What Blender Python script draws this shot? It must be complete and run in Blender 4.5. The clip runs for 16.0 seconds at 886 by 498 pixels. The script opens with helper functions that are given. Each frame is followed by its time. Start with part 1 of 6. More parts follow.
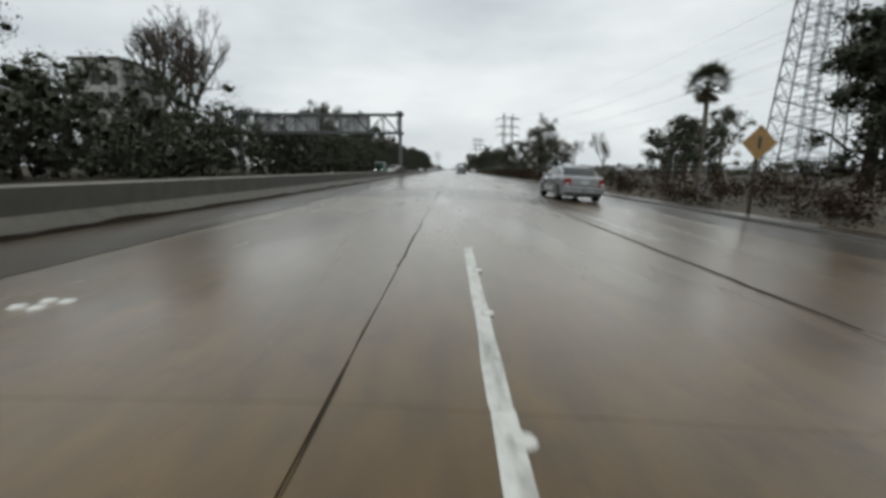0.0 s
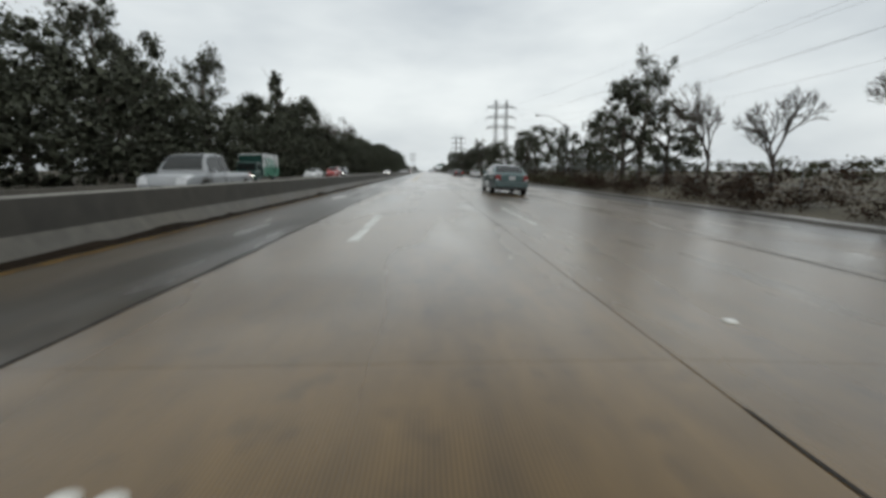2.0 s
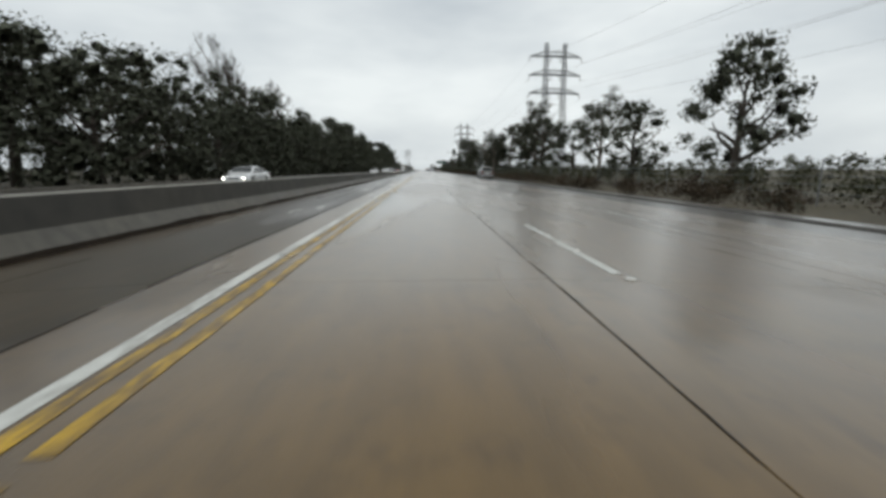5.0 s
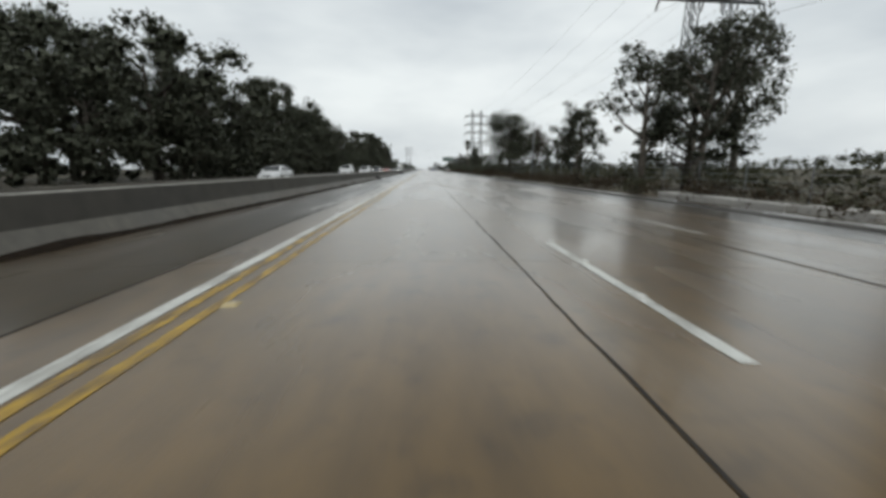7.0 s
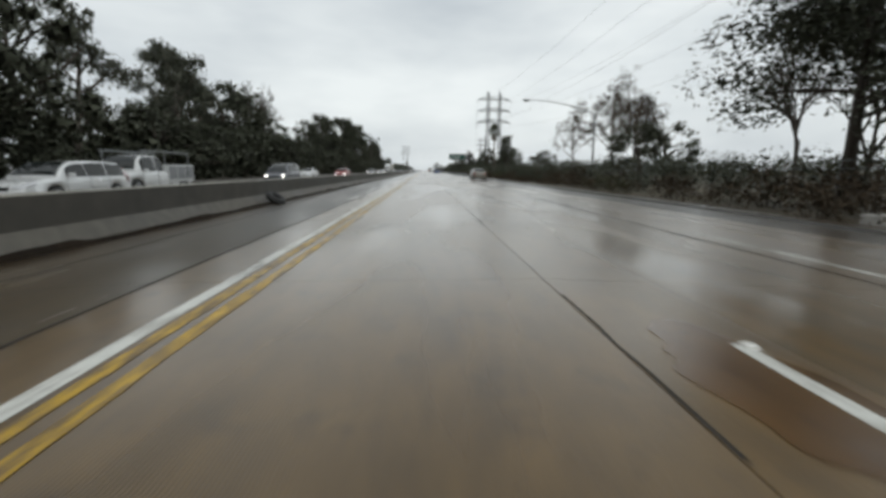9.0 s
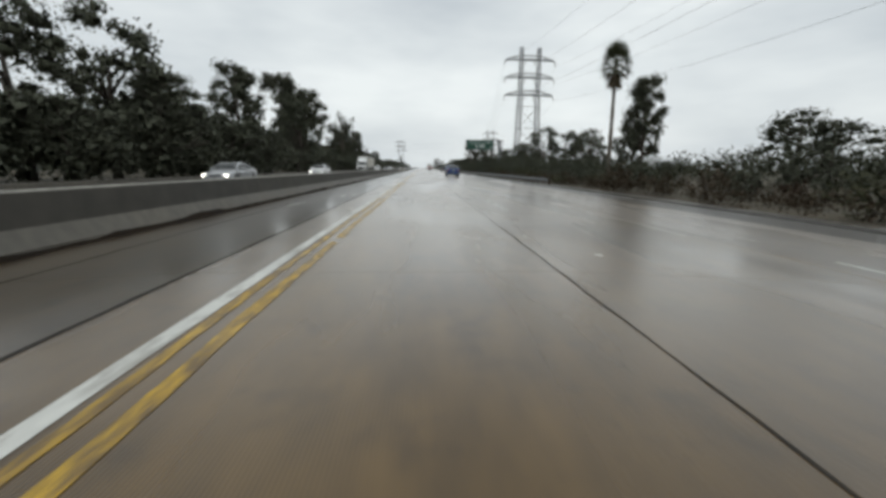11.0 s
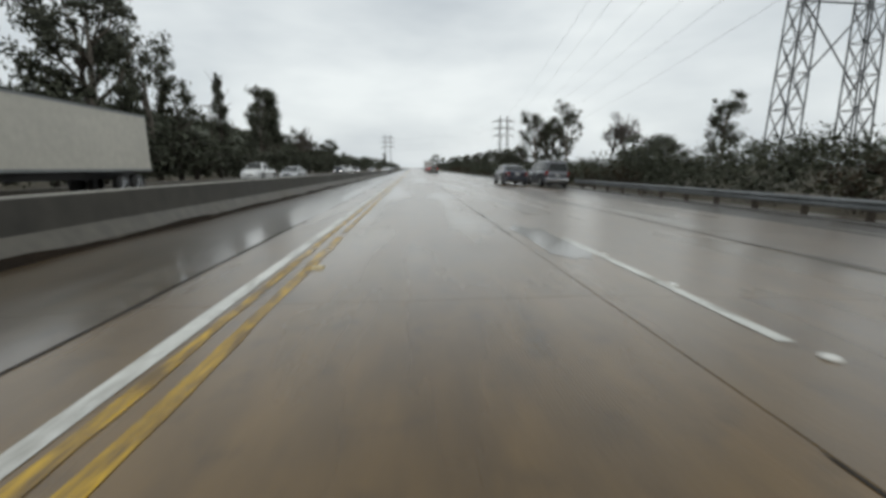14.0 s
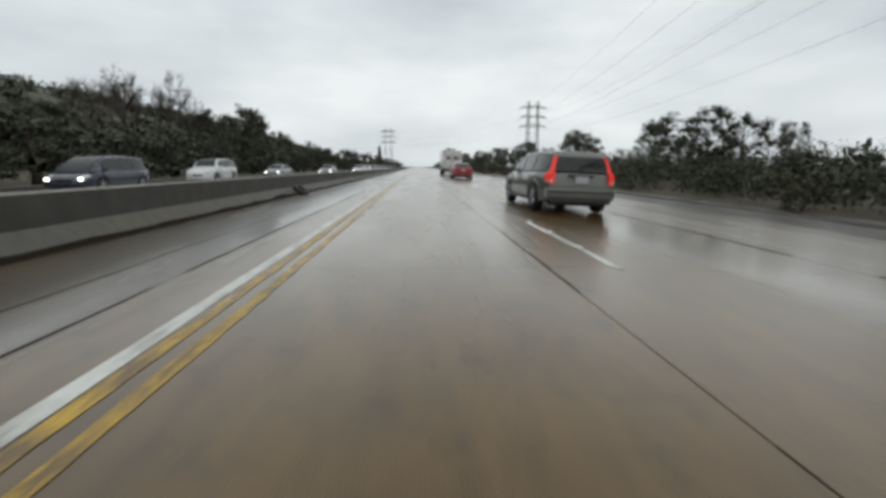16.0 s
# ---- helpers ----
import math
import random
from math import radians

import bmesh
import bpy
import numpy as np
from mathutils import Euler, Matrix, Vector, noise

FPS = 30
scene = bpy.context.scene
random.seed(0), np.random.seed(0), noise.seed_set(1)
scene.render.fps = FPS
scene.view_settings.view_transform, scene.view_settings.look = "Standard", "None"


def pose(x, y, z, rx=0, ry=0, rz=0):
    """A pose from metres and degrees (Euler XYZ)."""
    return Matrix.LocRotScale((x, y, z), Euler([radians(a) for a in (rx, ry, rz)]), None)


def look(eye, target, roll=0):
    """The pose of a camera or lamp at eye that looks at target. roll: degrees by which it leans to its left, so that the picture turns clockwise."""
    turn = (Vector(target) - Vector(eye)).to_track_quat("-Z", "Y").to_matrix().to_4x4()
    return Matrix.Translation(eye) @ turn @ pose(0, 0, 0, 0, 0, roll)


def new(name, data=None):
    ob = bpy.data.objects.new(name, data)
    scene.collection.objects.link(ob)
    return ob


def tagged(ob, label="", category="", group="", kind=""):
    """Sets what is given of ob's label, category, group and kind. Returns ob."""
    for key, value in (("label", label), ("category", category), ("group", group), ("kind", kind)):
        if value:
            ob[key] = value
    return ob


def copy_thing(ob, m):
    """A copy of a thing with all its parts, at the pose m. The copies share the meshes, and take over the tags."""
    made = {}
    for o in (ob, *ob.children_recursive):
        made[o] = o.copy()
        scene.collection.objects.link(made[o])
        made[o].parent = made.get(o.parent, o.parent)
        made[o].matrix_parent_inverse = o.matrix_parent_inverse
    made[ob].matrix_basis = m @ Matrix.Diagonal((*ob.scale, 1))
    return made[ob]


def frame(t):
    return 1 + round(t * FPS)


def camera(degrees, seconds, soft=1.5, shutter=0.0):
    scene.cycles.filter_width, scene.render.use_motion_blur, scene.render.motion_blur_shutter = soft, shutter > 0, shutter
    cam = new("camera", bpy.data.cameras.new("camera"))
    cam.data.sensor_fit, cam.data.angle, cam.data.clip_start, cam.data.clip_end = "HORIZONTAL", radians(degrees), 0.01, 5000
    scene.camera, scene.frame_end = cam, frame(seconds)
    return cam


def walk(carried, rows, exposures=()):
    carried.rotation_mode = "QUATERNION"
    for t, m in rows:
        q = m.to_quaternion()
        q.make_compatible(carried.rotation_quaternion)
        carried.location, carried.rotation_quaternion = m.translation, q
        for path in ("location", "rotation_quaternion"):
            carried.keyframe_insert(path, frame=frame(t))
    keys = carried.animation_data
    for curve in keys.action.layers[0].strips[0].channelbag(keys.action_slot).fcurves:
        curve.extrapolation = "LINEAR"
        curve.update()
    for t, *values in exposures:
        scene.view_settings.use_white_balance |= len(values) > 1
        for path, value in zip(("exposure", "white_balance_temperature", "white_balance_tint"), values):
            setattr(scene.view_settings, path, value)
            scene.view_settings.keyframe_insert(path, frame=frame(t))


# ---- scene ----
import itertools

# World: x to the right of the road's main slab joint, y along the motorway, z up from the pavement.
PATH = [
    (0.0, 0.541, 0.00, 1.017, 1.03, -10.72, -0.41),
    (0.5, -0.309, 16.55, 1.017, 0.48, -10.64, -0.22),
    (1.0, -0.981, 33.12, 1.017, -1.06, -10.60, -0.94),
    (1.5, -1.216, 49.80, 1.017, -1.78, -10.62, 0.15),
    (2.0, -1.377, 66.67, 1.017, -2.22, -10.47, -0.04),
    (2.5, -1.405, 83.77, 1.017, -2.65, -10.61, 0.12),
    (3.0, -1.421, 101.13, 1.017, -2.64, -10.40, -0.04),
    (3.5, -1.416, 119.05, 1.017, -2.68, -10.38, -0.48),
    (4.0, -1.301, 136.64, 1.017, -2.78, -10.55, 0.16),
    (4.5, -1.242, 154.79, 1.017, -2.72, -10.58, 0.11),
    (5.0, -1.183, 173.16, 1.017, -2.67, -10.61, 0.06),
    (5.5, -1.124, 191.73, 1.017, -2.61, -10.64, 0.00),
    (6.0, -1.065, 210.48, 1.017, -2.56, -10.67, -0.05),
    (6.5, -1.006, 229.36, 1.017, -2.50, -10.70, -0.10),
    (7.0, -0.986, 248.35, 1.017, -2.36, -10.73, 0.07),
    (7.5, -1.061, 267.22, 1.017, -2.31, -10.80, -0.71),
    (8.0, -1.020, 286.51, 1.017, -2.40, -10.63, 0.16),
    (8.5, -1.116, 305.62, 1.017, -2.74, -11.20, -0.30),
    (9.0, -1.126, 325.12, 1.017, -2.52, -10.54, -0.05),
    (9.5, -1.226, 344.35, 1.017, -2.37, -10.77, -0.09),
    (10.0, -1.329, 363.40, 1.017, -2.52, -10.85, -0.33),
    (10.5, -1.358, 382.20, 1.017, -2.70, -10.85, -0.37),
    (11.0, -1.387, 400.90, 1.017, -2.87, -10.85, -0.42),
    (11.5, -1.416, 419.34, 1.017, -3.05, -10.84, -0.46),
    (12.0, -1.445, 438.02, 1.017, -3.22, -10.84, -0.51),
    (12.5, -1.473, 456.59, 1.017, -3.40, -10.84, -0.55),
    (13.0, -1.472, 475.76, 1.017, -3.61, -10.76, -0.19),
    (13.5, -1.496, 494.35, 1.017, -3.87, -10.79, -0.06),
    (14.0, -1.465, 511.52, 1.017, -4.01, -10.86, 0.46),
    (14.5, -1.494, 530.02, 1.017, -3.89, -10.81, -0.18),
    (15.0, -1.464, 547.64, 1.017, -3.56, -10.77, -0.08),
    (15.5, -1.363, 565.35, 1.017, -3.37, -11.03, 0.17),
    (16.0, -1.308, 582.80, 1.017, -3.40, -11.02, 0.18),
]
cam = camera(92.54, 16.0, soft=3.6, shutter=0.05)
walk(cam, [(t, pose(x, y, z, 90 + p, r, w)) for t, x, y, z, w, p, r in PATH], exposures=[(0.0, 0.0, 6700, 5.4)])

# ---- world and light: low rain cloud ----
sun_direction = (radians(62), radians(150))
world = bpy.data.worlds.new("overcast")
scene.world = world
world.use_nodes = True
wt = world.node_tree
wt.nodes.clear()


def wnode(kind, **sets):
    n = wt.nodes.new(kind)
    for k, v in sets.items():
        n.inputs[k].default_value = v
    return n


sky = wnode("ShaderNodeTexSky")
sky.sky_type, sky.sun_disc = "NISHITA", False
sky.sun_elevation, sky.sun_rotation = sun_direction
sky.air_density, sky.dust_density = 1.2, 4.0
dim = wnode("ShaderNodeMix", Factor=1.0)
dim.data_type, dim.blend_type = "RGBA", "MULTIPLY"
dim.inputs[7].default_value = (0.10, 0.10, 0.10, 1)
wt.links.new(sky.outputs[0], dim.inputs[6])
coord = wnode("ShaderNodeTexCoord")
stretch = wnode("ShaderNodeMapping")
stretch.inputs["Scale"].default_value = (1.1, 1.1, 3.4)
wt.links.new(coord.outputs["Generated"], stretch.inputs[0])
clouds = wnode("ShaderNodeTexNoise", Scale=1.25, Detail=5.0, Roughness=0.52)
wt.links.new(stretch.outputs[0], clouds.inputs["Vector"])
grey = wnode("ShaderNodeValToRGB")
grey.color_ramp.elements[0].position, grey.color_ramp.elements[0].color = 0.32, (0.495, 0.545, 0.62, 1)
grey.color_ramp.elements[1].position, grey.color_ramp.elements[1].color = 0.68, (0.895, 0.935, 0.985, 1)
wt.links.new(clouds.outputs["Fac"], grey.inputs[0])
cover = wnode("ShaderNodeMix", Factor=0.93)
cover.data_type = "RGBA"
wt.links.new(dim.outputs[2], cover.inputs[6])
wt.links.new(grey.outputs[0], cover.inputs[7])
shine = wnode("ShaderNodeBackground", Strength=1.0)
wt.links.new(cover.outputs[2], shine.inputs[0])
wout = wnode("ShaderNodeOutputWorld")
wt.links.new(shine.outputs[0], wout.inputs[0])

sun = new("sun", bpy.data.lights.new("sun", "SUN"))
sun.data.energy, sun.data.angle, sun.data.color = 0.5, radians(95), (1.0, 0.97, 0.92)
sun.matrix_world = look((0, 0, 60), (0 - 30 * math.sin(sun_direction[1]), -30 * math.cos(sun_direction[1]), 60 - 30 * math.tan(sun_direction[0])))


# ---- materials ----
def material(name, colour, rough=0.6, metal=0.0, vary=0.25, big=0.4, small=9.0, bump=0.15, coat=0.0, stretch=(1, 1, 1), island=0.0, each=0.0, spec=0.5, rough_vary=0.1):
    """A surface with stains at a large and a small scale, in metres."""
    m = bpy.data.materials.new(name)
    m.use_nodes = True
    nt = m.node_tree
    b = nt.nodes["Principled BSDF"]
    geo = nt.nodes.new("ShaderNodeNewGeometry")
    mp = nt.nodes.new("ShaderNodeMapping")
    mp.inputs["Scale"].default_value = stretch
    nt.links.new(geo.outputs["Position"], mp.inputs[0])
    n1, n2 = nt.nodes.new("ShaderNodeTexNoise"), nt.nodes.new("ShaderNodeTexNoise")
    n1.inputs["Scale"].default_value, n1.inputs["Detail"].default_value = big, 4
    n2.inputs["Scale"].default_value, n2.inputs["Detail"].default_value = small, 3
    for n in (n1, n2):
        nt.links.new(mp.outputs[0], n.inputs["Vector"])
    add = nt.nodes.new("ShaderNodeMath")
    add.operation = "ADD"
    nt.links.new(n1.outputs["Fac"], add.inputs[0])
    nt.links.new(n2.outputs["Fac"], add.inputs[1])
    last = add.outputs[0]
    for amount, source in ((island, geo.outputs["Random Per Island"]), (each, None)):
        if amount:
            if source is None:
                source = nt.nodes.new("ShaderNodeObjectInfo").outputs["Random"]
            ma = nt.nodes.new("ShaderNodeMath")
            ma.operation = "MULTIPLY_ADD"
            ma.inputs[1].default_value = amount
            nt.links.new(source, ma.inputs[0])
            nt.links.new(last, ma.inputs[2])
            last = ma.outputs[0]
    ramp = nt.nodes.new("ShaderNodeMapRange")
    ramp.inputs["From Min"].default_value, ramp.inputs["From Max"].default_value = 0.65, 1.35 + island + each
    ramp.inputs["To Min"].default_value, ramp.inputs["To Max"].default_value = 1 - vary, 1 + vary
    nt.links.new(last, ramp.inputs["Value"])
    mul = nt.nodes.new("ShaderNodeVectorMath")
    mul.operation = "SCALE"
    mul.inputs[0].default_value = colour
    nt.links.new(ramp.outputs[0], mul.inputs["Scale"])
    nt.links.new(mul.outputs[0], b.inputs["Base Color"])
    rr = nt.nodes.new("ShaderNodeMapRange")
    rr.inputs["From Min"].default_value, rr.inputs["From Max"].default_value = 0.3, 0.7
    rr.inputs["To Min"].default_value, rr.inputs["To Max"].default_value = max(0.02, rough - rough_vary), rough + rough_vary
    nt.links.new(n1.outputs["Fac"], rr.inputs["Value"])
    nt.links.new(rr.outputs[0], b.inputs["Roughness"])
    b.inputs["Metallic"].default_value = metal
    b.inputs["Specular IOR Level"].default_value = spec
    b.inputs["Coat Weight"].default_value = coat
    b.inputs["Coat Roughness"].default_value = 0.06
    if bump:
        bp = nt.nodes.new("ShaderNodeBump")
        bp.inputs["Strength"].default_value, bp.inputs["Distance"].default_value = bump, 0.02
        nt.links.new(n2.outputs["Fac"], bp.inputs["Height"])
        nt.links.new(bp.outputs[0], b.inputs["Normal"])
    return m


def wet_concrete(name, colour, wet, grooved=True, gloss=0.07, spots=0.55):
    """Rain-soaked pavement: long tyre streaks, dark stains, water film of uneven gloss and ground-in grooves along the lane."""
    m = material(name, colour, rough=0.4, vary=0.42, big=0.6, small=5.0, bump=0.0, stretch=(1, 0.3, 1), each=0.10)
    nt = m.node_tree
    b = nt.nodes["Principled BSDF"]
    geo = nt.nodes.new("ShaderNodeNewGeometry")
    film = nt.nodes.new("ShaderNodeTexNoise")
    film.inputs["Scale"].default_value, film.inputs["Detail"].default_value = spots, 5
    mp = nt.nodes.new("ShaderNodeMapping")
    mp.inputs["Scale"].default_value = (1.0, 0.18, 1)
    nt.links.new(geo.outputs["Position"], mp.inputs[0])
    nt.links.new(mp.outputs[0], film.inputs["Vector"])
    rr = nt.nodes.new("ShaderNodeMapRange")
    rr.inputs["From Min"].default_value, rr.inputs["From Max"].default_value = 0.47 - wet, 0.62 - wet
    rr.inputs["To Min"].default_value, rr.inputs["To Max"].default_value = 0.28, gloss
    nt.links.new(film.outputs["Fac"], rr.inputs["Value"])
    nt.links.new(rr.outputs[0], b.inputs["Roughness"])
    b.inputs["Specular IOR Level"].default_value = 0.3
    b.inputs["Coat Weight"].default_value = 1.0
    b.inputs["Coat IOR"].default_value = 1.33
    b.inputs["Coat Roughness"].default_value = 0.3
    # oil drips and worn pits
    pits = nt.nodes.new("ShaderNodeTexNoise")
    pits.inputs["Scale"].default_value, pits.inputs["Detail"].default_value, pits.inputs["Roughness"].default_value = 3.2, 5, 0.62
    nt.links.new(geo.outputs["Position"], pits.inputs["Vector"])
    pitted = nt.nodes.new("ShaderNodeMapRange")
    pitted.inputs["From Min"].default_value, pitted.inputs["From Max"].default_value = 0.55, 0.70
    pitted.inputs["To Min"].default_value, pitted.inputs["To Max"].default_value = 1.0, 0.66
    nt.links.new(pits.outputs["Fac"], pitted.inputs["Value"])
    worn_base = nt.nodes.new("ShaderNodeVectorMath")
    worn_base.operation = "SCALE"
    nt.links.new(b.inputs["Base Color"].links[0].from_socket, worn_base.inputs[0])
    nt.links.new(pitted.outputs[0], worn_base.inputs["Scale"])
    nt.links.new(worn_base.outputs[0], b.inputs["Base Color"])
    fine = nt.nodes.new("ShaderNodeTexNoise")
    fine.inputs["Scale"].default_value, fine.inputs["Detail"].default_value = 45, 2
    nt.links.new(geo.outputs["Position"], fine.inputs["Vector"])
    height = fine.outputs["Fac"]
    if grooved:
        wave = nt.nodes.new("ShaderNodeTexWave")
        wave.bands_direction = "X"
        wave.inputs["Scale"].default_value, wave.inputs["Distortion"].default_value = 16.0, 0.15
        nt.links.new(geo.outputs["Position"], wave.inputs["Vector"])
        worn = nt.nodes.new("ShaderNodeTexNoise")
        worn.inputs["Scale"].default_value = 0.32
        nt.links.new(geo.outputs["Position"], worn.inputs["Vector"])
        keep = nt.nodes.new("ShaderNodeMapRange")
        keep.inputs["From Min"].default_value, keep.inputs["From Max"].default_value = 0.55, 0.68
        keep.inputs["To Max"].default_value = 0.9
        nt.links.new(worn.outputs["Fac"], keep.inputs["Value"])
        # one stretch was freshly ground: |y - 19| < 4
        axis = nt.nodes.new("ShaderNodeSeparateXYZ")
        nt.links.new(geo.outputs["Position"], axis.inputs[0])
        off = nt.nodes.new("ShaderNodeMath")
        off.operation, off.inputs[1].default_value = "SUBTRACT", 19.0
        nt.links.new(axis.outputs["Y"], off.inputs[0])
        far = nt.nodes.new("ShaderNodeMath")
        far.operation = "ABSOLUTE"
        nt.links.new(off.outputs[0], far.inputs[0])
        ground = nt.nodes.new("ShaderNodeMapRange")
        ground.inputs["From Min"].default_value, ground.inputs["From Max"].default_value = 4.5, 3.0
        ground.inputs["To Max"].default_value = 2.4
        nt.links.new(far.outputs[0], ground.inputs["Value"])
        most = nt.nodes.new("ShaderNodeMath")
        most.operation = "MAXIMUM"
        nt.links.new(keep.outputs[0], most.inputs[0])
        nt.links.new(ground.outputs[0], most.inputs[1])
        mix = nt.nodes.new("ShaderNodeMath")
        mix.operation = "MULTIPLY_ADD"
        nt.links.new(wave.outputs["Fac"], mix.inputs[0])
        nt.links.new(most.outputs[0], mix.inputs[1])
        # groove shade painted into the base colour, as the bump alone shows little
        cut = nt.nodes.new("ShaderNodeMath")
        cut.operation = "SUBTRACT"
        cut.inputs[0].default_value = 1.0
        nt.links.new(wave.outputs["Fac"], cut.inputs[1])
        groove_shade = nt.nodes.new("ShaderNodeMath")
        groove_shade.operation = "MULTIPLY"
        nt.links.new(cut.outputs[0], groove_shade.inputs[0])
        nt.links.new(most.outputs[0], groove_shade.inputs[1])
        groove_tone = nt.nodes.new("ShaderNodeMapRange")
        groove_tone.inputs["From Max"].default_value, groove_tone.inputs["To Min"].default_value, groove_tone.inputs["To Max"].default_value = 2.4, 1.0, 0.26
        nt.links.new(groove_shade.outputs[0], groove_tone.inputs["Value"])
        tone = nt.nodes.new("ShaderNodeVectorMath")
        tone.operation = "SCALE"
        nt.links.new(b.inputs["Base Color"].links[0].from_socket, tone.inputs[0])
        nt.links.new(groove_tone.outputs[0], tone.inputs["Scale"])
        nt.links.new(tone.outputs[0], b.inputs["Base Color"])
        # and the water film lies thinner over freshly ground ridges
        drained = nt.nodes.new("ShaderNodeMapRange")
        drained.inputs["From Max"].default_value, drained.inputs["To Min"].default_value, drained.inputs["To Max"].default_value = 2.4, 1.0, 0.5
        nt.links.new(groove_shade.outputs[0], drained.inputs["Value"])
        nt.links.new(drained.outputs[0], b.inputs["Coat Weight"])
        nt.links.new(height, mix.inputs[2])
        height = mix.outputs[0]
    bp = nt.nodes.new("ShaderNodeBump")
    bp.inputs["Distance"].default_value = 0.004
    calm = nt.nodes.new("ShaderNodeMapRange")
    calm.inputs["From Min"].default_value, calm.inputs["From Max"].default_value = 0.47 - wet, 0.62 - wet
    calm.inputs["To Min"].default_value, calm.inputs["To Max"].default_value = 0.6, 0.08
    nt.links.new(film.outputs["Fac"], calm.inputs["Value"])
    nt.links.new(calm.outputs[0], bp.inputs["Strength"])
    nt.links.new(height, bp.inputs["Height"])
    nt.links.new(bp.outputs[0], b.inputs["Normal"])
    return m


def worn_paint(name, colour, under, worn, big=2.2):
    """Road paint rubbed through to the concrete in ragged patches."""
    m = material(name, colour, rough=0.35, vary=0.2, big=0.8, small=14, bump=0.3)
    nt = m.node_tree
    b = nt.nodes["Principled BSDF"]
    geo = nt.nodes.new("ShaderNodeNewGeometry")
    mp = nt.nodes.new("ShaderNodeMapping")
    mp.inputs["Scale"].default_value = (2.2, 0.5, 1)
    nt.links.new(geo.outputs["Position"], mp.inputs[0])
    n = nt.nodes.new("ShaderNodeTexNoise")
    n.inputs["Scale"].default_value, n.inputs["Detail"].default_value, n.inputs["Roughness"].default_value = big, 6, 0.7
    nt.links.new(mp.outputs[0], n.inputs["Vector"])
    cut = nt.nodes.new("ShaderNodeMapRange")
    cut.inputs["From Min"].default_value, cut.inputs["From Max"].default_value = worn - 0.13, worn + 0.10
    nt.links.new(n.outputs["Fac"], cut.inputs["Value"])
    mix = nt.nodes.new("ShaderNodeMix")
    mix.data_type = "RGBA"
    mix.inputs[6].default_value = (*under, 1)
    nt.links.new(cut.outputs[0], mix.inputs[0])
    nt.links.new(b.inputs["Base Color"].links[0].from_socket, mix.inputs[7])
    nt.links.new(mix.outputs[2], b.inputs["Base Color"])
    return m


CONCRETE = wet_concrete("wet_concrete_slab", (0.113, 0.067, 0.0195), -0.03, gloss=0.12)
SHOULDER = wet_concrete("wet_puddled_concrete", (0.066, 0.043, 0.018), 0.12, grooved=False, gloss=0.09, spots=0.95)
ASPHALT = wet_concrete("wet_asphalt", (0.085, 0.082, 0.078), -0.01, grooved=False)
DAMP = wet_concrete("damp_stained_concrete", (0.044, 0.029, 0.012), 0.10, grooved=False, gloss=0.08, spots=1.4)
RUST = wet_concrete("rust_stained_concrete", (0.085, 0.042, 0.010), 0.0, grooved=False, gloss=0.12, spots=1.4)
JOINT = material("tarry_joint", (0.032, 0.028, 0.024), rough=0.85, vary=0.4, small=20, spec=0.2)
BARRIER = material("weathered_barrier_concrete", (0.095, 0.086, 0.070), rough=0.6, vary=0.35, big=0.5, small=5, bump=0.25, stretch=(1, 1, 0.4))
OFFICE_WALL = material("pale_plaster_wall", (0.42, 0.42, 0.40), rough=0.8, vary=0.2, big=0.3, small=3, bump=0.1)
# same concrete, darkened for the shaded upper face, lightened for the lit top
BARRIER_SHADED = material("shaded_barrier_concrete", (0.046, 0.042, 0.034), rough=0.7, vary=0.4, big=0.5, small=5, bump=0.25, stretch=(1, 0.5, 0.4))
BARRIER_TOP_LIT = material("lit_barrier_top", (0.24, 0.23, 0.20), rough=0.6, vary=0.35, big=0.5, small=5, bump=0.25)
WHITE_PAINT = worn_paint("worn_white_road_paint", (0.60, 0.60, 0.56), (0.17, 0.15, 0.12), 0.42)
YELLOW_PAINT = worn_paint("worn_yellow_road_paint", (0.55, 0.33, 0.008), (0.14, 0.085, 0.022), 0.54, 5.5)
FADED_YELLOW = worn_paint("faded_yellow_road_paint", (0.46, 0.24, 0.010), (0.13, 0.080, 0.022), 0.57, 5.5)
ROUGH_ASPHALT = material("crumbled_asphalt", (0.060, 0.055, 0.048), rough=0.8, vary=0.5, big=0.8, small=9, bump=0.9, stretch=(1, 0.4, 1))
CERAMIC = material("white_ceramic", (0.62, 0.61, 0.57), rough=0.18, vary=0.12, small=30, bump=0.05)
YELLOW_CERAMIC = material("yellow_ceramic", (0.46, 0.37, 0.20), rough=0.25, vary=0.15, small=30, bump=0.05)
DIRT = material("wet_brown_dirt", (0.016, 0.011, 0.007), rough=0.9, vary=0.5, big=1.2, small=12, bump=0.8, spec=0.1)
EARTH = material("weedy_earth", (0.075, 0.062, 0.038), rough=0.9, vary=0.5, big=0.15, small=2.5, bump=0.9)
SCRUB = material("brown_scrub", (0.046, 0.030, 0.021), rough=0.9, vary=0.35, big=0.3, small=4, bump=0, island=0.6, spec=0.1)
LEAF_DARK = material("dark_evergreen_leaf", (0.080, 0.086, 0.062), rough=0.6, vary=0.28, big=0.3, small=3, bump=0, island=0.7, spec=0.1)
LEAF_GREY = material("grey_green_gum_leaf", (0.084, 0.088, 0.066), rough=0.6, vary=0.28, big=0.3, small=3, bump=0, island=0.7, spec=0.1)
LEAF_OLIVE = material("olive_shrub_leaf", (0.072, 0.074, 0.042), rough=0.65, vary=0.28, big=0.3, small=3, bump=0, island=0.7, spec=0.1)
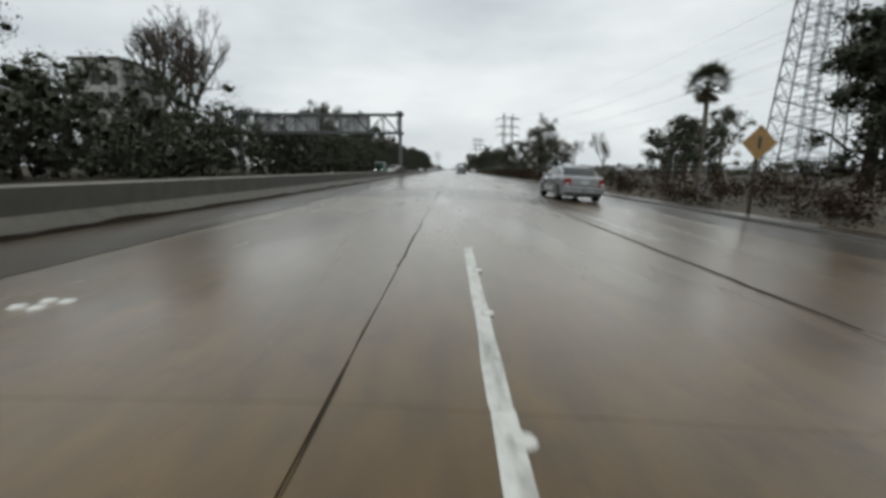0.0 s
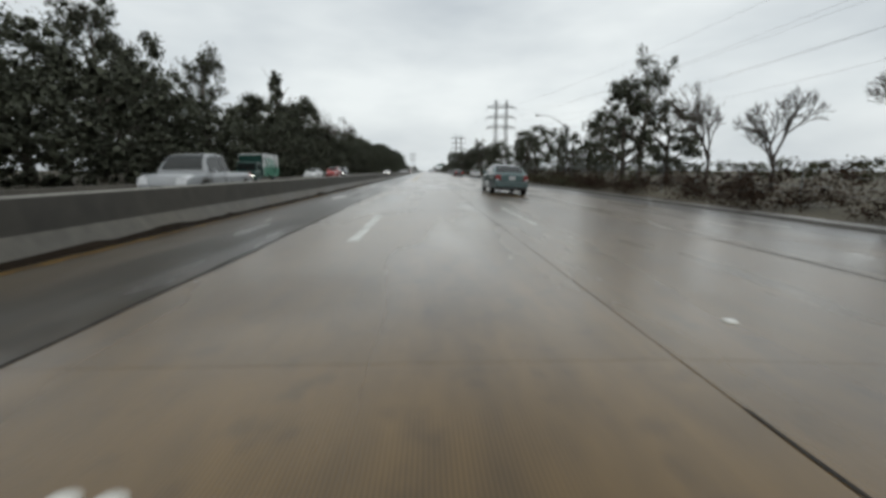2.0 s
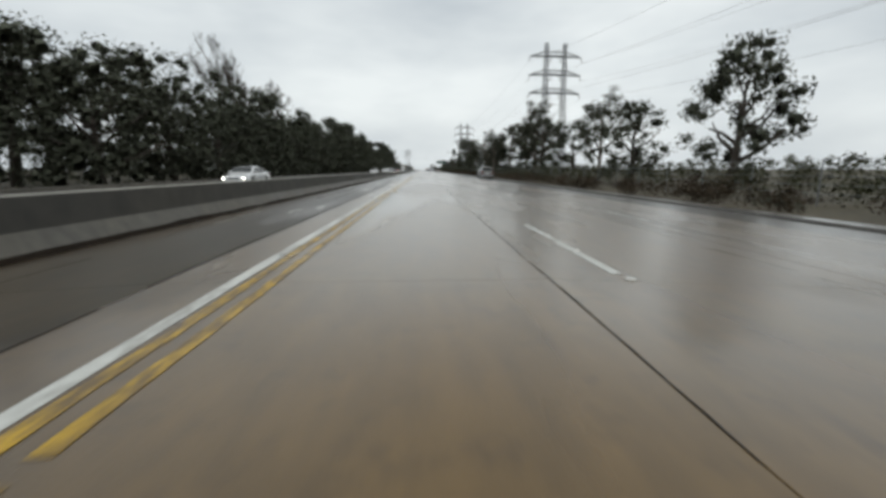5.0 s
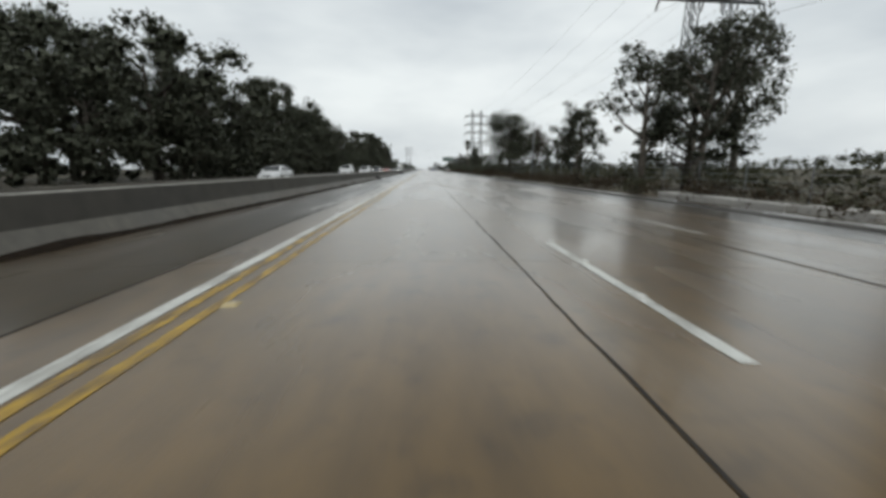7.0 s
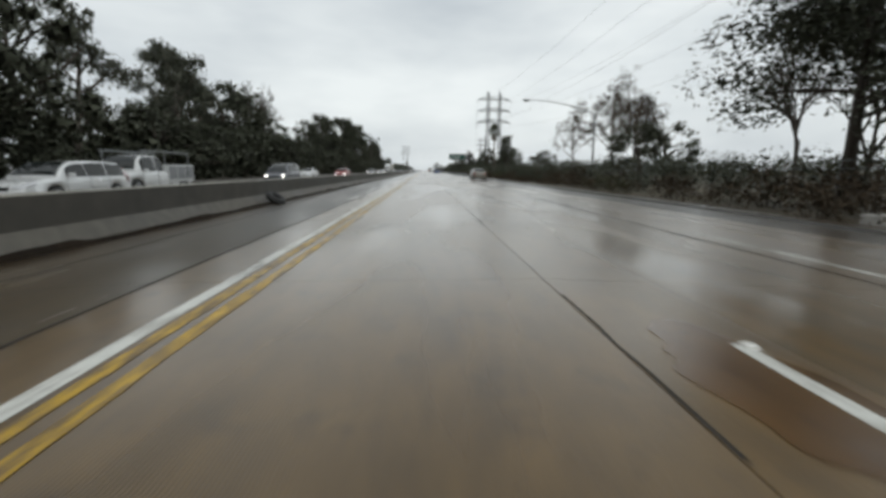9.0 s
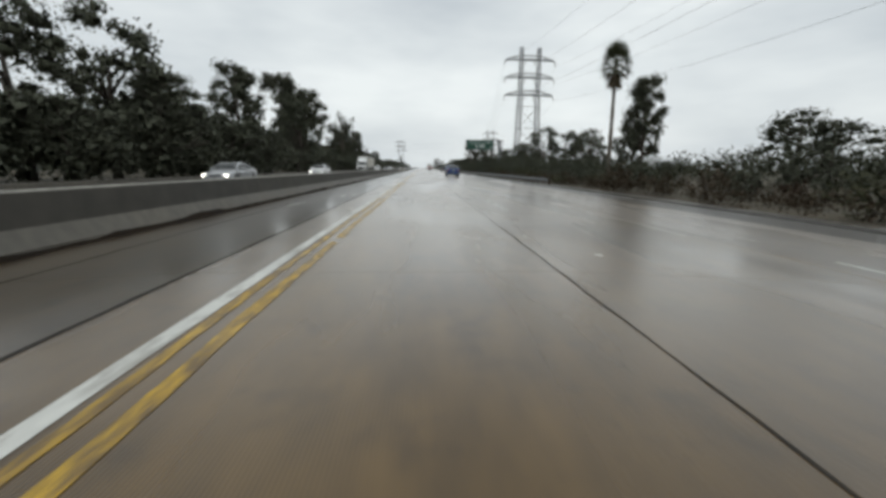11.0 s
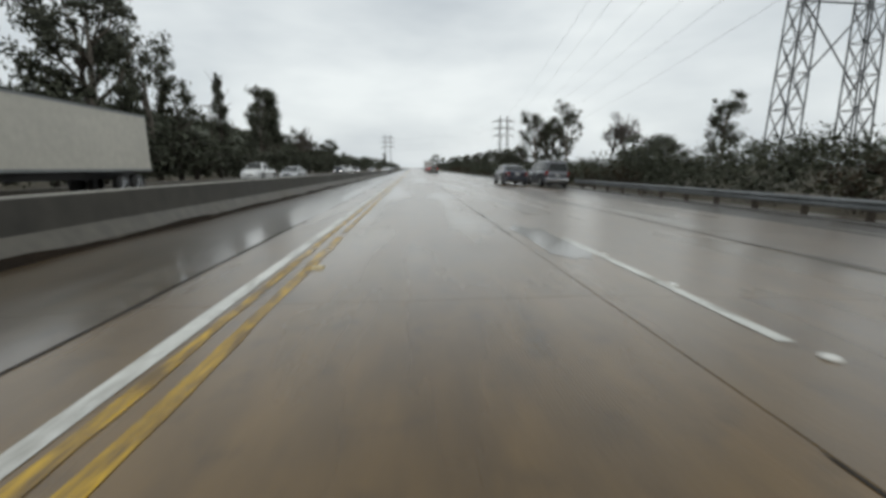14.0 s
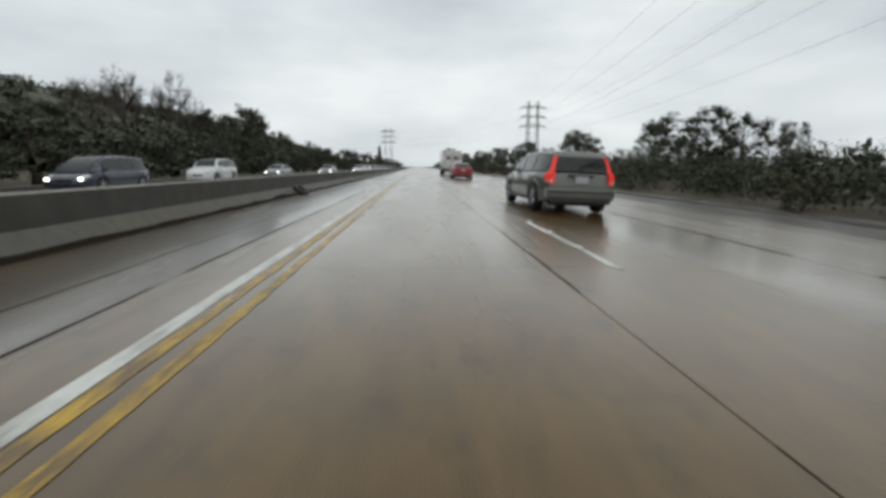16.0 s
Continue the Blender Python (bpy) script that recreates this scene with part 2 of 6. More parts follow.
LEAF_DRY = material("dry_brown_leaf", (0.064, 0.046, 0.029), rough=0.75, vary=0.28, big=0.3, small=3, bump=0, island=0.7, spec=0.2)
FROND = material("palm_frond", (0.050, 0.056, 0.028), rough=0.5, vary=0.4, small=4, bump=0, island=0.5)
DEAD_FROND = material("dead_palm_frond", (0.11, 0.085, 0.055), rough=0.8, vary=0.4, small=4, bump=0, island=0.5)
BARK = material("wet_bark", (0.055, 0.043, 0.034), rough=0.8, vary=0.4, big=0.8, small=8, bump=0.8, stretch=(1, 1, 0.3))
PALE_BARK = material("grey_bark", (0.14, 0.12, 0.10), rough=0.8, vary=0.4, big=0.8, small=8, bump=0.6, stretch=(1, 1, 0.3))
GALVANISED = material("galvanised_steel", (0.22, 0.23, 0.235), rough=0.5, metal=0.6, vary=0.25, big=0.6, small=6, bump=0.05)
DARK_STEEL = material("rain_dark_steel", (0.11, 0.115, 0.12), rough=0.6, metal=0.2, vary=0.3, big=0.6, small=6, bump=0.05)
SIGN_BACK = material("grey_sign_back", (0.50, 0.51, 0.51), rough=0.5, metal=0.1, vary=0.2, big=0.5, small=4, bump=0.05)
SIGN_GREEN = material("green_sign_sheet", (0.016, 0.075, 0.052), rough=0.35, vary=0.2, big=0.5, small=4, bump=0.03)
SIGN_WHITE = material("white_sign_letters", (0.62, 0.65, 0.64), rough=0.35, vary=0.1, bump=0.0)
SIGN_YELLOW = material("yellow_warning_sheet", (0.30, 0.17, 0.05), rough=0.35, vary=0.2, bump=0.03)
WOOD = material("creosoted_pole_wood", (0.07, 0.055, 0.042), rough=0.85, vary=0.4, small=10, bump=0.4, stretch=(1, 1, 0.2))
INSULATOR = material("brown_porcelain", (0.08, 0.065, 0.06), rough=0.25, vary=0.2)
CABLE = material("weathered_cable", (0.26, 0.26, 0.27), rough=0.5, metal=0.4, vary=0.2, bump=0)
TYRE = material("black_tyre_rubber", (0.018, 0.018, 0.018), rough=0.7, vary=0.3, small=25, bump=0.3)
RIM = material("alloy_rim", (0.32, 0.33, 0.34), rough=0.3, metal=0.85, vary=0.15, small=20, bump=0)
GLASS = material("dark_car_glass", (0.016, 0.019, 0.019), rough=0.05, vary=0.3, big=1, small=6, bump=0.0, spec=0.4, rough_vary=0.03)
BLACK_TRIM = material("black_trim", (0.022, 0.022, 0.023), rough=0.5, vary=0.25, small=15, bump=0.1)
CHROME = material("chrome", (0.6, 0.6, 0.62), rough=0.15, metal=1.0, vary=0.1, bump=0)
PLATE = material("pale_plate", (0.45, 0.46, 0.48), rough=0.4, vary=0.15, small=30, bump=0)
EMBLEM = material("brown_emblem_paint", (0.20, 0.10, 0.05), rough=0.4, vary=0.2, bump=0)
RED_LENS = material("red_lamp_lens", (0.22, 0.013, 0.011), rough=0.15, vary=0.2, small=20, bump=0.05, coat=0.6)
CLEAR_LENS = material("clear_lamp_lens", (0.55, 0.56, 0.58), rough=0.1, vary=0.2, small=20, bump=0.05, coat=0.8)
PALE_PLASTER = material("pale_plaster", (0.42, 0.40, 0.37), rough=0.8, vary=0.2, big=0.3, small=3, bump=0.2)
ROOF_GREY = material("grey_roof", (0.14, 0.14, 0.145), rough=0.8, vary=0.25, big=0.3, small=3, bump=0.2)
TRAILER = material("dull_white_trailer_panel", (0.50, 0.48, 0.42), rough=0.4, vary=0.12, big=0.4, small=3, bump=0.03)
LAMP_ON = bpy.data.materials.new("lit_headlamp")
LAMP_ON.use_nodes = True
LAMP_ON.node_tree.nodes["Principled BSDF"].inputs["Emission Color"].default_value = (1, 0.97, 0.9, 1)
LAMP_ON.node_tree.nodes["Principled BSDF"].inputs["Emission Strength"].default_value = 6.0
TAIL_ON = bpy.data.materials.new("lit_tail_lamp")
TAIL_ON.use_nodes = True
TAIL_ON.node_tree.nodes["Principled BSDF"].inputs["Base Color"].default_value = (0.5, 0.02, 0.01, 1)
TAIL_ON.node_tree.nodes["Principled BSDF"].inputs["Emission Color"].default_value = (1, 0.05, 0.03, 1)
TAIL_ON.node_tree.nodes["Principled BSDF"].inputs["Emission Strength"].default_value = 0.35


def paint(name, colour):
    return material(name, colour, rough=0.32, metal=0.25, vary=0.10, big=0.8, small=18, bump=0.02, coat=0.7)


# ---- mesh helpers ----
def part(name, bm, mat, parent=None, label="", smooth=False):
    me = bpy.data.meshes.new(name)
    bm.to_mesh(me)
    bm.free()
    for m in mat if isinstance(mat, (list, tuple)) else (mat,):
        me.materials.append(m)
    if smooth:
        me.shade_smooth()
    ob = new(name, me)
    ob.parent = parent
    if label:
        tagged(ob, label)
    return ob


def mesh_from(name, verts, faces, mat, parent=None):
    me = bpy.data.meshes.new(name)
    me.from_pydata(verts, [], faces)
    me.materials.append(mat)
    ob = new(name, me)
    ob.parent = parent
    return ob


def thing(name, m, label, category, group="", kind=""):
    ob = new(name)
    ob.matrix_basis = m
    ob.empty_display_size = 0.2
    return tagged(ob, label, category, group, kind)


def block(bm, x0, x1, y0, y1, z0, z1, bevel=0.0):
    """A box from corner to corner, its edges rounded if asked."""
    vs = [bm.verts.new((x, y, z)) for z in (z0, z1) for x, y in ((x0, y0), (x1, y0), (x1, y1), (x0, y1))]
    fs = [bm.faces.new([vs[i] for i in f]) for f in ((3, 2, 1, 0), (4, 5, 6, 7), (0, 1, 5, 4), (1, 2, 6, 5), (2, 3, 7, 6), (3, 0, 4, 7))]
    if bevel:
        es = {e for f in fs for e in f.edges}
        bmesh.ops.bevel(bm, geom=list(es), offset=bevel, segments=2, affect="EDGES", profile=0.6)
    return bm


def rod(bm, a, b, r0, r1=None, sides=6, cap=True):
    """A tapered bar from a to b."""
    r1 = r0 if r1 is None else r1
    a, b = Vector(a), Vector(b)
    d = b - a
    if d.length < 1e-6:
        return bm
    u = d.orthogonal().normalized()
    w = d.normalized().cross(u)
    rings = []
    for c, r in ((a, r0), (b, r1)):
        rings.append([bm.verts.new(c + r * (math.cos(2 * math.pi * (i + 0.5) / sides) * u + math.sin(2 * math.pi * (i + 0.5) / sides) * w)) for i in range(sides)])
    for i in range(sides):
        j = (i + 1) % sides
        bm.faces.new((rings[0][i], rings[0][j], rings[1][j], rings[1][i]))
    if cap:
        bm.faces.new(rings[0][::-1])
        bm.faces.new(rings[1])
    return bm


def tube(bm, points, radii, sides=6):
    """A bent, tapered tube through the points."""
    pts = [Vector(p) for p in points]
    rings = []
    for i, p in enumerate(pts):
        d = (pts[min(i + 1, len(pts) - 1)] - pts[max(i - 1, 0)]).normalized()
        ref = Vector((0, 0, 1)) if abs(d.z) < 0.9 else Vector((1, 0, 0))
        u = d.cross(ref).normalized()
        w = d.cross(u)
        rings.append([bm.verts.new(p + radii[i] * (math.cos(2 * math.pi * k / sides) * u + math.sin(2 * math.pi * k / sides) * w)) for k in range(sides)])
    for r, s in zip(rings, rings[1:]):
        for k in range(sides):
            bm.faces.new((r[k], r[(k + 1) % sides], s[(k + 1) % sides], s[k]))
    bm.faces.new(rings[0][::-1])
    bm.faces.new(rings[-1])
    return bm


def prism(bm, outline, y0, y1, steps=1):
    """An outline of (x, z) points drawn out along y."""
    rows = [[bm.verts.new((x, y0 + (y1 - y0) * i / steps, z)) for x, z in outline] for i in range(steps + 1)]
    n = len(outline)
    for a, b in zip(rows, rows[1:]):
        for k in range(n):
            bm.faces.new((a[k], b[k], b[(k + 1) % n], a[(k + 1) % n]))
    bm.faces.new(rows[0])
    bm.faces.new(rows[-1][::-1])
    return bm

# ---- the ground and the road ----
Y0, Y1 = -40.0, 1500.0
EDGE = 9.2          # outer edge of the pavement
FALL = 0.045        # crossfall to both sides of the crown, steepened to fit the camera's view
KERB = -6.38        # foot of the median barrier
LANE = 3.6



def fall(x):
    """Height of the pavement's surface: level on the first lane, sloped down to both sides to fit the camera's view."""
    if x > 0:
        return -FALL * min(x, EDGE + 2.5)
    return -FALL * (-LANE - max(x, KERB - 0.6)) if x < -LANE else 0.0


def on_road(x, y, dz=0.0, turn=0.0):
    """A pose on the pavement, leaning with its crossfall."""
    lean = 0.0 if -LANE <= x <= 0 else math.degrees(math.atan(FALL)) * (1 if x > 0 else -1)
    return pose(x, y, fall(x) + dz, 0, lean, 0) @ pose(0, 0, 0, 0, 0, turn)


GUTTER = fall(KERB)
OPP_Z = -0.16       # surface of the other carriageway


bm = bmesh.new()
xs = [-3000, -400, -120, -60, -36, -24, -20, -12, 0, 10.9, 11, 15, 24, 60, 160, 500, 3000]
ys = [-1500, -300] + [-60 + 40 * i for i in range(42)] + [2200, 4500]


def lie(x, y):
    """Height of the land: flat under the roads, uneven beside them."""
    if -21 < x < 10.95:
        return -0.9
    side = max(0.0, min(1.0, (abs(x + 6) - 16) / 30))
    return (-0.25 if x < 0 else -0.62) + side * 0.9 * noise.noise((x * 0.02, y * 0.02, 0.3)) + (0.5 * side if x < 0 else -0.3 * side)


grid = [[bm.verts.new((x, y, lie(x, y))) for x in xs] for y in ys]
for r, s in zip(grid, grid[1:]):
    for k in range(len(xs) - 1):
        bm.faces.new((r[k], r[k + 1], s[k + 1], s[k]))
tagged(part("ground", bm, EARTH), "wet weedy earth beside the motorway", "ground", kind="structure")

bm = bmesh.new()
prism(bm, [(KERB - 0.5, -0.9), (KERB - 0.5, fall(KERB - 0.5) - 0.045), (-LANE, -0.045), (0, -0.045), (EDGE + 0.4, fall(EDGE + 0.4) - 0.045), (EDGE + 0.4, -0.9)], Y0, Y1, 1)
road = tagged(part("road", bm, JOINT), "rain-soaked concrete motorway with tarred joints", "road", kind="structure")

bm = bmesh.new()
block(bm, -20.6, KERB - 0.5, Y0, Y1, -0.7, OPP_Z)
tagged(part("road_opposite", bm, SHOULDER), "wet concrete carriageway for oncoming traffic", "road", kind="structure")

# ---- median barrier, cast in one run, raised round the gantry's post ----
GANTRY_Y = 62.0


def barrier_ring(y, top, half):
    """The sloped safety profile at one place along the road."""
    c = KERB - 0.31
    foot = 0.31
    right = [(foot, -0.12), (foot, 0.075), (foot - 0.17, 0.33), (half + 0.012, top - 0.03), (half - 0.012, top)]
    return [(c + x, y, GUTTER + z) for x, z in right] + [(c - x, y, GUTTER + z) for x, z in reversed(right)]


bm = bmesh.new()
stations = sorted({Y0 + 6.1 * i for i in range(int((Y1 - Y0) / 6.1) + 1)} | {GANTRY_Y + d for d in (-9, -7, -5, -3, -1.4, 1.4, 3, 5, 7, 9)})
rings = []
for y in stations:
    near = max(0.0, 1 - max(0.0, abs(y - GANTRY_Y) - 1.4) / 7.6)
    near = near * near * (3 - 2 * near)
    wob = 0.012 * noise.noise((0, y * 0.07, 5))
    rings.append([bm.verts.new((x + wob, yy, z)) for x, yy, z in barrier_ring(y, 0.82 + 0.66 * near + wob, 0.08 + 0.24 * near)])
for r, s in zip(rings, rings[1:]):
    for k in range(len(r) - 1):
        bm.faces.new((r[k], s[k], s[k + 1], r[k + 1]))
bm.faces.new(rings[0])
bm.faces.new(rings[-1][::-1])
bm.normal_update()
# upper faces darker, top paler: light and shade put into colour by facing
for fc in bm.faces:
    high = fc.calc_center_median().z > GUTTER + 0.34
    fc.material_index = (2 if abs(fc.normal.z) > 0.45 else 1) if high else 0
barrier = tagged(part("median_barrier", bm, (BARRIER, BARRIER_SHADED, BARRIER_TOP_LIT)), "stained concrete safety barrier between the carriageways, light and shade painted by face", "barrier", kind="structure")

# far side kerb of the other carriageway
bm = bmesh.new()
prism(bm, [(-20.6, -0.1), (-20.6, 0.10), (-20.66, 0.14), (-20.85, 0.14), (-20.85, -0.1)], Y0, Y1, 60)
tagged(part("far_kerb", bm, BARRIER), "low dark concrete kerb under the trees", "kerb", kind="structure")

# dirt washed up along the foot of the barrier
rng = random.Random(4)
bm = bmesh.new()
prev = None
y = Y0
while y < 760:
    w = 0.09 + 0.15 * max(0.0, 0.5 + noise.noise((1, y * 0.35, 2)) + 0.5 * noise.noise((4, y * 1.9, 2)))
    h = 0.015 + 0.07 * max(0.0, 0.5 + noise.noise((2, y * 0.5, 7)) + 0.4 * noise.noise((6, y * 2.3, 1)))
    ring = [bm.verts.new(p) for p in ((KERB - 0.02, y, GUTTER + h * 1.2 + 0.02), (KERB + w * 0.35, y + 0.08 * noise.noise((8, y, 0)), GUTTER + h), (KERB + w * 0.7, y, GUTTER + h * 0.45), (KERB + w, y, fall(KERB + w) - 0.004))]
    if prev:
        for k in range(3):
            bm.faces.new((prev[k], prev[k + 1], ring[k + 1], ring[k]))
    prev = ring
    y += 0.4
tagged(part("dirt_strip", bm, DIRT, smooth=True), "brown silt and leaves washed against the barrier", "dirt", kind="stuff")

# asphalt kerb along the outer edge, and the worn strip behind it
bm = bmesh.new()
prism(bm, [(EDGE + a, fall(EDGE) + b) for a, b in ((0, -0.05), (0.06, 0.03), (0.16, 0.07), (0.28, 0.06), (0.42, -0.1))], Y0, Y1, 120)
tagged(part("kerb", bm, ROUGH_ASPHALT), "low black asphalt kerb at the pavement edge", "kerb", kind="structure")
bm = bmesh.new()
block(bm, EDGE + 0.42, EDGE + 1.9, Y0, Y1, -1.0, fall(EDGE) - 0.06)
tagged(part("gravel_strip", bm, SHOULDER), "wet gravelly strip behind the kerb", "ground", kind="structure")


# ---- road paint ----
def stripe(bm, x, y0, y1, w, rng, step=0.6, z=0.004, wander=0.0):
    """A painted line 4 mm proud, with ragged edges."""
    n = max(1, int((y1 - y0) / step))
    prev = None
    for i in range(n + 1):
        y = y0 + (y1 - y0) * i / n
        off = wander * (noise.noise((x, y * 0.35, 3)) + 0.5 * noise.noise((x, y * 1.3, 8)))
        half = w / 2 * (1 + (12 * wander) * noise.noise((x, y * 0.6, 5)))
        a, b = x + off - half + rng.uniform(-0.006, 0.006), x + off + half + rng.uniform(-0.006, 0.006)
        pair = (bm.verts.new((a, y, z)), bm.verts.new((b, y, z)))
        if prev:
            bm.faces.new((prev[0], prev[1], pair[1], pair[0]))
        prev = pair
    return bm


LINE_X, DASH_X, FAR_X = -2.92, 0.78, 4.15
CYCLE, FIRST = 14.63, 5.63
bm = stripe(bmesh.new(), LINE_X, 104.9, Y1, 0.125, rng, 1.2)
tagged(part("edge_line", bm, WHITE_PAINT), "solid white lane line, worn in places", "road marking", kind="structure")
for x, mat, words, w in ((-2.772, YELLOW_PAINT, "worn inner yellow line beside the white one", 0.10), (-2.58, YELLOW_PAINT, "worn yellow line beside the white one", 0.10)):
    bm = bmesh.new()
    y = 107.0
    while y < 900:
        run = rng.uniform(5, 22)
        stripe(bm, x + rng.uniform(-0.008, 0.008), y, y + run, w * rng.uniform(0.75, 1.05), rng, 0.22, wander=0.022)
        y += run + rng.choice((0.0, 0.15, 0.4))
    tagged(part("yellow_line", bm, mat), words, "road marking", kind="structure")


bm = stripe(bmesh.new(), 0, 56, 101, 0.07, rng, 0.3, wander=0.012)
old_line = tagged(part("gutter_line", bm, FADED_YELLOW), "rubbed-out yellow line close to the barrier's foot", "road marking", kind="structure")
old_line.matrix_basis = on_road(KERB + 0.34, 0, 0.002)


def lane_dash(x, far_end, length, w, mat=None):
    ob = part("lane_dash", stripe(bmesh.new(), 0, -length, 0, w, rng, 0.4), mat or WHITE_PAINT)
    ob.matrix_basis = on_road(x, far_end) if x > KERB else pose(x, far_end, OPP_Z)
    return tagged(ob, "worn white dash on the wet concrete", "road marking", "lane dashes", "structure")


dash = lane_dash(DASH_X, FIRST, 3.9, 0.115)
lane_dash(DASH_X, FIRST - 3.905, 1.2, 0.115)
for k in range(-2, 60):
    if k:
        copy_thing(dash, on_road(DASH_X + rng.uniform(-0.01, 0.01), FIRST + CYCLE * k))
far_dash = lane_dash(FAR_X, FIRST + 5.5, 3.9, 0.10)
for k in range(-2, 60):
    if k:
        copy_thing(far_dash, on_road(FAR_X, FIRST + 5.5 + CYCLE * k))
lane_dash(-3.98, 53.9, 0.6, 0.09)
inner = lane_dash(-2.46, 22.9, 3.8, 0.17)
for y in (61.9, 76.6, 90.6):
    copy_thing(inner, pose(-2.46, y, 0))
opposite = lane_dash(-12.2, 10, 3.9, 0.11)
for k in range(1, 50):
    copy_thing(opposite, pose(-12.2, 10 + CYCLE * k, OPP_Z))


# ---- raised markers ----
def button(bm, x, y, r, h, squash=1.0):
    """A domed ceramic button."""
    rings = [[bm.verts.new((x + r * f * math.cos(a), y + r * f * squash * math.sin(a), h * g)) for a in (2 * math.pi * i / 12 for i in range(12))]
             for f, g in ((1.0, 0.0), (0.97, 0.35), (0.78, 0.8), (0.4, 1.0))]
    for a, b in zip(rings, rings[1:]):
        for k in range(12):
            bm.faces.new((a[k], a[(k + 1) % 12], b[(k + 1) % 12], b[k]))
    bm.faces.new(rings[-1])
    return bm


dot = tagged(part("road_button", button(bmesh.new(), 0, 0, 0.055, 0.02), CERAMIC, smooth=True), "domed white ceramic road button", "road marker", "white road buttons", "structure")
dot.matrix_basis = on_road(DASH_X + 0.06, FIRST - 0.03, 0.004)
for k in range(-1, 56):
    for d in (0.0, 1.25, 2.6, 4.1):
        if (k or d) and (d in (0.0, 1.25, 2.6) or k % 3 == 0 or k == 35) and not (d == 0.0 and k % 4 == 3):
            copy_thing(dot, on_road(DASH_X + 0.05 + rng.uniform(-0.02, 0.02), FIRST + CYCLE * k - d - 0.03, 0.004, rng.uniform(0, 60)))
    copy_thing(dot, on_road(DASH_X + rng.uniform(-0.03, 0.03), FIRST + CYCLE * k + 5.3, 0.0, rng.uniform(0, 60)))
for y in (2.9, 52.5, 67.7):
    for dx, dy in ((-0.11, 0.0), (0.05, -0.02), (-0.02, 0.15), (0.13, 0.14)):
        copy_thing(dot, pose(-2.50 + dx, y + dy, 0.0, 0, 0, 15) @ Matrix.Diagonal((1.1, 1.1, 1.2, 1)))

marker_bm = bmesh.new()
vs = [marker_bm.verts.new(p) for p in ((-0.05, -0.05, 0), (0.05, -0.05, 0), (0.05, 0.05, 0), (-0.05, 0.05, 0), (-0.04, -0.02, 0.018), (0.04, -0.02, 0.018), (0.04, 0.02, 0.018), (-0.04, 0.02, 0.018))]
for f in ((4, 5, 6, 7), (0, 1, 5, 4), (1, 2, 6, 5), (2, 3, 7, 6), (3, 0, 4, 7)):
    marker_bm.faces.new([vs[i] for i in f])
stud = tagged(part("road_stud", marker_bm, YELLOW_CERAMIC), "square yellow reflective stud beside the yellow line", "road marker", "yellow studs", "structure")
stud.matrix_basis = pose(-2.47, 251.5, 0.0) @ Matrix.Diagonal((1.15, 1.15, 1.2, 1))
for y in (310.3, 368.8, 427.3, 486.6, 545.1, 603.6, 193.0, 134.5, 515.9):
    copy_thing(stud, pose(-2.47, y, 0.0) @ Matrix.Diagonal((1.15, 1.15, 1.2, 1)))

# reflectors and a numbered plate on the barrier
bm = bmesh.new()
block(bm, -0.04, 0.04, -0.012, 0.012, 0, 0.11, 0.006)
reflector = tagged(part("barrier_reflector", bm, CERAMIC), "small white reflector on top of the barrier", "reflector", "barrier reflectors")
reflector.matrix_basis = pose(KERB - 0.31, 26.0, GUTTER + 0.82)
for y in (147.5, 321.5, 574.0, 640.0, 210.0, 424.0):
    copy_thing(reflector, pose(KERB - 0.31, y, GUTTER + 0.82))
bm = bmesh.new()
block(bm, 0, 0.012, -0.24, 0.24, -0.11, 0.11, 0.004)
plate = tagged(part("barrier_plate", bm, PLATE), "pale numbered plate fixed to the barrier", "plate")
plate.matrix_basis = pose(KERB - 0.31 + 0.125, 484.3, GUTTER + 0.6, 0, -8, 0)
for dy in (-0.05, 0.05):
    bm = bmesh.new()
    block(bm, 0.013, 0.017, dy - 0.03, dy + 0.03, -0.06, 0.06)
    part("figure_bar", bm, BLACK_TRIM, plate)

# tar run along the joint between the shoulder and the first lane
bm = bmesh.new()
y = Y0
while y < 800:
    run = rng.uniform(3, 16)
    stripe(bm, -LANE + rng.uniform(-0.012, 0.012), y, y + run, rng.uniform(0.02, 0.045), rng, 0.35, 0.003, 0.04)
    y += run + rng.choice((0.0, 0.0, 0.6, 2.5))
tagged(part("tar_seal", bm, JOINT), "black tar run along the shoulder joint", "tar seal", kind="structure")
bm = bmesh.new()
y = Y0
while y < 800:
    run = rng.uniform(2, 9)
    stripe(bm, rng.uniform(-0.010, 0.010), y, y + run, rng.uniform(0.008, 0.02), rng, 0.3, 0.003, 0.045)
    y += run + rng.uniform(0.5, 7)
tagged(part("tar_seal", bm, JOINT), "black tar run along the middle joint", "tar seal", kind="structure")


bm = bmesh.new()
y = Y0
while y < 800:
    run = rng.uniform(8, 30)
    stripe(bm, rng.uniform(-0.015, 0.015), y, y + run, rng.uniform(0.03, 0.06), rng, 0.4, 0.0, 0.04)
    y += run + (rng.uniform(0.3, 2) if y > 430 else rng.uniform(8, 40))
seam = tagged(part("tar_seal", bm, JOINT), "black tar run along the outer lane's joint", "tar seal", kind="structure")
seam.matrix_basis = on_road(LANE + 0.05, 0, 0.004)

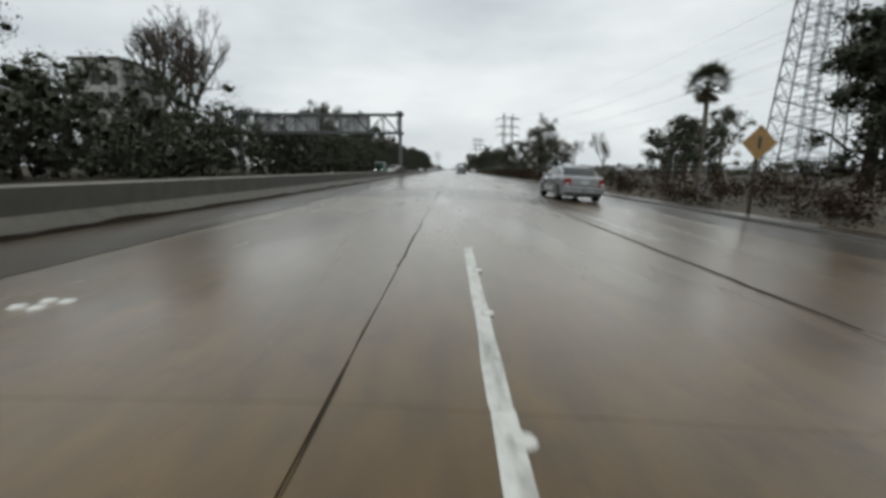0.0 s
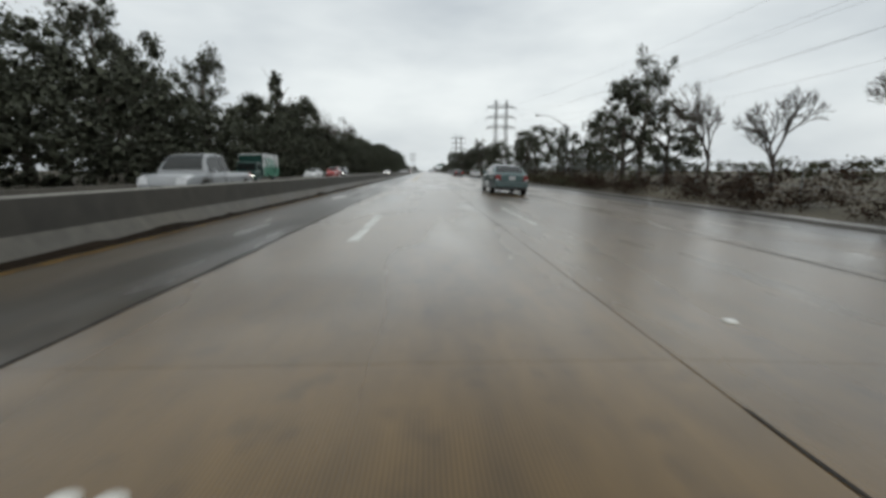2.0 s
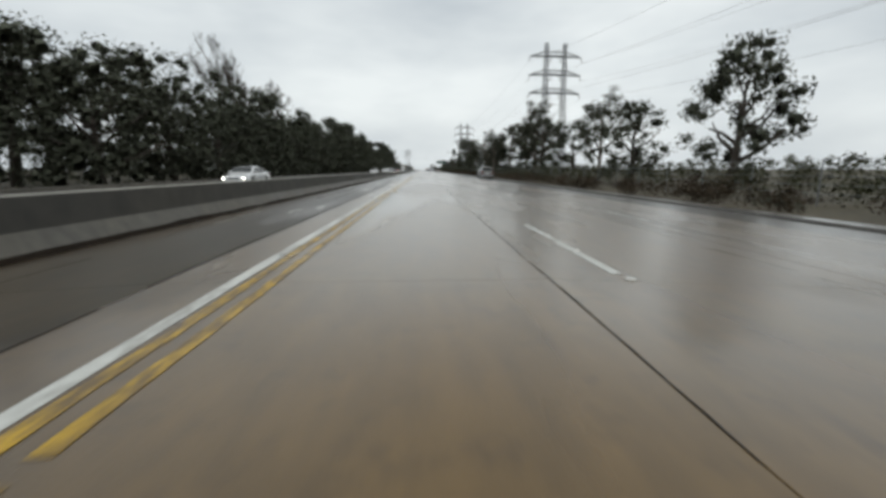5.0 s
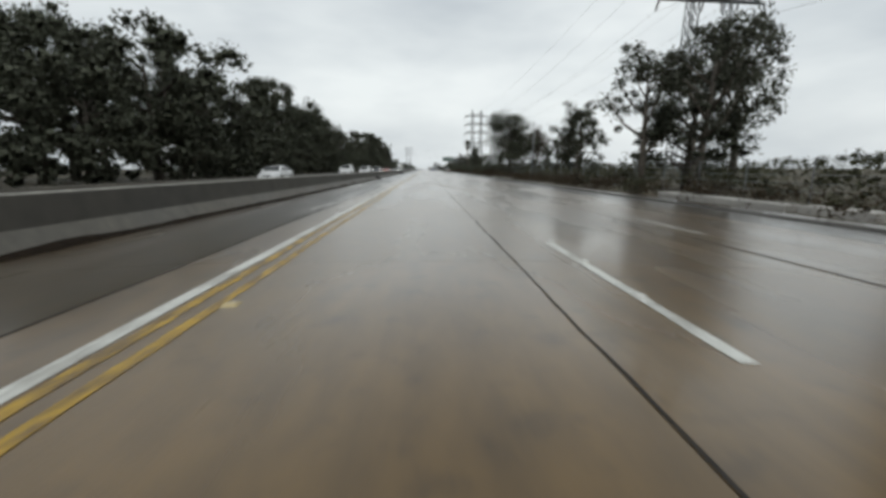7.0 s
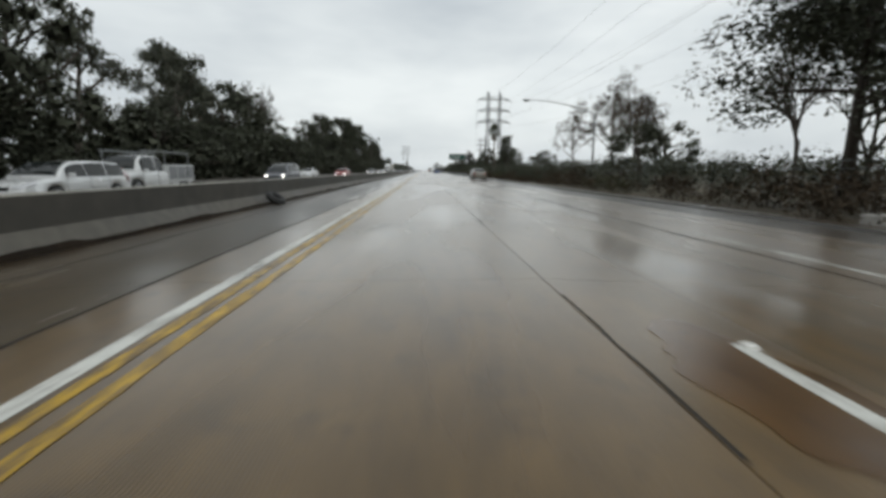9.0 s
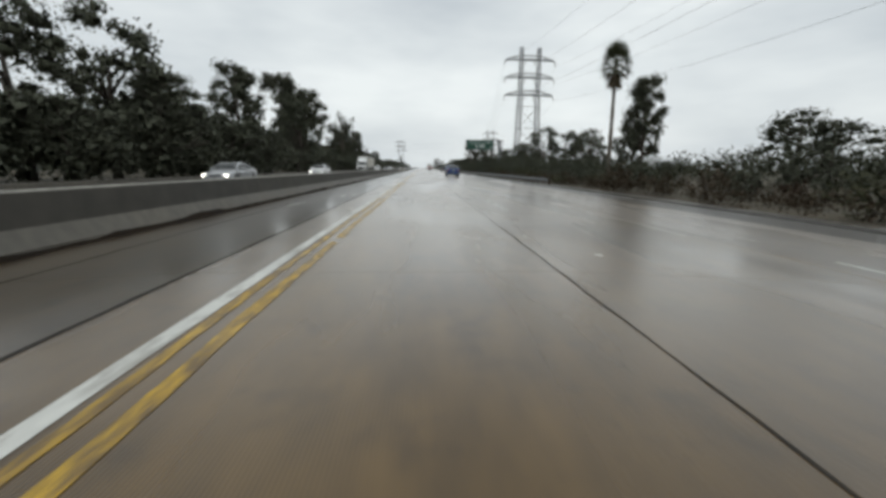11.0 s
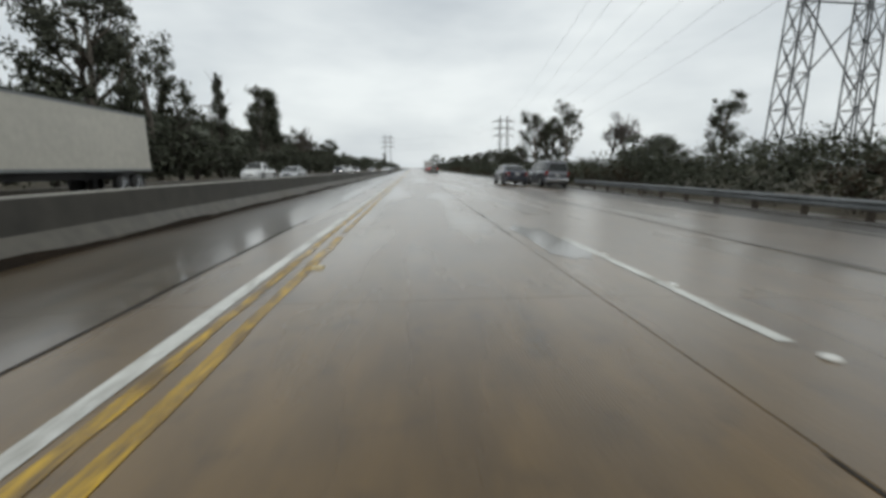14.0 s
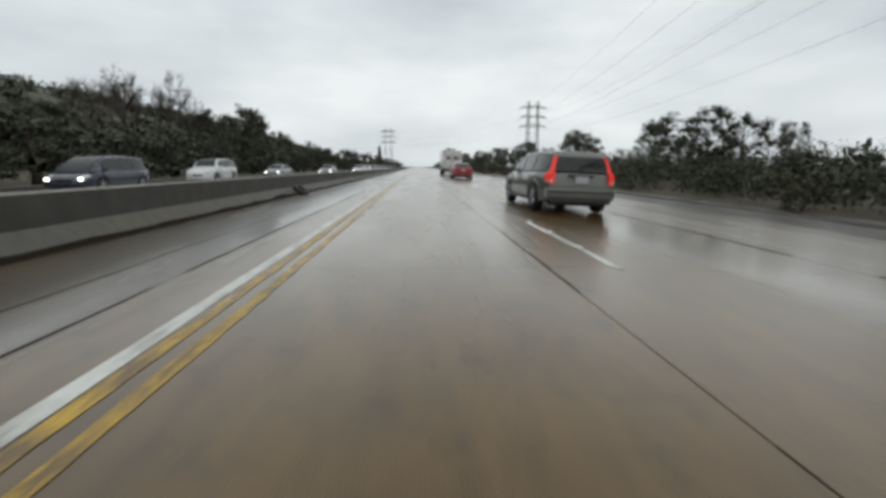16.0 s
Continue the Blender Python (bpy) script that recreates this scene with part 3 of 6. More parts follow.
# damp and rusty patches on the slabs
for i, (x, y, half_w, half_l, mat, words) in enumerate((
        (0.62, 462.9, 0.36, 1.3, DAMP, "dark damp patch on the wet slab"), (0.80, 507.9, 0.30, 2.2, DAMP, "dark damp patch on the wet slab"),
        (0.45, 517.6, 0.28, 1.6, DAMP, "dark damp patch on the wet slab"), (0.42, 536.2, 0.30, 1.1, DAMP, "dark damp patch on the wet slab"),
        (0.53, 308.9, 0.30, 0.6, RUST, "rust-brown stain on the wet slab"), (0.55, 327.0, 0.40, 0.7, RUST, "rust-brown stain on the wet slab"),
        (-4.30, 375.5, 0.55, 3.2, DAMP, "dark damp patch on the shoulder"), (-4.60, 246.0, 0.50, 4.0, DAMP, "dark damp patch on the shoulder"), (-4.20, 72.0, 0.60, 5.0, DAMP, "dark damp patch on the shoulder"))):
    bm = bmesh.new()
    rim = []
    for k in range(40):
        a = 2 * math.pi * k / 40
        grow = 1 + 0.45 * noise.noise((1.6 * math.cos(a), 1.6 * math.sin(a), i * 3.7)) + 0.15 * noise.noise((6 * math.cos(a), 6 * math.sin(a), i))
        rim.append(bm.verts.new((half_w * grow * math.cos(a), half_l * grow * math.sin(a), 0)))
    bm.faces.new(rim)
    stain = tagged(part("stain", bm, mat), words, "stain", kind="structure")
    stain.matrix_basis = on_road(x, y, 0.003)

# wandering sealed cracks on the shoulder
for x, first, words in ((-4.45, -20.0, "wandering black crack seal on the shoulder"), (-5.35, -8.0, "ragged dark crack along the shoulder")):
    bm = bmesh.new()
    y = first
    while y < 720:
        run = rng.uniform(7, 26)
        stripe(bm, rng.uniform(-0.06, 0.06), y, y + run, rng.uniform(0.02, 0.05), rng, 0.35, 0.003, 0.06)
        y += run + rng.uniform(6, 30)
    seal = tagged(part("crack_seal", bm, JOINT), words, "tar seal", kind="structure")
    seal.matrix_basis = on_road(x, 0, 0.001)

# ---- plants ----
ICO = [Vector(v).normalized() for v in ((0, 1, 1.618), (0, -1, 1.618), (0, 1, -1.618), (0, -1, -1.618), (1, 1.618, 0), (-1, 1.618, 0), (1, -1.618, 0), (-1, -1.618, 0), (1.618, 0, 1), (-1.618, 0, 1), (1.618, 0, -1), (-1.618, 0, -1))]
ICO_FACES = [f for f in itertools.combinations(range(12), 3) if all((ICO[a] - ICO[b]).length < 1.1 for a, b in itertools.combinations(f, 2))]


def leaves(name, centres, sizes, per, leaf, mat, seed, parent, flat=0.8, droop=0.0, core=0.0):
    """Many small leaf blades strewn round clump centres, closer set towards each clump's core, as one mesh; core adds
    hidden solid lumps.
    """
    per, leaf = max(5, round(per * 1.45)), leaf * 0.84
    r = np.random.RandomState(seed)
    c = np.repeat(np.array(centres), per, axis=0)
    s = np.repeat(np.array(sizes), per)[:, None]
    n = len(c)
    d = r.normal(size=(n, 3))
    d /= np.linalg.norm(d, axis=1)[:, None]
    rad = r.uniform(0.25, 1.0, size=(n, 1)) ** 0.6
    p = c + d * rad * s * np.array((1, 1, flat))
    u = r.normal(size=(n, 3))
    u[:, 2] -= droop
    u /= np.linalg.norm(u, axis=1)[:, None]
    w = np.cross(u, r.normal(size=(n, 3)))
    w /= np.linalg.norm(w, axis=1)[:, None]
    size = leaf * r.uniform(0.6, 1.5, size=(n, 1))
    # shading normals set outward and up, so each clump shades as one soft mass
    out = d * 0.75 + np.array((0, 0, 0.35)) + r.normal(size=(n, 3)) * 0.22
    out /= np.linalg.norm(out, axis=1)[:, None]
    w *= np.sign((np.cross(w, u) * out).sum(axis=1) + 1e-9)[:, None] * -1
    verts = np.stack([p + u * size, p + w * size * 0.42 - u * size * 0.7, p - w * size * 0.42 - u * size * 0.7], axis=1).reshape(-1, 3)
    index, starts = np.arange(3 * n, dtype=np.int32), np.arange(0, 3 * n, 3, dtype=np.int32)
    # unseen solid lump added inside each clump to block light and sky
    if core:
        k = len(centres)
        core_lump = np.array(ICO)[None] * r.uniform(0.55, 1.25, size=(k, 12, 1)) * core * 0.7 * np.array(sizes)[:, None, None] * np.array((1, 1, flat))
        verts = np.concatenate([verts, (np.array(centres)[:, None] + core_lump).reshape(-1, 3)])
        tri = (np.array(ICO_FACES)[None] + 3 * n + 12 * np.arange(k)[:, None, None]).ravel().astype(np.int32)
        starts = np.concatenate([starts, 3 * n + np.arange(0, len(tri), 3, dtype=np.int32)])
        index = np.concatenate([index, tri])
    me = bpy.data.meshes.new(name)
    me.vertices.add(len(verts))
    me.vertices.foreach_set("co", verts.ravel())
    me.loops.add(len(index))
    me.loops.foreach_set("vertex_index", index)
    me.polygons.add(len(starts))
    me.polygons.foreach_set("loop_start", starts.astype(np.int32))
    me.update(calc_edges=True)
    facing = np.repeat(out, 3, axis=0)
    if core:
        facing = np.concatenate([facing, np.tile(np.array(ICO), (len(centres), 1))])
    me.normals_split_custom_set_from_vertices(facing)
    me.materials.append(mat)
    ob = new(name, me)
    ob.parent = parent
    return ob


def limbs(bm, rng, base, top, r0, count, spread, lift, tips, start=0.4):
    """Limbs that leave a trunk and bend upward; notes their ends."""
    base, top = Vector(base), Vector(top)
    for i in range(count):
        f = start + (0.97 - start) * (i + rng.random()) / count
        a = base.lerp(top, f)
        turn = rng.uniform(0, 2 * math.pi)
        reach = spread * rng.uniform(0.55, 1.05) * (1.15 - 0.55 * f)
        b = a + Vector((math.cos(turn) * reach * 0.55, math.sin(turn) * reach * 0.55, lift * rng.uniform(0.3, 0.7)))
        c = a + Vector((math.cos(turn) * reach, math.sin(turn) * reach, lift * rng.uniform(0.6, 1.3)))
        r = r0 * (1 - 0.75 * f) * 0.55
        tube(bm, (a, b, c), (r, r * 0.7, r * 0.3), 5)
        tips += [b.lerp(c, 0.4), c]
    return bm


def leafy_tree(kind, seed, fine=1.0):
    """A tree of 10 m: trunk with limbs, and a crown of clumps with gaps."""
    rng = random.Random(seed)
    words = {"gum": ("tall grey-green gum tree with a ragged open crown", LEAF_GREY, PALE_BARK),
             "oak": ("dense dark evergreen tree with a rounded crown", LEAF_DARK, BARK),
             "pine": ("dark pine with layered feathery branches", LEAF_DARK, BARK),
             "sycamore": ("tall sycamore still holding some dry brown leaves", LEAF_DRY, PALE_BARK),
             "spire": ("narrow dark evergreen with an uneven pointed top", LEAF_DARK, BARK)}[kind]
    tree = thing("tree", pose(0, 0, 0), words[0], "tree", "roadside trees")
    bm = bmesh.new()
    tips = []
    lean = Vector((rng.uniform(-0.5, 0.5), rng.uniform(-0.5, 0.5), 0))
    if kind == "gum":
        top = Vector((0, 0, 8.2)) + lean * 1.6
        tube(bm, ((0, 0, -0.6), Vector((0, 0, 2.5)) + lean * 0.3, Vector((0, 0, 5.5)) + lean, top), (0.30, 0.22, 0.15, 0.05), 7)
        limbs(bm, rng, (0, 0, 0), top, 0.34, 11, 3.3, 2.2, tips, 0.3)
        tips += [top, top + Vector((0.4, 0.3, 0.8)), top + Vector((-0.6, 0.2, 0.4))]
        sizes = [rng.uniform(0.6, 1.1) for _ in tips]
        extra = [t + Vector((rng.uniform(-1, 1), rng.uniform(-1, 1), rng.uniform(-1.1, 0.6))) for t in tips for _ in (0, 1)]
        centres, sizes = tips + extra, sizes + [rng.uniform(0.35, 0.8) for _ in extra]
        crown = (48, 0.145, 0.75, 0.6, 0.35)
    elif kind == "oak":
        top = Vector((0, 0, 7.0)) + lean
        tube(bm, ((0, 0, -0.6), (0.1, 0, 1.6), Vector((0, 0, 4)) + lean * 0.5, top), (0.36, 0.28, 0.2, 0.06), 7)
        limbs(bm, rng, (0, 0, 0), top, 0.4, 12, 3.6, 1.8, tips, 0.22)
        centres, sizes = [], []
        for i in range(52):
            a, h = rng.uniform(0, 2 * math.pi), rng.random()
            wide = 3.7 * math.sqrt(max(0.05, 1 - (2 * h - 0.75) ** 2 / 1.7)) * rng.uniform(0.55, 1.0)
            centres.append(Vector((wide * math.cos(a), wide * math.sin(a), 1.3 + 7.8 * h)) + lean * h)
            sizes.append(rng.uniform(0.7, 1.35))
        crown = (44, 0.195, 0.75, 0.2, 0.6)
    elif kind == "sycamore":
        top = Vector((0, 0, 9.2)) + lean * 1.2
        tube(bm, ((0, 0, -0.6), Vector((0, 0, 3)) + lean * 0.3, Vector((0, 0, 6)) + lean, top), (0.17, 0.13, 0.09, 0.03), 7)
        limbs(bm, rng, (0, 0, 0), top, 0.2, 17, 3.6, 2.3, tips, 0.36)
        for t in list(tips):
            for _ in range(3):
                end = t + Vector((rng.uniform(-1.1, 1.1), rng.uniform(-1.1, 1.1), rng.uniform(-0.4, 0.9)))
                rod(bm, t, end, 0.02, 0.008, 3, cap=False)
                tips.append(end)
        tips.append(top)
        centres = [t + Vector((rng.uniform(-0.4, 0.4), rng.uniform(-0.4, 0.4), rng.uniform(-0.4, 0.3))) for t in tips]
        sizes = [rng.uniform(0.3, 0.62) for _ in centres]
        crown = (24, 0.105, 0.9, 0.6, 0.0)
    elif kind == "pine":
        top = Vector((0, 0, 9.4)) + lean
        tube(bm, ((0, 0, -0.6), Vector((0, 0, 3)) + lean * 0.6, Vector((0, 0, 6)) + lean * 0.5, top), [a * (0.5 if fine > 1 else 1) for a in (0.32, 0.25, 0.17, 0.05)], 7)
        limbs(bm, rng, (0, 0, 0), top, 0.34 if fine == 1 else 0.2, 22, 3.6, 0.7, tips, 0.3)
        centres = [t + Vector((rng.uniform(-0.7, 0.7), rng.uniform(-0.7, 0.7), rng.uniform(-0.5, 0.4) * (2.4 if fine > 1 else 1))) for t in tips for _ in (0, 1, 2)] + [top, top - Vector((0.3, 0, 0.8))]
        sizes = [rng.uniform(0.6, 1.15) * (1.2 if fine > 1 else 1.0) for _ in centres]
        crown = (50, 0.17, 0.68, 0.3, 0.58) if fine == 1 else (40, 0.22, 0.9, 0.3, 0.2)
    else:
        top = Vector((0, 0, 9.6)) + lean * 0.6
        tube(bm, ((0, 0, -0.6), (0, 0, 4), top), (0.26, 0.18, 0.03), 6)
        limbs(bm, rng, (0, 0, 0), top, 0.26, 16, 2.0, 1.2, tips, 0.15)
        centres, sizes = [], []
        for i in range(58):
            h = rng.random() ** 0.9
            wide = (2.0 - 1.75 * h) * rng.uniform(0.35, 1.1)
            a = rng.uniform(0, 2 * math.pi)
            centres.append(Vector((wide * math.cos(a), wide * math.sin(a), 0.9 + 8.9 * h)))
            sizes.append(rng.uniform(0.4, 0.85) * (1.15 - 0.55 * h))
        crown = (50, 0.16, 1.1, -0.2, 0.6)
    part("trunk", bm, words[2], tree, smooth=True)
    leaves("crown", centres, sizes, int(crown[0] * fine ** 1.6), crown[1] / fine, words[1], seed, tree, crown[2], crown[3], crown[4])
    return tree


def bare_tree(seed, leafy=0.0):
    """A winter tree of 10 m whose twigs fan out finely."""
    rng = random.Random(seed)
    tree = thing("bare_tree", pose(0, 0, 0), "leafless winter tree with fine spreading twigs", "tree", "bare trees")
    bm, twigs, ends = bmesh.new(), bmesh.new(), []

    def grow(a, d, length, r, depth):
        b = a + d * length + Vector((rng.uniform(-0.1, 0.1), rng.uniform(-0.1, 0.1), 0.06)) * length
        rod(bm if depth < 3 else twigs, a, b, max(r, 0.02), max(0.014, r * 0.62), 5 if depth < 3 else 3, cap=False)
        if depth >= 6:
            ends.append(b)
            return
        for _ in range(4 if depth == 1 else 3 if depth < 5 else 2):
            side = Vector((rng.uniform(-1, 1), rng.uniform(-1, 1), rng.uniform(-0.45, 0.6)))
            grow(a.lerp(b, rng.uniform(0.6, 1.0)), (d + side * (0.72 + 0.05 * depth)).normalized(), length * rng.uniform(0.60, 0.82), r * 0.60, depth + 1)

    grow(Vector((0, 0, -0.4)), Vector((0, 0, 1)), 2.9, 0.22, 0)
    part("trunk", bm, BARK, tree, smooth=True)
    part("twig_mass", twigs, BARK, tree)
    if leafy:
        picks = [e for e in ends if rng.random() < leafy]
        leaves("crown", picks, [0.4] * len(picks), 7, 0.10, LEAF_DRY, seed, tree)
    return tree


def palm_tree():
    """A fan palm of 14 m with a full head and a skirt of dead fronds."""
    rng = random.Random(31)
    tree = thing("palm_tree", pose(0, 0, 0), "tall fan palm with a full head above dead fronds", "palm", "palms")
    bm = bmesh.new()
    pts = [(0.04 * math.sin(i), 0, -0.5 + 1.1 * i) for i in range(12)]
    tube(bm, pts, [0.36 - 0.012 * i + (0.03 if i % 2 else 0) for i in range(12)], 10)
    part("trunk", bm, PALE_BARK, tree, smooth=True)
    for i in range(54):
        dead = i >= 40
        bm = bmesh.new()
        turn = i * 2.399
        tilt = (-0.15 - 0.9 * rng.random()) if dead else (1.35 - 1.75 * (i / 40))
        out = Vector((math.cos(turn), math.sin(turn), 0))
        side = Vector((-math.sin(turn), math.cos(turn), 0))
        way = (out * math.cos(tilt) + Vector((0, 0, math.sin(tilt)))).normalized()
        stem = rng.uniform(1.1, 1.5) * (0.6 if dead else 1)
        hub = way * stem
        rod(bm, (0, 0, 0), hub, 0.035, 0.02, 4)
        up = way.cross(side)
        for k in range(13):
            f = -1.15 + 2.3 * k / 12
            tip = hub + (way * math.cos(f) + side * math.sin(f)) * rng.uniform(1.45, 1.9) * (0.7 if dead else 1.0) + Vector((0, 0, -0.42 * abs(f) - 0.18))
            wing = (side * math.cos(f) - way * math.sin(f)) * 0.085
            vs = [bm.verts.new(p) for p in (hub, hub.lerp(tip, 0.5) + wing + up * 0.02, tip, hub.lerp(tip, 0.5) - wing + up * 0.02)]
            bm.faces.new(vs)
        ob = part("frond", bm, DEAD_FROND if dead else FROND, tree)
        ob.matrix_basis = pose(0.04 * math.sin(11), 0, 11.7 - (0.5 if dead else 0))
    return tree


def bush(seed, mat, words):
    """A mound of brush about 2 m high and 3.4 m wide."""
    rng = random.Random(seed)
    shrub = thing("shrub", pose(0, 0, 0), words, "shrub", "roadside shrubs")
    bm = bmesh.new()
    centres, sizes = [], []
    for i in range(26):
        a, d = rng.uniform(0, 6.28), rng.uniform(0, 1.5)
        top = Vector((d * math.cos(a), d * math.sin(a), rng.uniform(0.3, 1.9 - 0.5 * d)))
        if i < 9:
            rod(bm, (top.x * 0.2, top.y * 0.2, -0.3), top, 0.03, 0.01, 4)
        centres.append(top)
        sizes.append(rng.uniform(0.3, 0.6))
    part("woody_base", bm, BARK, shrub)
    leaves("crown", centres, sizes, 20, 0.11, mat, seed, shrub, 0.8, -0.3)
    return shrub


def place(proto, spots):
    """Copies of the model stand at all the spots, the model itself at the first: x, y, height factor, width factor."""
    r = random.Random(len(spots))
    poses = [pose(x, y, lie(x, y), 0, 0, r.uniform(0, 360)) @ Matrix.Diagonal((w, w, h, 1)) for x, y, h, w in spots]
    for m in poses[1:]:
        copy_thing(proto, m)
    proto.matrix_basis = poses[0]


GUMS = [[] for _ in range(4)]
OAKS = [[] for _ in range(4)]
PINES = [[] for _ in range(3)]
SPIRES = [[] for _ in range(3)]
BARES = [[] for _ in range(3)]
DRY = [[] for _ in range(2)]
SYCAMORES = [[] for _ in range(2)]
BUSHES = [[] for _ in range(4)]


def put(group, x, y, height, width=None, pick=None):
    """A tree of that height, and crown width in metres, at x, y."""
    natural = {id(GUMS): 8.0, id(OAKS): 8.2, id(PINES): 8.0, id(SPIRES): 4.4, id(BARES): 7.6, id(DRY): 7.6, id(SYCAMORES): 8.4, id(BUSHES): 3.6}[id(group)]
    tall = {id(BARES): 6.9, id(DRY): 6.9, id(BUSHES): 2.1}.get(id(group), 10.0)
    h = height / tall
    w = (width / natural) if width else h
    k = int(abs(x) * 7 + y) % min(len(group), 2 if group is PINES else 9) if pick is None else pick
    group[k].append((x, y, h, w))


# right-hand side, in the order of the drive
put(PINES, 41.7, 41, 17.5, 13, 1)
put(SPIRES, 41.0, 42.5, 17.0, 11, 0)
put(OAKS, 30.5, 60, 9.6, 8, 1)
put(OAKS, 36.5, 67, 10.0, 8.5, 2)
put(OAKS, 48.5, 84, 13.5, 10, 3)
put(GUMS, 54, 87, 15.0, 10, 0)
put(BARES, 45.5, 92, 11.0, 15, 0)
put(BARES, 51, 97, 9.5, 12, 1)
put(DRY, 34.4, 97.1, 9.2, 5.6, 0)
put(BARES, 30.5, 105, 8.6, 7.5, 1)
put(BARES, 29.5, 113, 9.5, 7, 2)
put(OAKS, 24.2, 121.9, 13.6, 9.8, 0)
put(GUMS, 26.6, 122.5, 15.4, 9.5, 1)
put(OAKS, 30.6, 123, 12.0, 9, 3)
put(OAKS, 22.8, 167, 11.2, 8.5, 2)
put(OAKS, 27.5, 179.6, 14.0, 13, 0)
put(GUMS, 34.0, 181, 13.4, 9, 2)
put(OAKS, 23.8, 182, 11.0, 7.5, 3)
put(OAKS, 29.9, 157.4, 10.8, 9, 3)
put(OAKS, 35.3, 156, 11.4, 9, 1)
put(GUMS, 33, 150, 12.0, 8, 1)
put(OAKS, 22, 136, 6.0, 5, 1)
put(OAKS, 22.5, 205, 12.0, 8.5, 2)
put(OAKS, 23, 222, 10, 8, 0)
put(GUMS, 24.5, 235, 12, 9, 1)
put(OAKS, 23.5, 262, 14.0, 11, 3)
put(OAKS, 29.5, 260, 12.0, 10, 2)
put(GUMS, 22.0, 263, 15.5, 9, 3)
put(GUMS, 17.0, 283.5, 11.0, 8.5, 1)
put(OAKS, 21.5, 284.5, 8.0, 10, 1)
put(GUMS, 20.8, 281.9, 13.4, 10.5, 0)
put(GUMS, 26.0, 285, 13.0, 10.5, 2)
put(GUMS, 33, 302, 16, 12, 1)
put(GUMS, 22.5, 315.1, 12.0, 9.0, 3)
put(OAKS, 23.2, 315.6, 11.0, 8.0, 0)
put(OAKS, 20.5, 318, 7.5, 6.0, 1)
put(PINES, 17.8, 343.5, 13.0, 15.0, 2)
put(BARES, 22.8, 338, 7.2, 6.0, 1)
put(BARES, 26.5, 333, 8.5, 7.5, 0)
put(BARES, 24.5, 349, 9.0, 6.5, 0)
put(BARES, 27.2, 357, 10.0, 7.0, 2)
put(OAKS, 23.5, 373.5, 7.4, 8.0, 2)
put(OAKS, 28.5, 377, 8.2, 8.5, 3)
put(SYCAMORES, 26.5, 404, 12.0, 10.0, 0)
put(SYCAMORES, 33.0, 402.8, 13.8, 12.0, 1)
put(SYCAMORES, 28.5, 392.0, 13.8, 10.5, 0)
put(SYCAMORES, 42.0, 412, 15.0, 12.0, 1)
put(DRY, 38.0, 404, 13.5, 9.0, 1)
put(OAKS, 25.5, 428, 5.6, 6.5, 0)
put(OAKS, 30.0, 436, 7.5, 7.5, 2)
put(PINES, 22, 446, 11.5, 5.0, 0)
put(OAKS, 24, 452, 9.0, 6.0, 3)
put(OAKS, 22.5, 484, 10.2, 8, 0)
put(OAKS, 27, 486, 10.0, 8.5, 1)
put(OAKS, 33, 489, 10.5, 9.0, 2)
put(OAKS, 28, 479, 8.8, 8.0, 3)
put(OAKS, 14.4, 500, 4.6, 6.0, 0)
put(OAKS, 19.0, 500, 5.0, 7.0, 2)
put(OAKS, 15.0, 511, 5.2, 6.5, 3)
put(OAKS, 24.0, 502, 5.6, 8.0, 1)
put(OAKS, 21.2, 516, 7.2, 7.0, 1)
put(OAKS, 24.5, 513, 8.6, 7.5, 2)
put(OAKS, 27.5, 519, 9.0, 7.5, 0)
put(OAKS, 23, 523, 6.0, 8.0, 3)
put(OAKS, 27, 526, 6.5, 8.0, 0)
put(BARES, 35, 528, 7.0, 7.0, 1)
put(GUMS, 28.3, 551.5, 8.5, 6.0, 3)
put(OAKS, 25.0, 560, 5.8, 8.0, 1)
put(OAKS, 29.0, 563, 6.0, 7.0, 2)
put(GUMS, 19.6, 584.6, 11.0, 7.4, 0)
put(GUMS, 21.8, 586.5, 9.0, 5.5, 1)
put(GUMS, 21.0, 598.5, 5.8, 3.8, 3)
put(BARES, 31, 575, 8.5, 7.0, 0)
put(BARES, 26.5, 571, 7.5, 6.5, 2)
put(OAKS, 25.5, 594, 11.5, 7.5, 2)
put(GUMS, 27.5, 592, 13.0, 8.0, 1)
put(OAKS, 21.0, 615, 6.4, 5.0, 0)
put(OAKS, 21.5, 612.2, 6.0, 4.0, 3)
put(OAKS, 21.6, 618.5, 4.6, 4.5, 2)
put(GUMS, 22.6, 609.2, 4.4, 3.0, 2)
put(SPIRES, 23.5, 605.4, 3.2, 0.9, 0)
put(GUMS, 31, 640, 8, 6, 1)
for i, (x, y, h) in enumerate(((27, 632, 7), (24, 650, 7.5), (30, 668, 8), (26, 690, 8), (33, 715, 9), (28, 740, 9), (36, 770, 10), (30, 800, 10), (40, 850, 11), (34, 900, 12), (42, 960, 13))):
    put(OAKS if i % 2 else GUMS, x, y, h, h * 0.95)

# left-hand side: a dark, close belt, thinner along the later stretch
put(BARES, -41.0, 67, 23.0, 13, 0)
put(BARES, -45.5, 69, 22.5, 13, 1)
put(BARES, -43.0, 73, 22.0, 12, 2)
put(OAKS, -37.5, 124, 20.0, 11, 1)
put(OAKS, -44, 133, 19.0, 11, 2)
put(GUMS, -31.5, 108, 17.0, 10, 3)
put(PINES, -30.5, 172, 17.0, 11, 1)
put(BARES, -32.5, 250, 19.0, 11, 2)
put(SPIRES, -33.6, 163.7, 22.0, 9, 1)
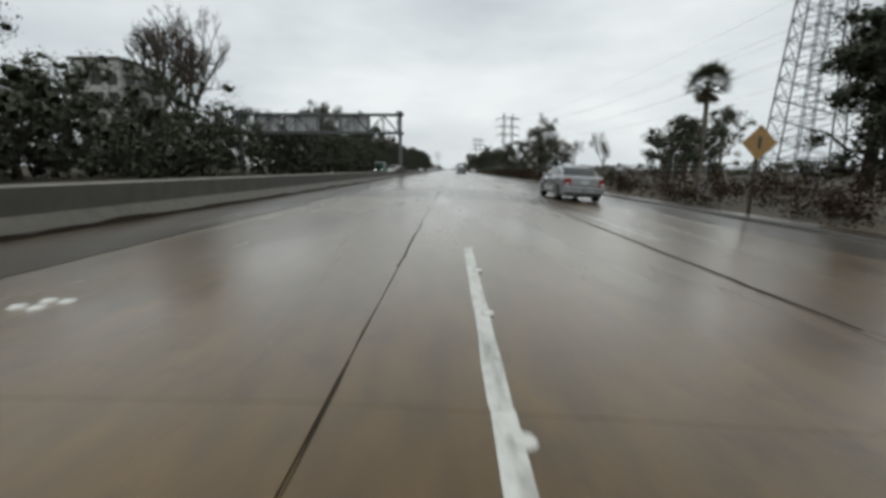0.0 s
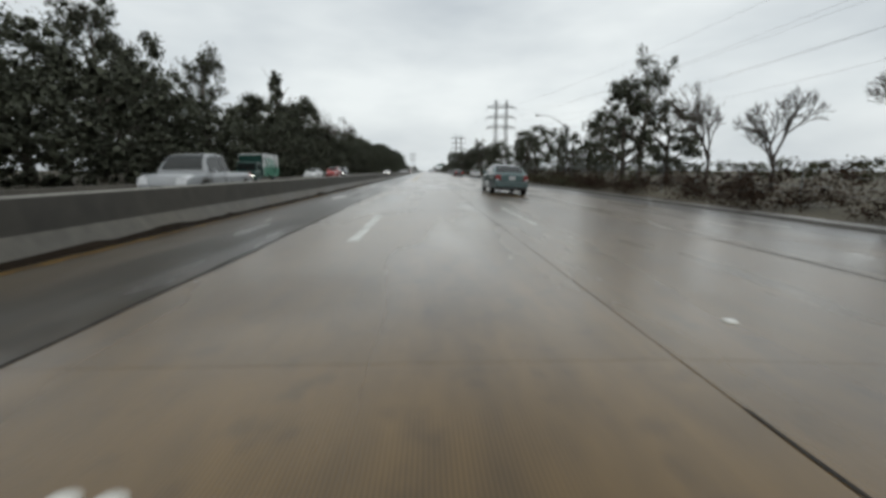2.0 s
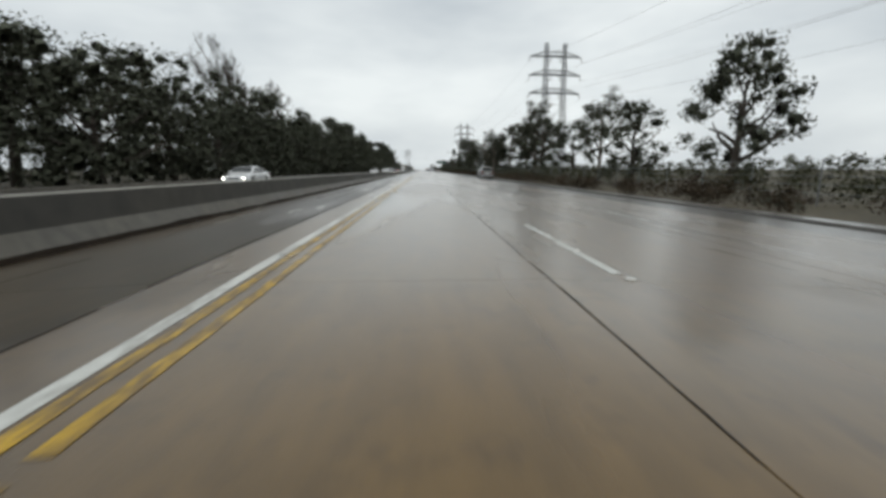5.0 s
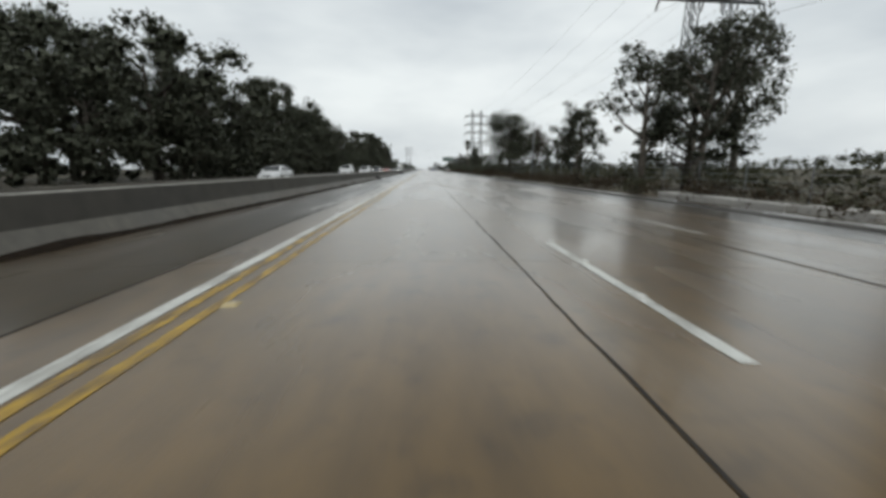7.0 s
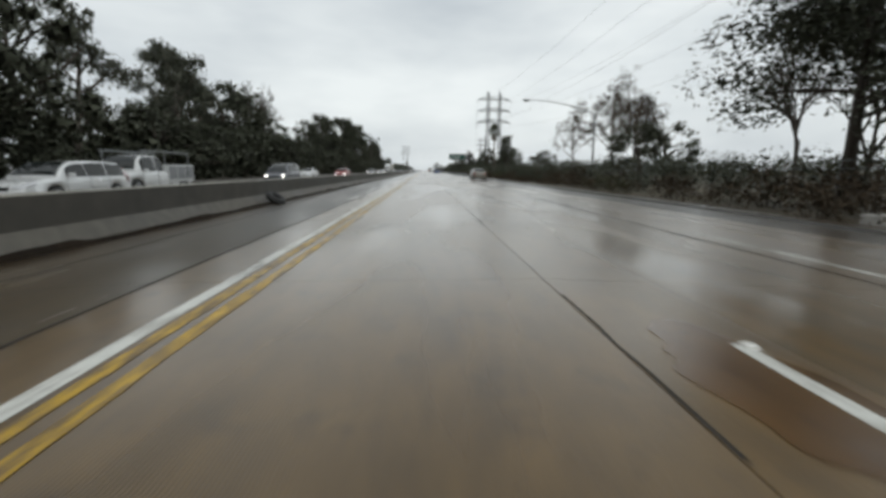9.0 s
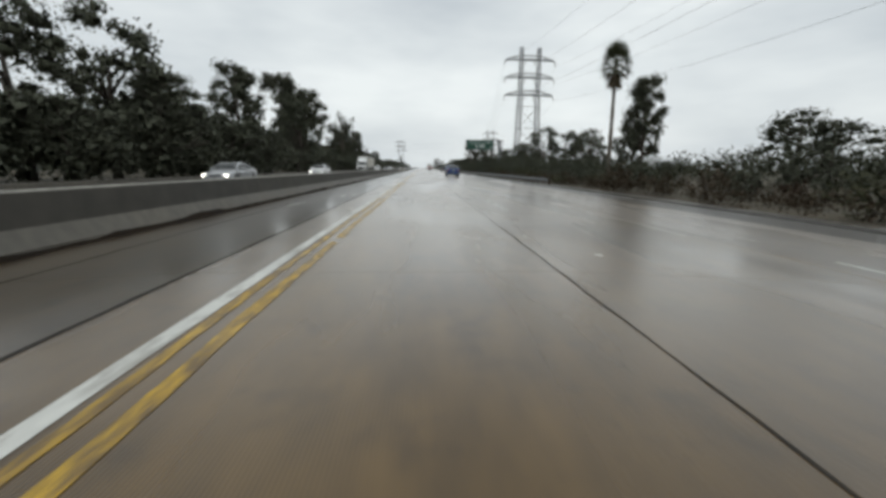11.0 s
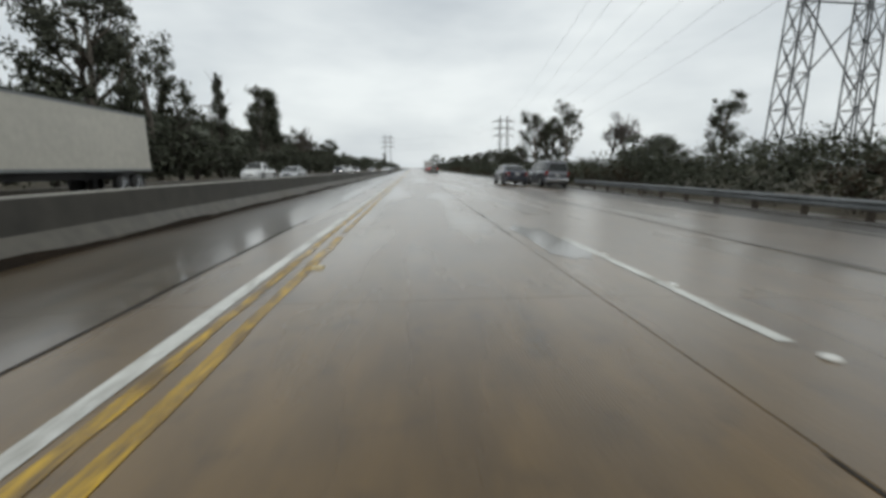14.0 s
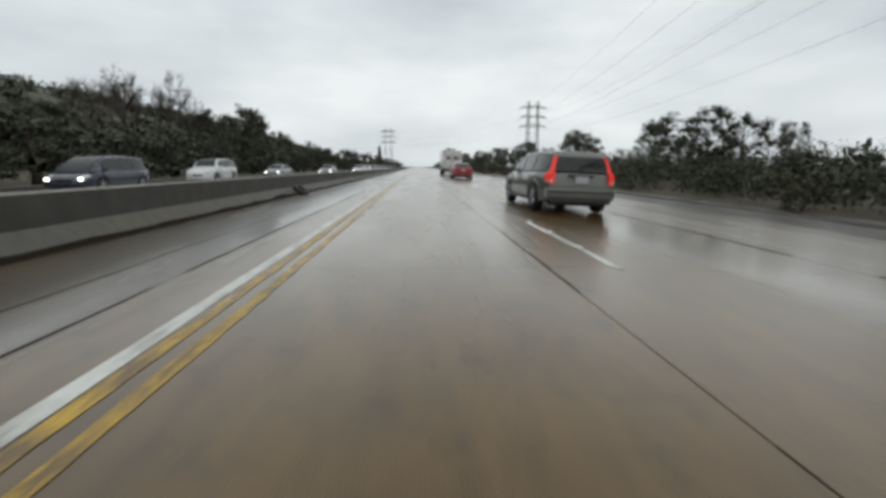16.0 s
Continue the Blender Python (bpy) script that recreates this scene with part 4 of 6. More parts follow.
put(OAKS, -27.5, 161.9, 17.5, 11, 2)
put(BARES, -27.0, 176, 14, 10, 0)
put(GUMS, -37.1, 139.8, 20.0, 12, 0)
put(OAKS, -28.5, 258, 16.5, 13, 1)
put(OAKS, -30, 248, 17, 14, 3)
put(OAKS, -26, 290, 15.5, 12, 0)
put(OAKS, -25.5, 298.7, 16.5, 13, 1)
put(OAKS, -33.7, 290, 15, 12, 2)
put(OAKS, -26.5, 338.7, 17.5, 11, 3)
put(OAKS, -25.5, 347, 15.5, 10, 2)
put(OAKS, -27.5, 355, 15.0, 10, 0)
put(OAKS, -29, 334, 19, 12, 1)
put(PINES, -29, 326, 16.5, 11, 0)
put(BARES, -40, 282, 21, 14, 1)
put(GUMS, -38, 316, 19, 13, 2)
put(OAKS, -28, 386.4, 13.5, 10, 0)
put(BARES, -33, 412, 15, 9, 2)
put(GUMS, -30, 396, 13.5, 10, 2)
put(OAKS, -28, 391, 13, 9, 1)
put(PINES, -46, 405, 22, 14, 1)
put(OAKS, -27.6, 439.6, 15.0, 11, 1)
put(OAKS, -26.5, 494.5, 15.5, 10.5, 2)
put(OAKS, -30.5, 500, 15.0, 10, 3)
put(BARES, -36, 421.6, 17.5, 10, 0)
put(PINES, -30, 512, 20, 12, 0)
put(PINES, -34, 505, 22, 13, 1)
put(PINES, -40, 496, 22, 13, 0)
put(PINES, -36, 520, 17, 11, 1)
put(GUMS, -28.5, 551, 17.6, 12.5, 1)
put(OAKS, -29.2, 551.5, 16.0, 9.5, 3)
put(OAKS, -26.5, 560, 11.0, 7, 0)
put(SPIRES, -33.0, 586.8, 16.6, 5.5, 1)
put(PINES, -32.0, 604.8, 17.8, 9.0, 0)
put(GUMS, -30.5, 597.5, 12.5, 7.5, 3)
put(GUMS, -30.3, 563, 16, 10, 2)
put(BARES, -45.2, 653, 14.5, 11, 0)
put(BARES, -40.0, 640, 11.0, 9, 1)
put(BARES, -34.0, 640.5, 10.8, 7, 2)
put(BARES, -33.0, 647.0, 9.6, 7, 0)
put(OAKS, -30.5, 648.5, 10.0, 7.0, 1)
put(OAKS, -28.3, 656, 11.0, 8.0, 2)
put(GUMS, -61, 740, 20, 14, 1)
put(GUMS, -54, 724, 18, 11, 2)
put(OAKS, -38, 700, 12, 9, 3)
put(SPIRES, -20, 800, 12, 4.5, 2)
put(OAKS, 13.0, 760, 10.0, 10.5, 1)
belt = random.Random(12)
y = -34.0
while y < 470:
    put(OAKS, (-31.5 if y < 64 else -24.4) + belt.uniform(-1.2, 0.8), y + belt.uniform(-2, 2), belt.uniform(6.0, 9.0), 8.5)
    if belt.random() < 0.6 and not 25 < y < 100:
        put(belt.choice((OAKS, OAKS, GUMS, PINES)), -31 + belt.uniform(-2, 2.5), y + belt.uniform(-3, 3), belt.uniform(10, 14), 10)
    y += belt.uniform(9, 13)
while y < 700:
    put(OAKS, -25.5 + belt.uniform(-2, 0.8), y, belt.uniform(4.0, 6.0), 7.5)
    y += belt.uniform(8.0, 11.5)


def woodland(name, label, y0, y1, near, far, tall, count, seed, leaf, mat=LEAF_DARK, fade=0.0, per=38, core=0.52, clump=1.0):
    """A close mass of foliage behind the single trees, as one mesh."""
    r = random.Random(seed)
    spots, sizes = [], []
    for _ in range(count):
        y = r.uniform(y0, y1)
        deep = r.random() ** 1.3
        x = near + (far - near) * deep
        crest = tall * (0.68 + 0.32 * deep ** 0.6) * (1 - fade * (y - y0) / (y1 - y0)) * (0.80 + 0.45 * noise.noise((y * 0.055, seed, 1.0)) + 0.22 * noise.noise((y * 0.21, seed, 4.0)))
        spots.append((x, y, (-0.5 if x > 0 else 0) + max(0.3, crest * r.random() ** 0.75)))
        sizes.append(r.uniform(0.9, 1.9) * clump)
    return tagged(leaves(name, spots, sizes, per, leaf, mat, seed, None, 0.85, core=core), label, "woods", kind="stuff")


woodland("woods", "dense dark roadside wood with a broken skyline", -40, 64, -30.5, -50, 19.0, 900, 21, 0.19)
woodland("woods", "dense dark wood filling the verge before the gantry", 14, 84, -24.5, -36, 10.5, 560, 43, 0.18)
woodland("woods", "dense dark wood beside the gantry", 64, 130, -22.6, -46, 15.0, 640, 35, 0.19)
woodland("woods", "dense dark roadside wood below taller trees", 130, 172, -22.2, -42, 12.5, 400, 31, 0.19)
woodland("woods", "dense dark roadside wood with a tall skyline", 172, 235, -22.2, -42, 17.0, 620, 36, 0.19)
woodland("woods", "close dark roadside wood", 230, 345, -22.2, -35, 13.5, 800, 34, 0.19)
woodland("woods", "lower dark roadside thicket", 345, 470, -22.6, -34, 9.0, 750, 22, 0.19)
woodland("woods", "low dark thicket below the poles", 470, 760, -22.6, -40, 6.2, 1000, 23, 0.20)
woodland("woods", "far trees lining the road", 700, 1300, -24, -70, 12.0, 800, 24, 0.45, per=28)
woodland("woods", "far trees lining the exit side", 700, 1300, 26, 70, 10.0, 800, 25, 0.45, per=28)
woodland("woods", "distant low scrub and trees across the flood plain", -60, 760, 60, 130, 5.5, 1300, 26, 0.35, LEAF_OLIVE, per=24)
woodland("woods", "scrubby growth behind the verge", 180, 330, 17, 29, 2.0, 700, 27, 0.11, LEAF_OLIVE, core=0.25, clump=0.6)
woodland("woods", "scrubby dark growth behind the verge", 335, 470, 14, 27, 3.6, 1100, 28, 0.11, core=0.25, clump=0.6)
woodland("woods", "dark thicket behind the guard rail", 470, 545, 13.0, 28, 4.2, 760, 29, 0.11, core=0.25, clump=0.65, per=60)
woodland("woods", "low dark thicket behind the guard rail", 545, 640, 13.0, 28, 2.9, 1150, 37, 0.11, core=0.25, clump=0.65, per=54)
woodland("scrub", "close reddish-brown winter scrub along the verge", -25, 125, 11.4, 18, 1.9, 900, 30, 0.085, SCRUB, per=40, core=0.2, clump=0.45)
woodland("scrub", "low dark weeds and brush along the verge", 110, 470, 11.6, 16, 0.9, 900, 33, 0.09, LEAF_DRY, per=36, core=0.2, clump=0.45)

woodland("undergrowth", "dark undergrowth at the foot of the wood", -40, 64, -30.2, -38, 4.2, 420, 40, 0.14, per=60)
woodland("undergrowth", "dark undergrowth at the foot of the wood", 64, 470, -22.4, -29, 4.2, 1300, 41, 0.14, per=56)

woodland("scrub", "dark wet brush behind the kerb", 105, 170, 11.6, 17, 1.1, 300, 42, 0.095, LEAF_OLIVE, per=40, core=0.2, clump=0.5)

# brush along the right-hand verge
y = -14.0
while y < 720:
    x = 13.0 + belt.uniform(-0.9, 1.6)
    dry = y < 110
    low = dry or y < 335
    put(BUSHES, x, y, belt.uniform(0.7, 1.4) if low else belt.uniform(0.8, 2.4), belt.uniform(2.4, 3.8), (0 if dry else belt.choice((1, 2, 3))) if belt.random() < 0.8 else 3)
    if belt.random() < 0.75:
        put(BUSHES, x + belt.uniform(2.5, 5.5), y + belt.uniform(-1, 1), belt.uniform(1.2, 2.6) * (0.7 if low else 1.1), belt.uniform(3.0, 4.6), belt.choice((0, 1, 2, 3)))
    y += belt.uniform(4.6, 7.4)

for i, spots in enumerate(GUMS):
    place(leafy_tree("gum", 50 + i), spots)
for i, spots in enumerate(OAKS):
    place(leafy_tree("oak", 70 + i), spots)
for i, spots in enumerate(PINES):
    place(leafy_tree("pine", 90 + i, 2.0 if i == 2 else 1.0), spots)
for i, spots in enumerate(SPIRES):
    if spots:
        place(leafy_tree("spire", 110 + i), spots)
for i, spots in enumerate(BARES):
    place(bare_tree(130 + i), spots)
for i, spots in enumerate(SYCAMORES):
    place(leafy_tree("sycamore", 160 + i), spots)
for i, spots in enumerate(DRY):
    place(bare_tree(150 + i, 0.13), spots)
for i, (mat, words) in enumerate(((SCRUB, "low reddish-brown winter scrub on the verge"), (LEAF_OLIVE, "olive-green shrub on the wet verge"), (LEAF_DARK, "dark green shrub on the wet verge"), (LEAF_DRY, "dry brown brush on the wet verge"))):
    place(bush(170 + i, mat, words), BUSHES[i])
palm = palm_tree()
copy_thing(palm, pose(18.5, 446, -0.3, 0, 0, 70) @ Matrix.Diagonal((0.62, 0.62, 1.0, 1)))
palm.matrix_basis = pose(34.4, 59.5, -0.4) @ Matrix.Diagonal((1.12, 1.12, 1.08, 1))

# wooded hillside behind the left-hand trees
bm = bmesh.new()
rows = []
for j in range(30):
    y = 450 + 22 * j
    rise = math.sin(math.pi * min(1, max(0.02, j / 29))) ** 0.45
    rows.append([bm.verts.new((-62 - 14 * i - 3 * math.sin(j * 0.9), y, -0.5 + (0, 9, 17, 22, 25, 24)[i] * rise * (1 + 0.18 * noise.noise((i * 0.6, j * 0.5, 1))))) for i in range(6)])
for r, s in zip(rows, rows[1:]):
    for k in range(5):
        bm.faces.new((r[k], s[k], s[k + 1], r[k + 1]))
tagged(part("hillside", bm, LEAF_DARK, smooth=True), "dark wooded hill beyond the far carriageway", "hill", kind="structure")
hill = random.Random(8)
spots = []
for _ in range(860):
    j, i = hill.uniform(0.5, 28.5), hill.uniform(0, 4.6)
    rise = math.sin(math.pi * j / 29) ** 0.45
    lower, upper = (0, 9, 17, 22, 25, 24)[int(i)], (0, 9, 17, 22, 25, 24)[int(i) + 1]
    spots.append(Vector((-62 - 14 * i, 450 + 22 * j, (lower + (upper - lower) * (i % 1)) * rise + 0.6)))
tagged(leaves("hill_woods", spots, [hill.uniform(2.8, 5.0) for _ in spots], 60, 0.75, LEAF_DARK, 9, None, 0.7, core=0.75), "close dark woods covering the hill", "woods", kind="stuff")


# ---- masts, signs, lamps and cables ----
def lattice_mast(tower, x, foot_x, top, foot, head, bays, r):
    """A tapering four-legged mast with crossed braces; foot_x is where it stands."""
    def corner(f, i):
        w = (foot + (head - foot) * f) / 2
        cx = foot_x + (x - foot_x) * min(1, f * 1.6)
        return Vector((cx + (w if i in (1, 2) else -w), w if i > 1 else -w, top * f))
    levels = [(k / bays) ** 0.92 for k in range(bays + 1)]
    for i in range(4):
        leg = tube(bmesh.new(), [corner(f, i) for f in levels], [r * 1.5] * len(levels), 4)
        part("leg", leg, DARK_STEEL, tower)
    bm = bmesh.new()
    for a, b in zip(levels, levels[1:]):
        for i in range(4):
            j = (i + 1) % 4
            rod(bm, corner(a, i), corner(b, j), r * 0.8, sides=3, cap=False)
            rod(bm, corner(a, j), corner(b, i), r * 0.8, sides=3, cap=False)
            rod(bm, corner(b, i), corner(b, j), r * 0.8, sides=3, cap=False)
    return tagged(part("bracing", bm, DARK_STEEL, tower), kind="stuff")


ARM_Z = (25.5, 31.0, 36.5)
ARM_HALF = 8.3


def pylon():
    """A transmission tower of two lattice masts joined by three crossarms, 41 m high."""
    t = thing("pylon", pose(0, 0, 0), "grey steel lattice pylon with twin masts and three crossarms", "pylon", "power pylons")
    for side in (-1, 1):
        lattice_mast(t, side * 3.0, side * 3.7, 40.5, 1.8, 0.9, 15, 0.062)
    for z0, z1 in ((8, 15), (15, 22)):
        for a, b in (((-3.2, 0, z0), (3.2, 0, z1)), ((3.2, 0, z0), (-3.2, 0, z1)), ((-3.2, 0, z1), (3.2, 0, z1))):
            part("cross_brace", rod(bmesh.new(), a, b, 0.08, sides=4), DARK_STEEL, t)
    for z in ARM_Z:
        bm = bmesh.new()
        for s in (-1, 1):
            rod(bm, (s * ARM_HALF, 0, z), (0, 0.5, z + 0.2), 0.20, sides=4)
            rod(bm, (s * ARM_HALF, 0, z), (0, -0.5, z + 0.2), 0.20, sides=4)
            rod(bm, (s * ARM_HALF, 0, z), (s * 3.8, 0, z + 1.5), 0.17, sides=4)
            for f in (0.35, 0.6, 0.8):
                rod(bm, (s * (3.6 + (ARM_HALF - 3.6) * f), 0, z), (s * (3.6 + (ARM_HALF - 3.6) * max(0, f - 0.2)), 0, z + 1.5 * (1 - max(0, f - 0.2))), 0.11, sides=3)
        rod(bm, (-3.8, 0, z + 1.5), (3.8, 0, z + 1.5), 0.18, sides=4)
        for k in range(6):
            a = -3.3 + 1.1 * k
            rod(bm, (a, 0, z + 0.1), (a + 1.1, 0, z + 1.5), 0.075, sides=3)
        part("crossarm", bm, DARK_STEEL, t)
        for x in (-ARM_HALF, -1.4, 1.4, ARM_HALF):
            bm = bmesh.new()
            lean = -0.7 if x < 0 else 0.7
            for k in range(7):
                a = Vector((x + lean * k / 7 * 0.5, 0, z - 0.2 - 0.21 * k))
                rod(bm, a, a - Vector((0, 0, 0.08)), 0.22, 0.1, 8)
            rod(bm, (x, 0, z), (x + lean * 0.5, 0, z - 1.75), 0.035, sides=4)
            part("insulator", bm, INSULATOR, t)
    return t


TOWERS = [(75.1, 93.5, -1.0), (41.0, 314.0, -0.6), (34.5, 548.0, -0.6), (70.0, 850.0, -0.6), (-31.0, 1039.0, 0.0)]
tower = pylon()
tower.matrix_basis = pose(*TOWERS[1], 0, 0, 4)
corner_tower = thing("pylon", pose(75.1, 93.5, -1.0, 0, 0, 38), "broad four-legged grey lattice pylon behind the verge", "pylon", "power pylons")
lattice_mast(corner_tower, 0, 0, 50, 11.8, 6.2, 13, 0.11)
lattice_mast(corner_tower, 0, 0, 50, 2.2, 1.4, 16, 0.05)
for z in (38, 44):
    bm = bmesh.new()
    for a in (-0.6, 0.6):
        rod(bm, (-10, 0, z), (10, 0, z), 0.12, sides=4)
        rod(bm, (-10, 0, z), (0, a * 3, z + 2), 0.1, sides=4)
        rod(bm, (10, 0, z), (0, a * 3, z + 2), 0.1, sides=4)
    part("crossarm", bm, DARK_STEEL, corner_tower)
for x, y, z in TOWERS[2:]:
    copy_thing(tower, pose(x, y, z, 0, 0, 4))
copy_thing(tower, pose(88, -120, -1, 0, 0, 4))
chain = [(88, -120, -1)] + TOWERS
for z in ARM_Z:
    for x in (-ARM_HALF, ARM_HALF):
        bm = bmesh.new()
        for (ax, ay, az), (bx, by, bz) in zip(chain, chain[1:]):
            pts = []
            for k in range(17):
                f = k / 16
                sag = 4 * f * (1 - f) * 0.022 * (by - ay)
                pts.append((ax + (bx - ax) * f + x * 1.05, ay + (by - ay) * f, az + (bz - az) * f + z - 1.7 - sag))
            tube(bm, pts, [0.024] * 17, 4)
        tagged(part("power_cable", bm, CABLE), "thin dark high-voltage cable strung between pylons", "cable", "power cables")

# steel gantry over the oncoming lanes, its signs seen from behind
gantry = thing("sign_gantry", pose(KERB - 0.31, GANTRY_Y, 0), "grey steel truss gantry over the oncoming lanes, signs seen from behind", "gantry")
TRUSS_LOW, TRUSS_HIGH = 5.95, 8.4
for x in (0.0, -23.0):
    bm = bmesh.new()
    block(bm, x - 0.22, x + 0.22, -0.28, 0.28, -0.2 if x else GUTTER + 1.44, 8.75, 0.03)
    block(bm, x - 0.3, x + 0.3, -0.95, 0.95, TRUSS_LOW - 0.28, TRUSS_LOW - 0.13, 0.02)
    block(bm, x - 0.45, x + 0.42, -0.95, 0.95, 8.6, 8.8, 0.02)
    part("post", bm, DARK_STEEL, gantry)
for yy in (-0.75, 0.75):
    for z, r in ((TRUSS_LOW, 0.13), (TRUSS_HIGH, 0.11)):
        bm = bmesh.new()
        block(bm, -23.4, 0.45, yy - r, yy + r, z - r, z + r, 0.01)
        part("chord", bm, DARK_STEEL, gantry)
for k in range(11):
    x = -0.3 - 2.05 * k
    for yy in (-0.75, 0.75):
        part("web_bar", rod(bmesh.new(), (x, yy, TRUSS_LOW), (x, yy, TRUSS_HIGH), 0.06, sides=4), DARK_STEEL, gantry)
        ends = ((x, yy, TRUSS_HIGH), (x - 2.05, yy, TRUSS_LOW)) if k % 2 else ((x, yy, TRUSS_LOW), (x - 2.05, yy, TRUSS_HIGH))
        part("web_bar", rod(bmesh.new(), *ends, 0.065, sides=4), DARK_STEEL, gantry)
    part("cross_bar", rod(bmesh.new(), (x, -0.75, TRUSS_HIGH), (x - 2.05, 0.75, TRUSS_HIGH), 0.04, sides=4), DARK_STEEL, gantry)
    part("cross_bar", rod(bmesh.new(), (x, -0.75, TRUSS_LOW), (x, 0.75, TRUSS_LOW), 0.04, sides=4), DARK_STEEL, gantry)
for x0, x1 in ((-9.1, -4.5), (-16.9, -11.8), (-20.8, -17.4)):
    bm = bmesh.new()
    block(bm, x0, x1, 0.98, 1.03, 5.75, 8.75, 0.01)
    panel = part("sign_panel", bm, SIGN_BACK, gantry, "pale grey back of a sign")
    count = 4 if x1 - x0 > 4 else 3
    for k in range(count):
        bm = bmesh.new()
        x = x0 + 0.25 + (x1 - x0 - 0.5) * k / (count - 1)
        block(bm, x - 0.06, x + 0.06, 0.84, 0.98, 5.75, 8.75)
        part("stiffener", bm, DARK_STEEL, panel)

# green exit sign on a cantilever
SIGN_Y = 506.0
exit_sign = thing("exit_sign", pose(0, SIGN_Y, 0), "dark green exit sign on a cantilever truss above the verge", "road sign")
bm = bmesh.new()
block(bm, 17.45, 17.9, 0.3, 0.75, -0.7, 7.7, 0.04)
block(bm, 17.3, 18.05, 0.2, 0.85, 5.1, 5.3, 0.02)
block(bm, 17.25, 18.1, 0.15, 0.9, -0.7, -0.25, 0.03)
part("post", bm, DARK_STEEL, exit_sign)
for z in (5.5, 7.6):
    for yy in (0.0, 1.0):
        bm = bmesh.new()
        block(bm, 9.4, 18.5, yy - 0.08, yy + 0.08, z - 0.08, z + 0.08, 0.01)
        part("chord", bm, DARK_STEEL, exit_sign)
for k in range(8):
    x = 9.5 + 1.27 * k
    for yy in (0.0, 1.0):
        part("web_bar", rod(bmesh.new(), (x, yy, 5.5), (x, yy, 7.6), 0.05, sides=4), DARK_STEEL, exit_sign)
        if k < 7:
            ends = ((x, yy, 5.5), (x + 1.27, yy, 7.6)) if k % 2 else ((x, yy, 7.6), (x + 1.27, yy, 5.5))
            part("web_bar", rod(bmesh.new(), *ends, 0.05, sides=4), DARK_STEEL, exit_sign)
    for z in (5.5, 7.6):
        part("cross_bar", rod(bmesh.new(), (x, 0.0, z), (x, 1.0, z), 0.04, sides=4), DARK_STEEL, exit_sign)
for x in (10.2, 12.0, 13.8, 15.6):
    part("lamp_bracket", rod(bmesh.new(), (x, -0.1, 5.55), (x, -0.75, 5.3), 0.035, sides=4), DARK_STEEL, exit_sign)
bm = bmesh.new()
block(bm, 9.7, 15.9, -0.85, -0.68, 5.24, 5.34, 0.02)
part("lamp_rail", bm, DARK_STEEL, exit_sign)
bm = bmesh.new()
block(bm, 9.5, 16.1, -0.14, -0.09, 5.45, 7.72, 0.015)
green = part("sign_panel", bm, SIGN_GREEN, exit_sign, "dark green sheet with worn white lettering")
bm = bmesh.new()
for x0, x1, z0, z1 in ((9.56, 16.04, 5.51, 5.54), (9.56, 16.04, 7.63, 7.66), (9.56, 9.59, 5.54, 7.63), (16.01, 16.04, 5.54, 7.63)):
    block(bm, x0, x1, -0.146, -0.141, z0, z1)
part("border", bm, SIGN_WHITE, green)
words = bpy.data.curves.new("lettering", "FONT")
words.body, words.size, words.align_x, words.extrude = "Forest Lawn Dr", 0.78, "CENTER", 0.003
words.materials.append(SIGN_WHITE)
letters = new("lettering", words)
letters.parent, letters.matrix_basis = green, pose(12.8, -0.148, 6.75, 90, 0, 0)
bm = bmesh.new()
for x0, x1 in ((11.6, 12.35), (12.6, 14.0), (15.2, 15.7)):
    block(bm, x0, x1, -0.146, -0.141, 6.02 if x0 < 15 else 5.75, 6.35 if x0 < 15 else 5.95)
part("lettering_bar", bm, SIGN_WHITE, green)

# yellow diamond on a post
diamond = thing("warning_sign", pose(11.5, 15.7, -0.5), "dull yellow diamond warning sign on a dark post", "road sign")
bm = bmesh.new()
block(bm, -0.045, 0.045, 0.02, 0.11, -0.6, 3.1, 0.01)
part("post", bm, WOOD, diamond)
bm = bmesh.new()
s = 0.62
front = [bm.verts.new((x, -0.01, 2.5 + z)) for x, z in ((0, -s), (s, 0), (0, s), (-s, 0))]
back = [bm.verts.new((v.co.x, 0.01, v.co.z)) for v in front]
bm.faces.new(front)
bm.faces.new(back[::-1])
for i in range(4):
    bm.faces.new((front[i], back[i], back[(i + 1) % 4], front[(i + 1) % 4]))
plate_face = part("sign_plate", bm, SIGN_YELLOW, diamond)
bm = bmesh.new()
block(bm, -0.05, 0.05, -0.016, -0.011, 2.3, 2.72)
part("symbol_bar", bm, BLACK_TRIM, plate_face, "plain black bar")


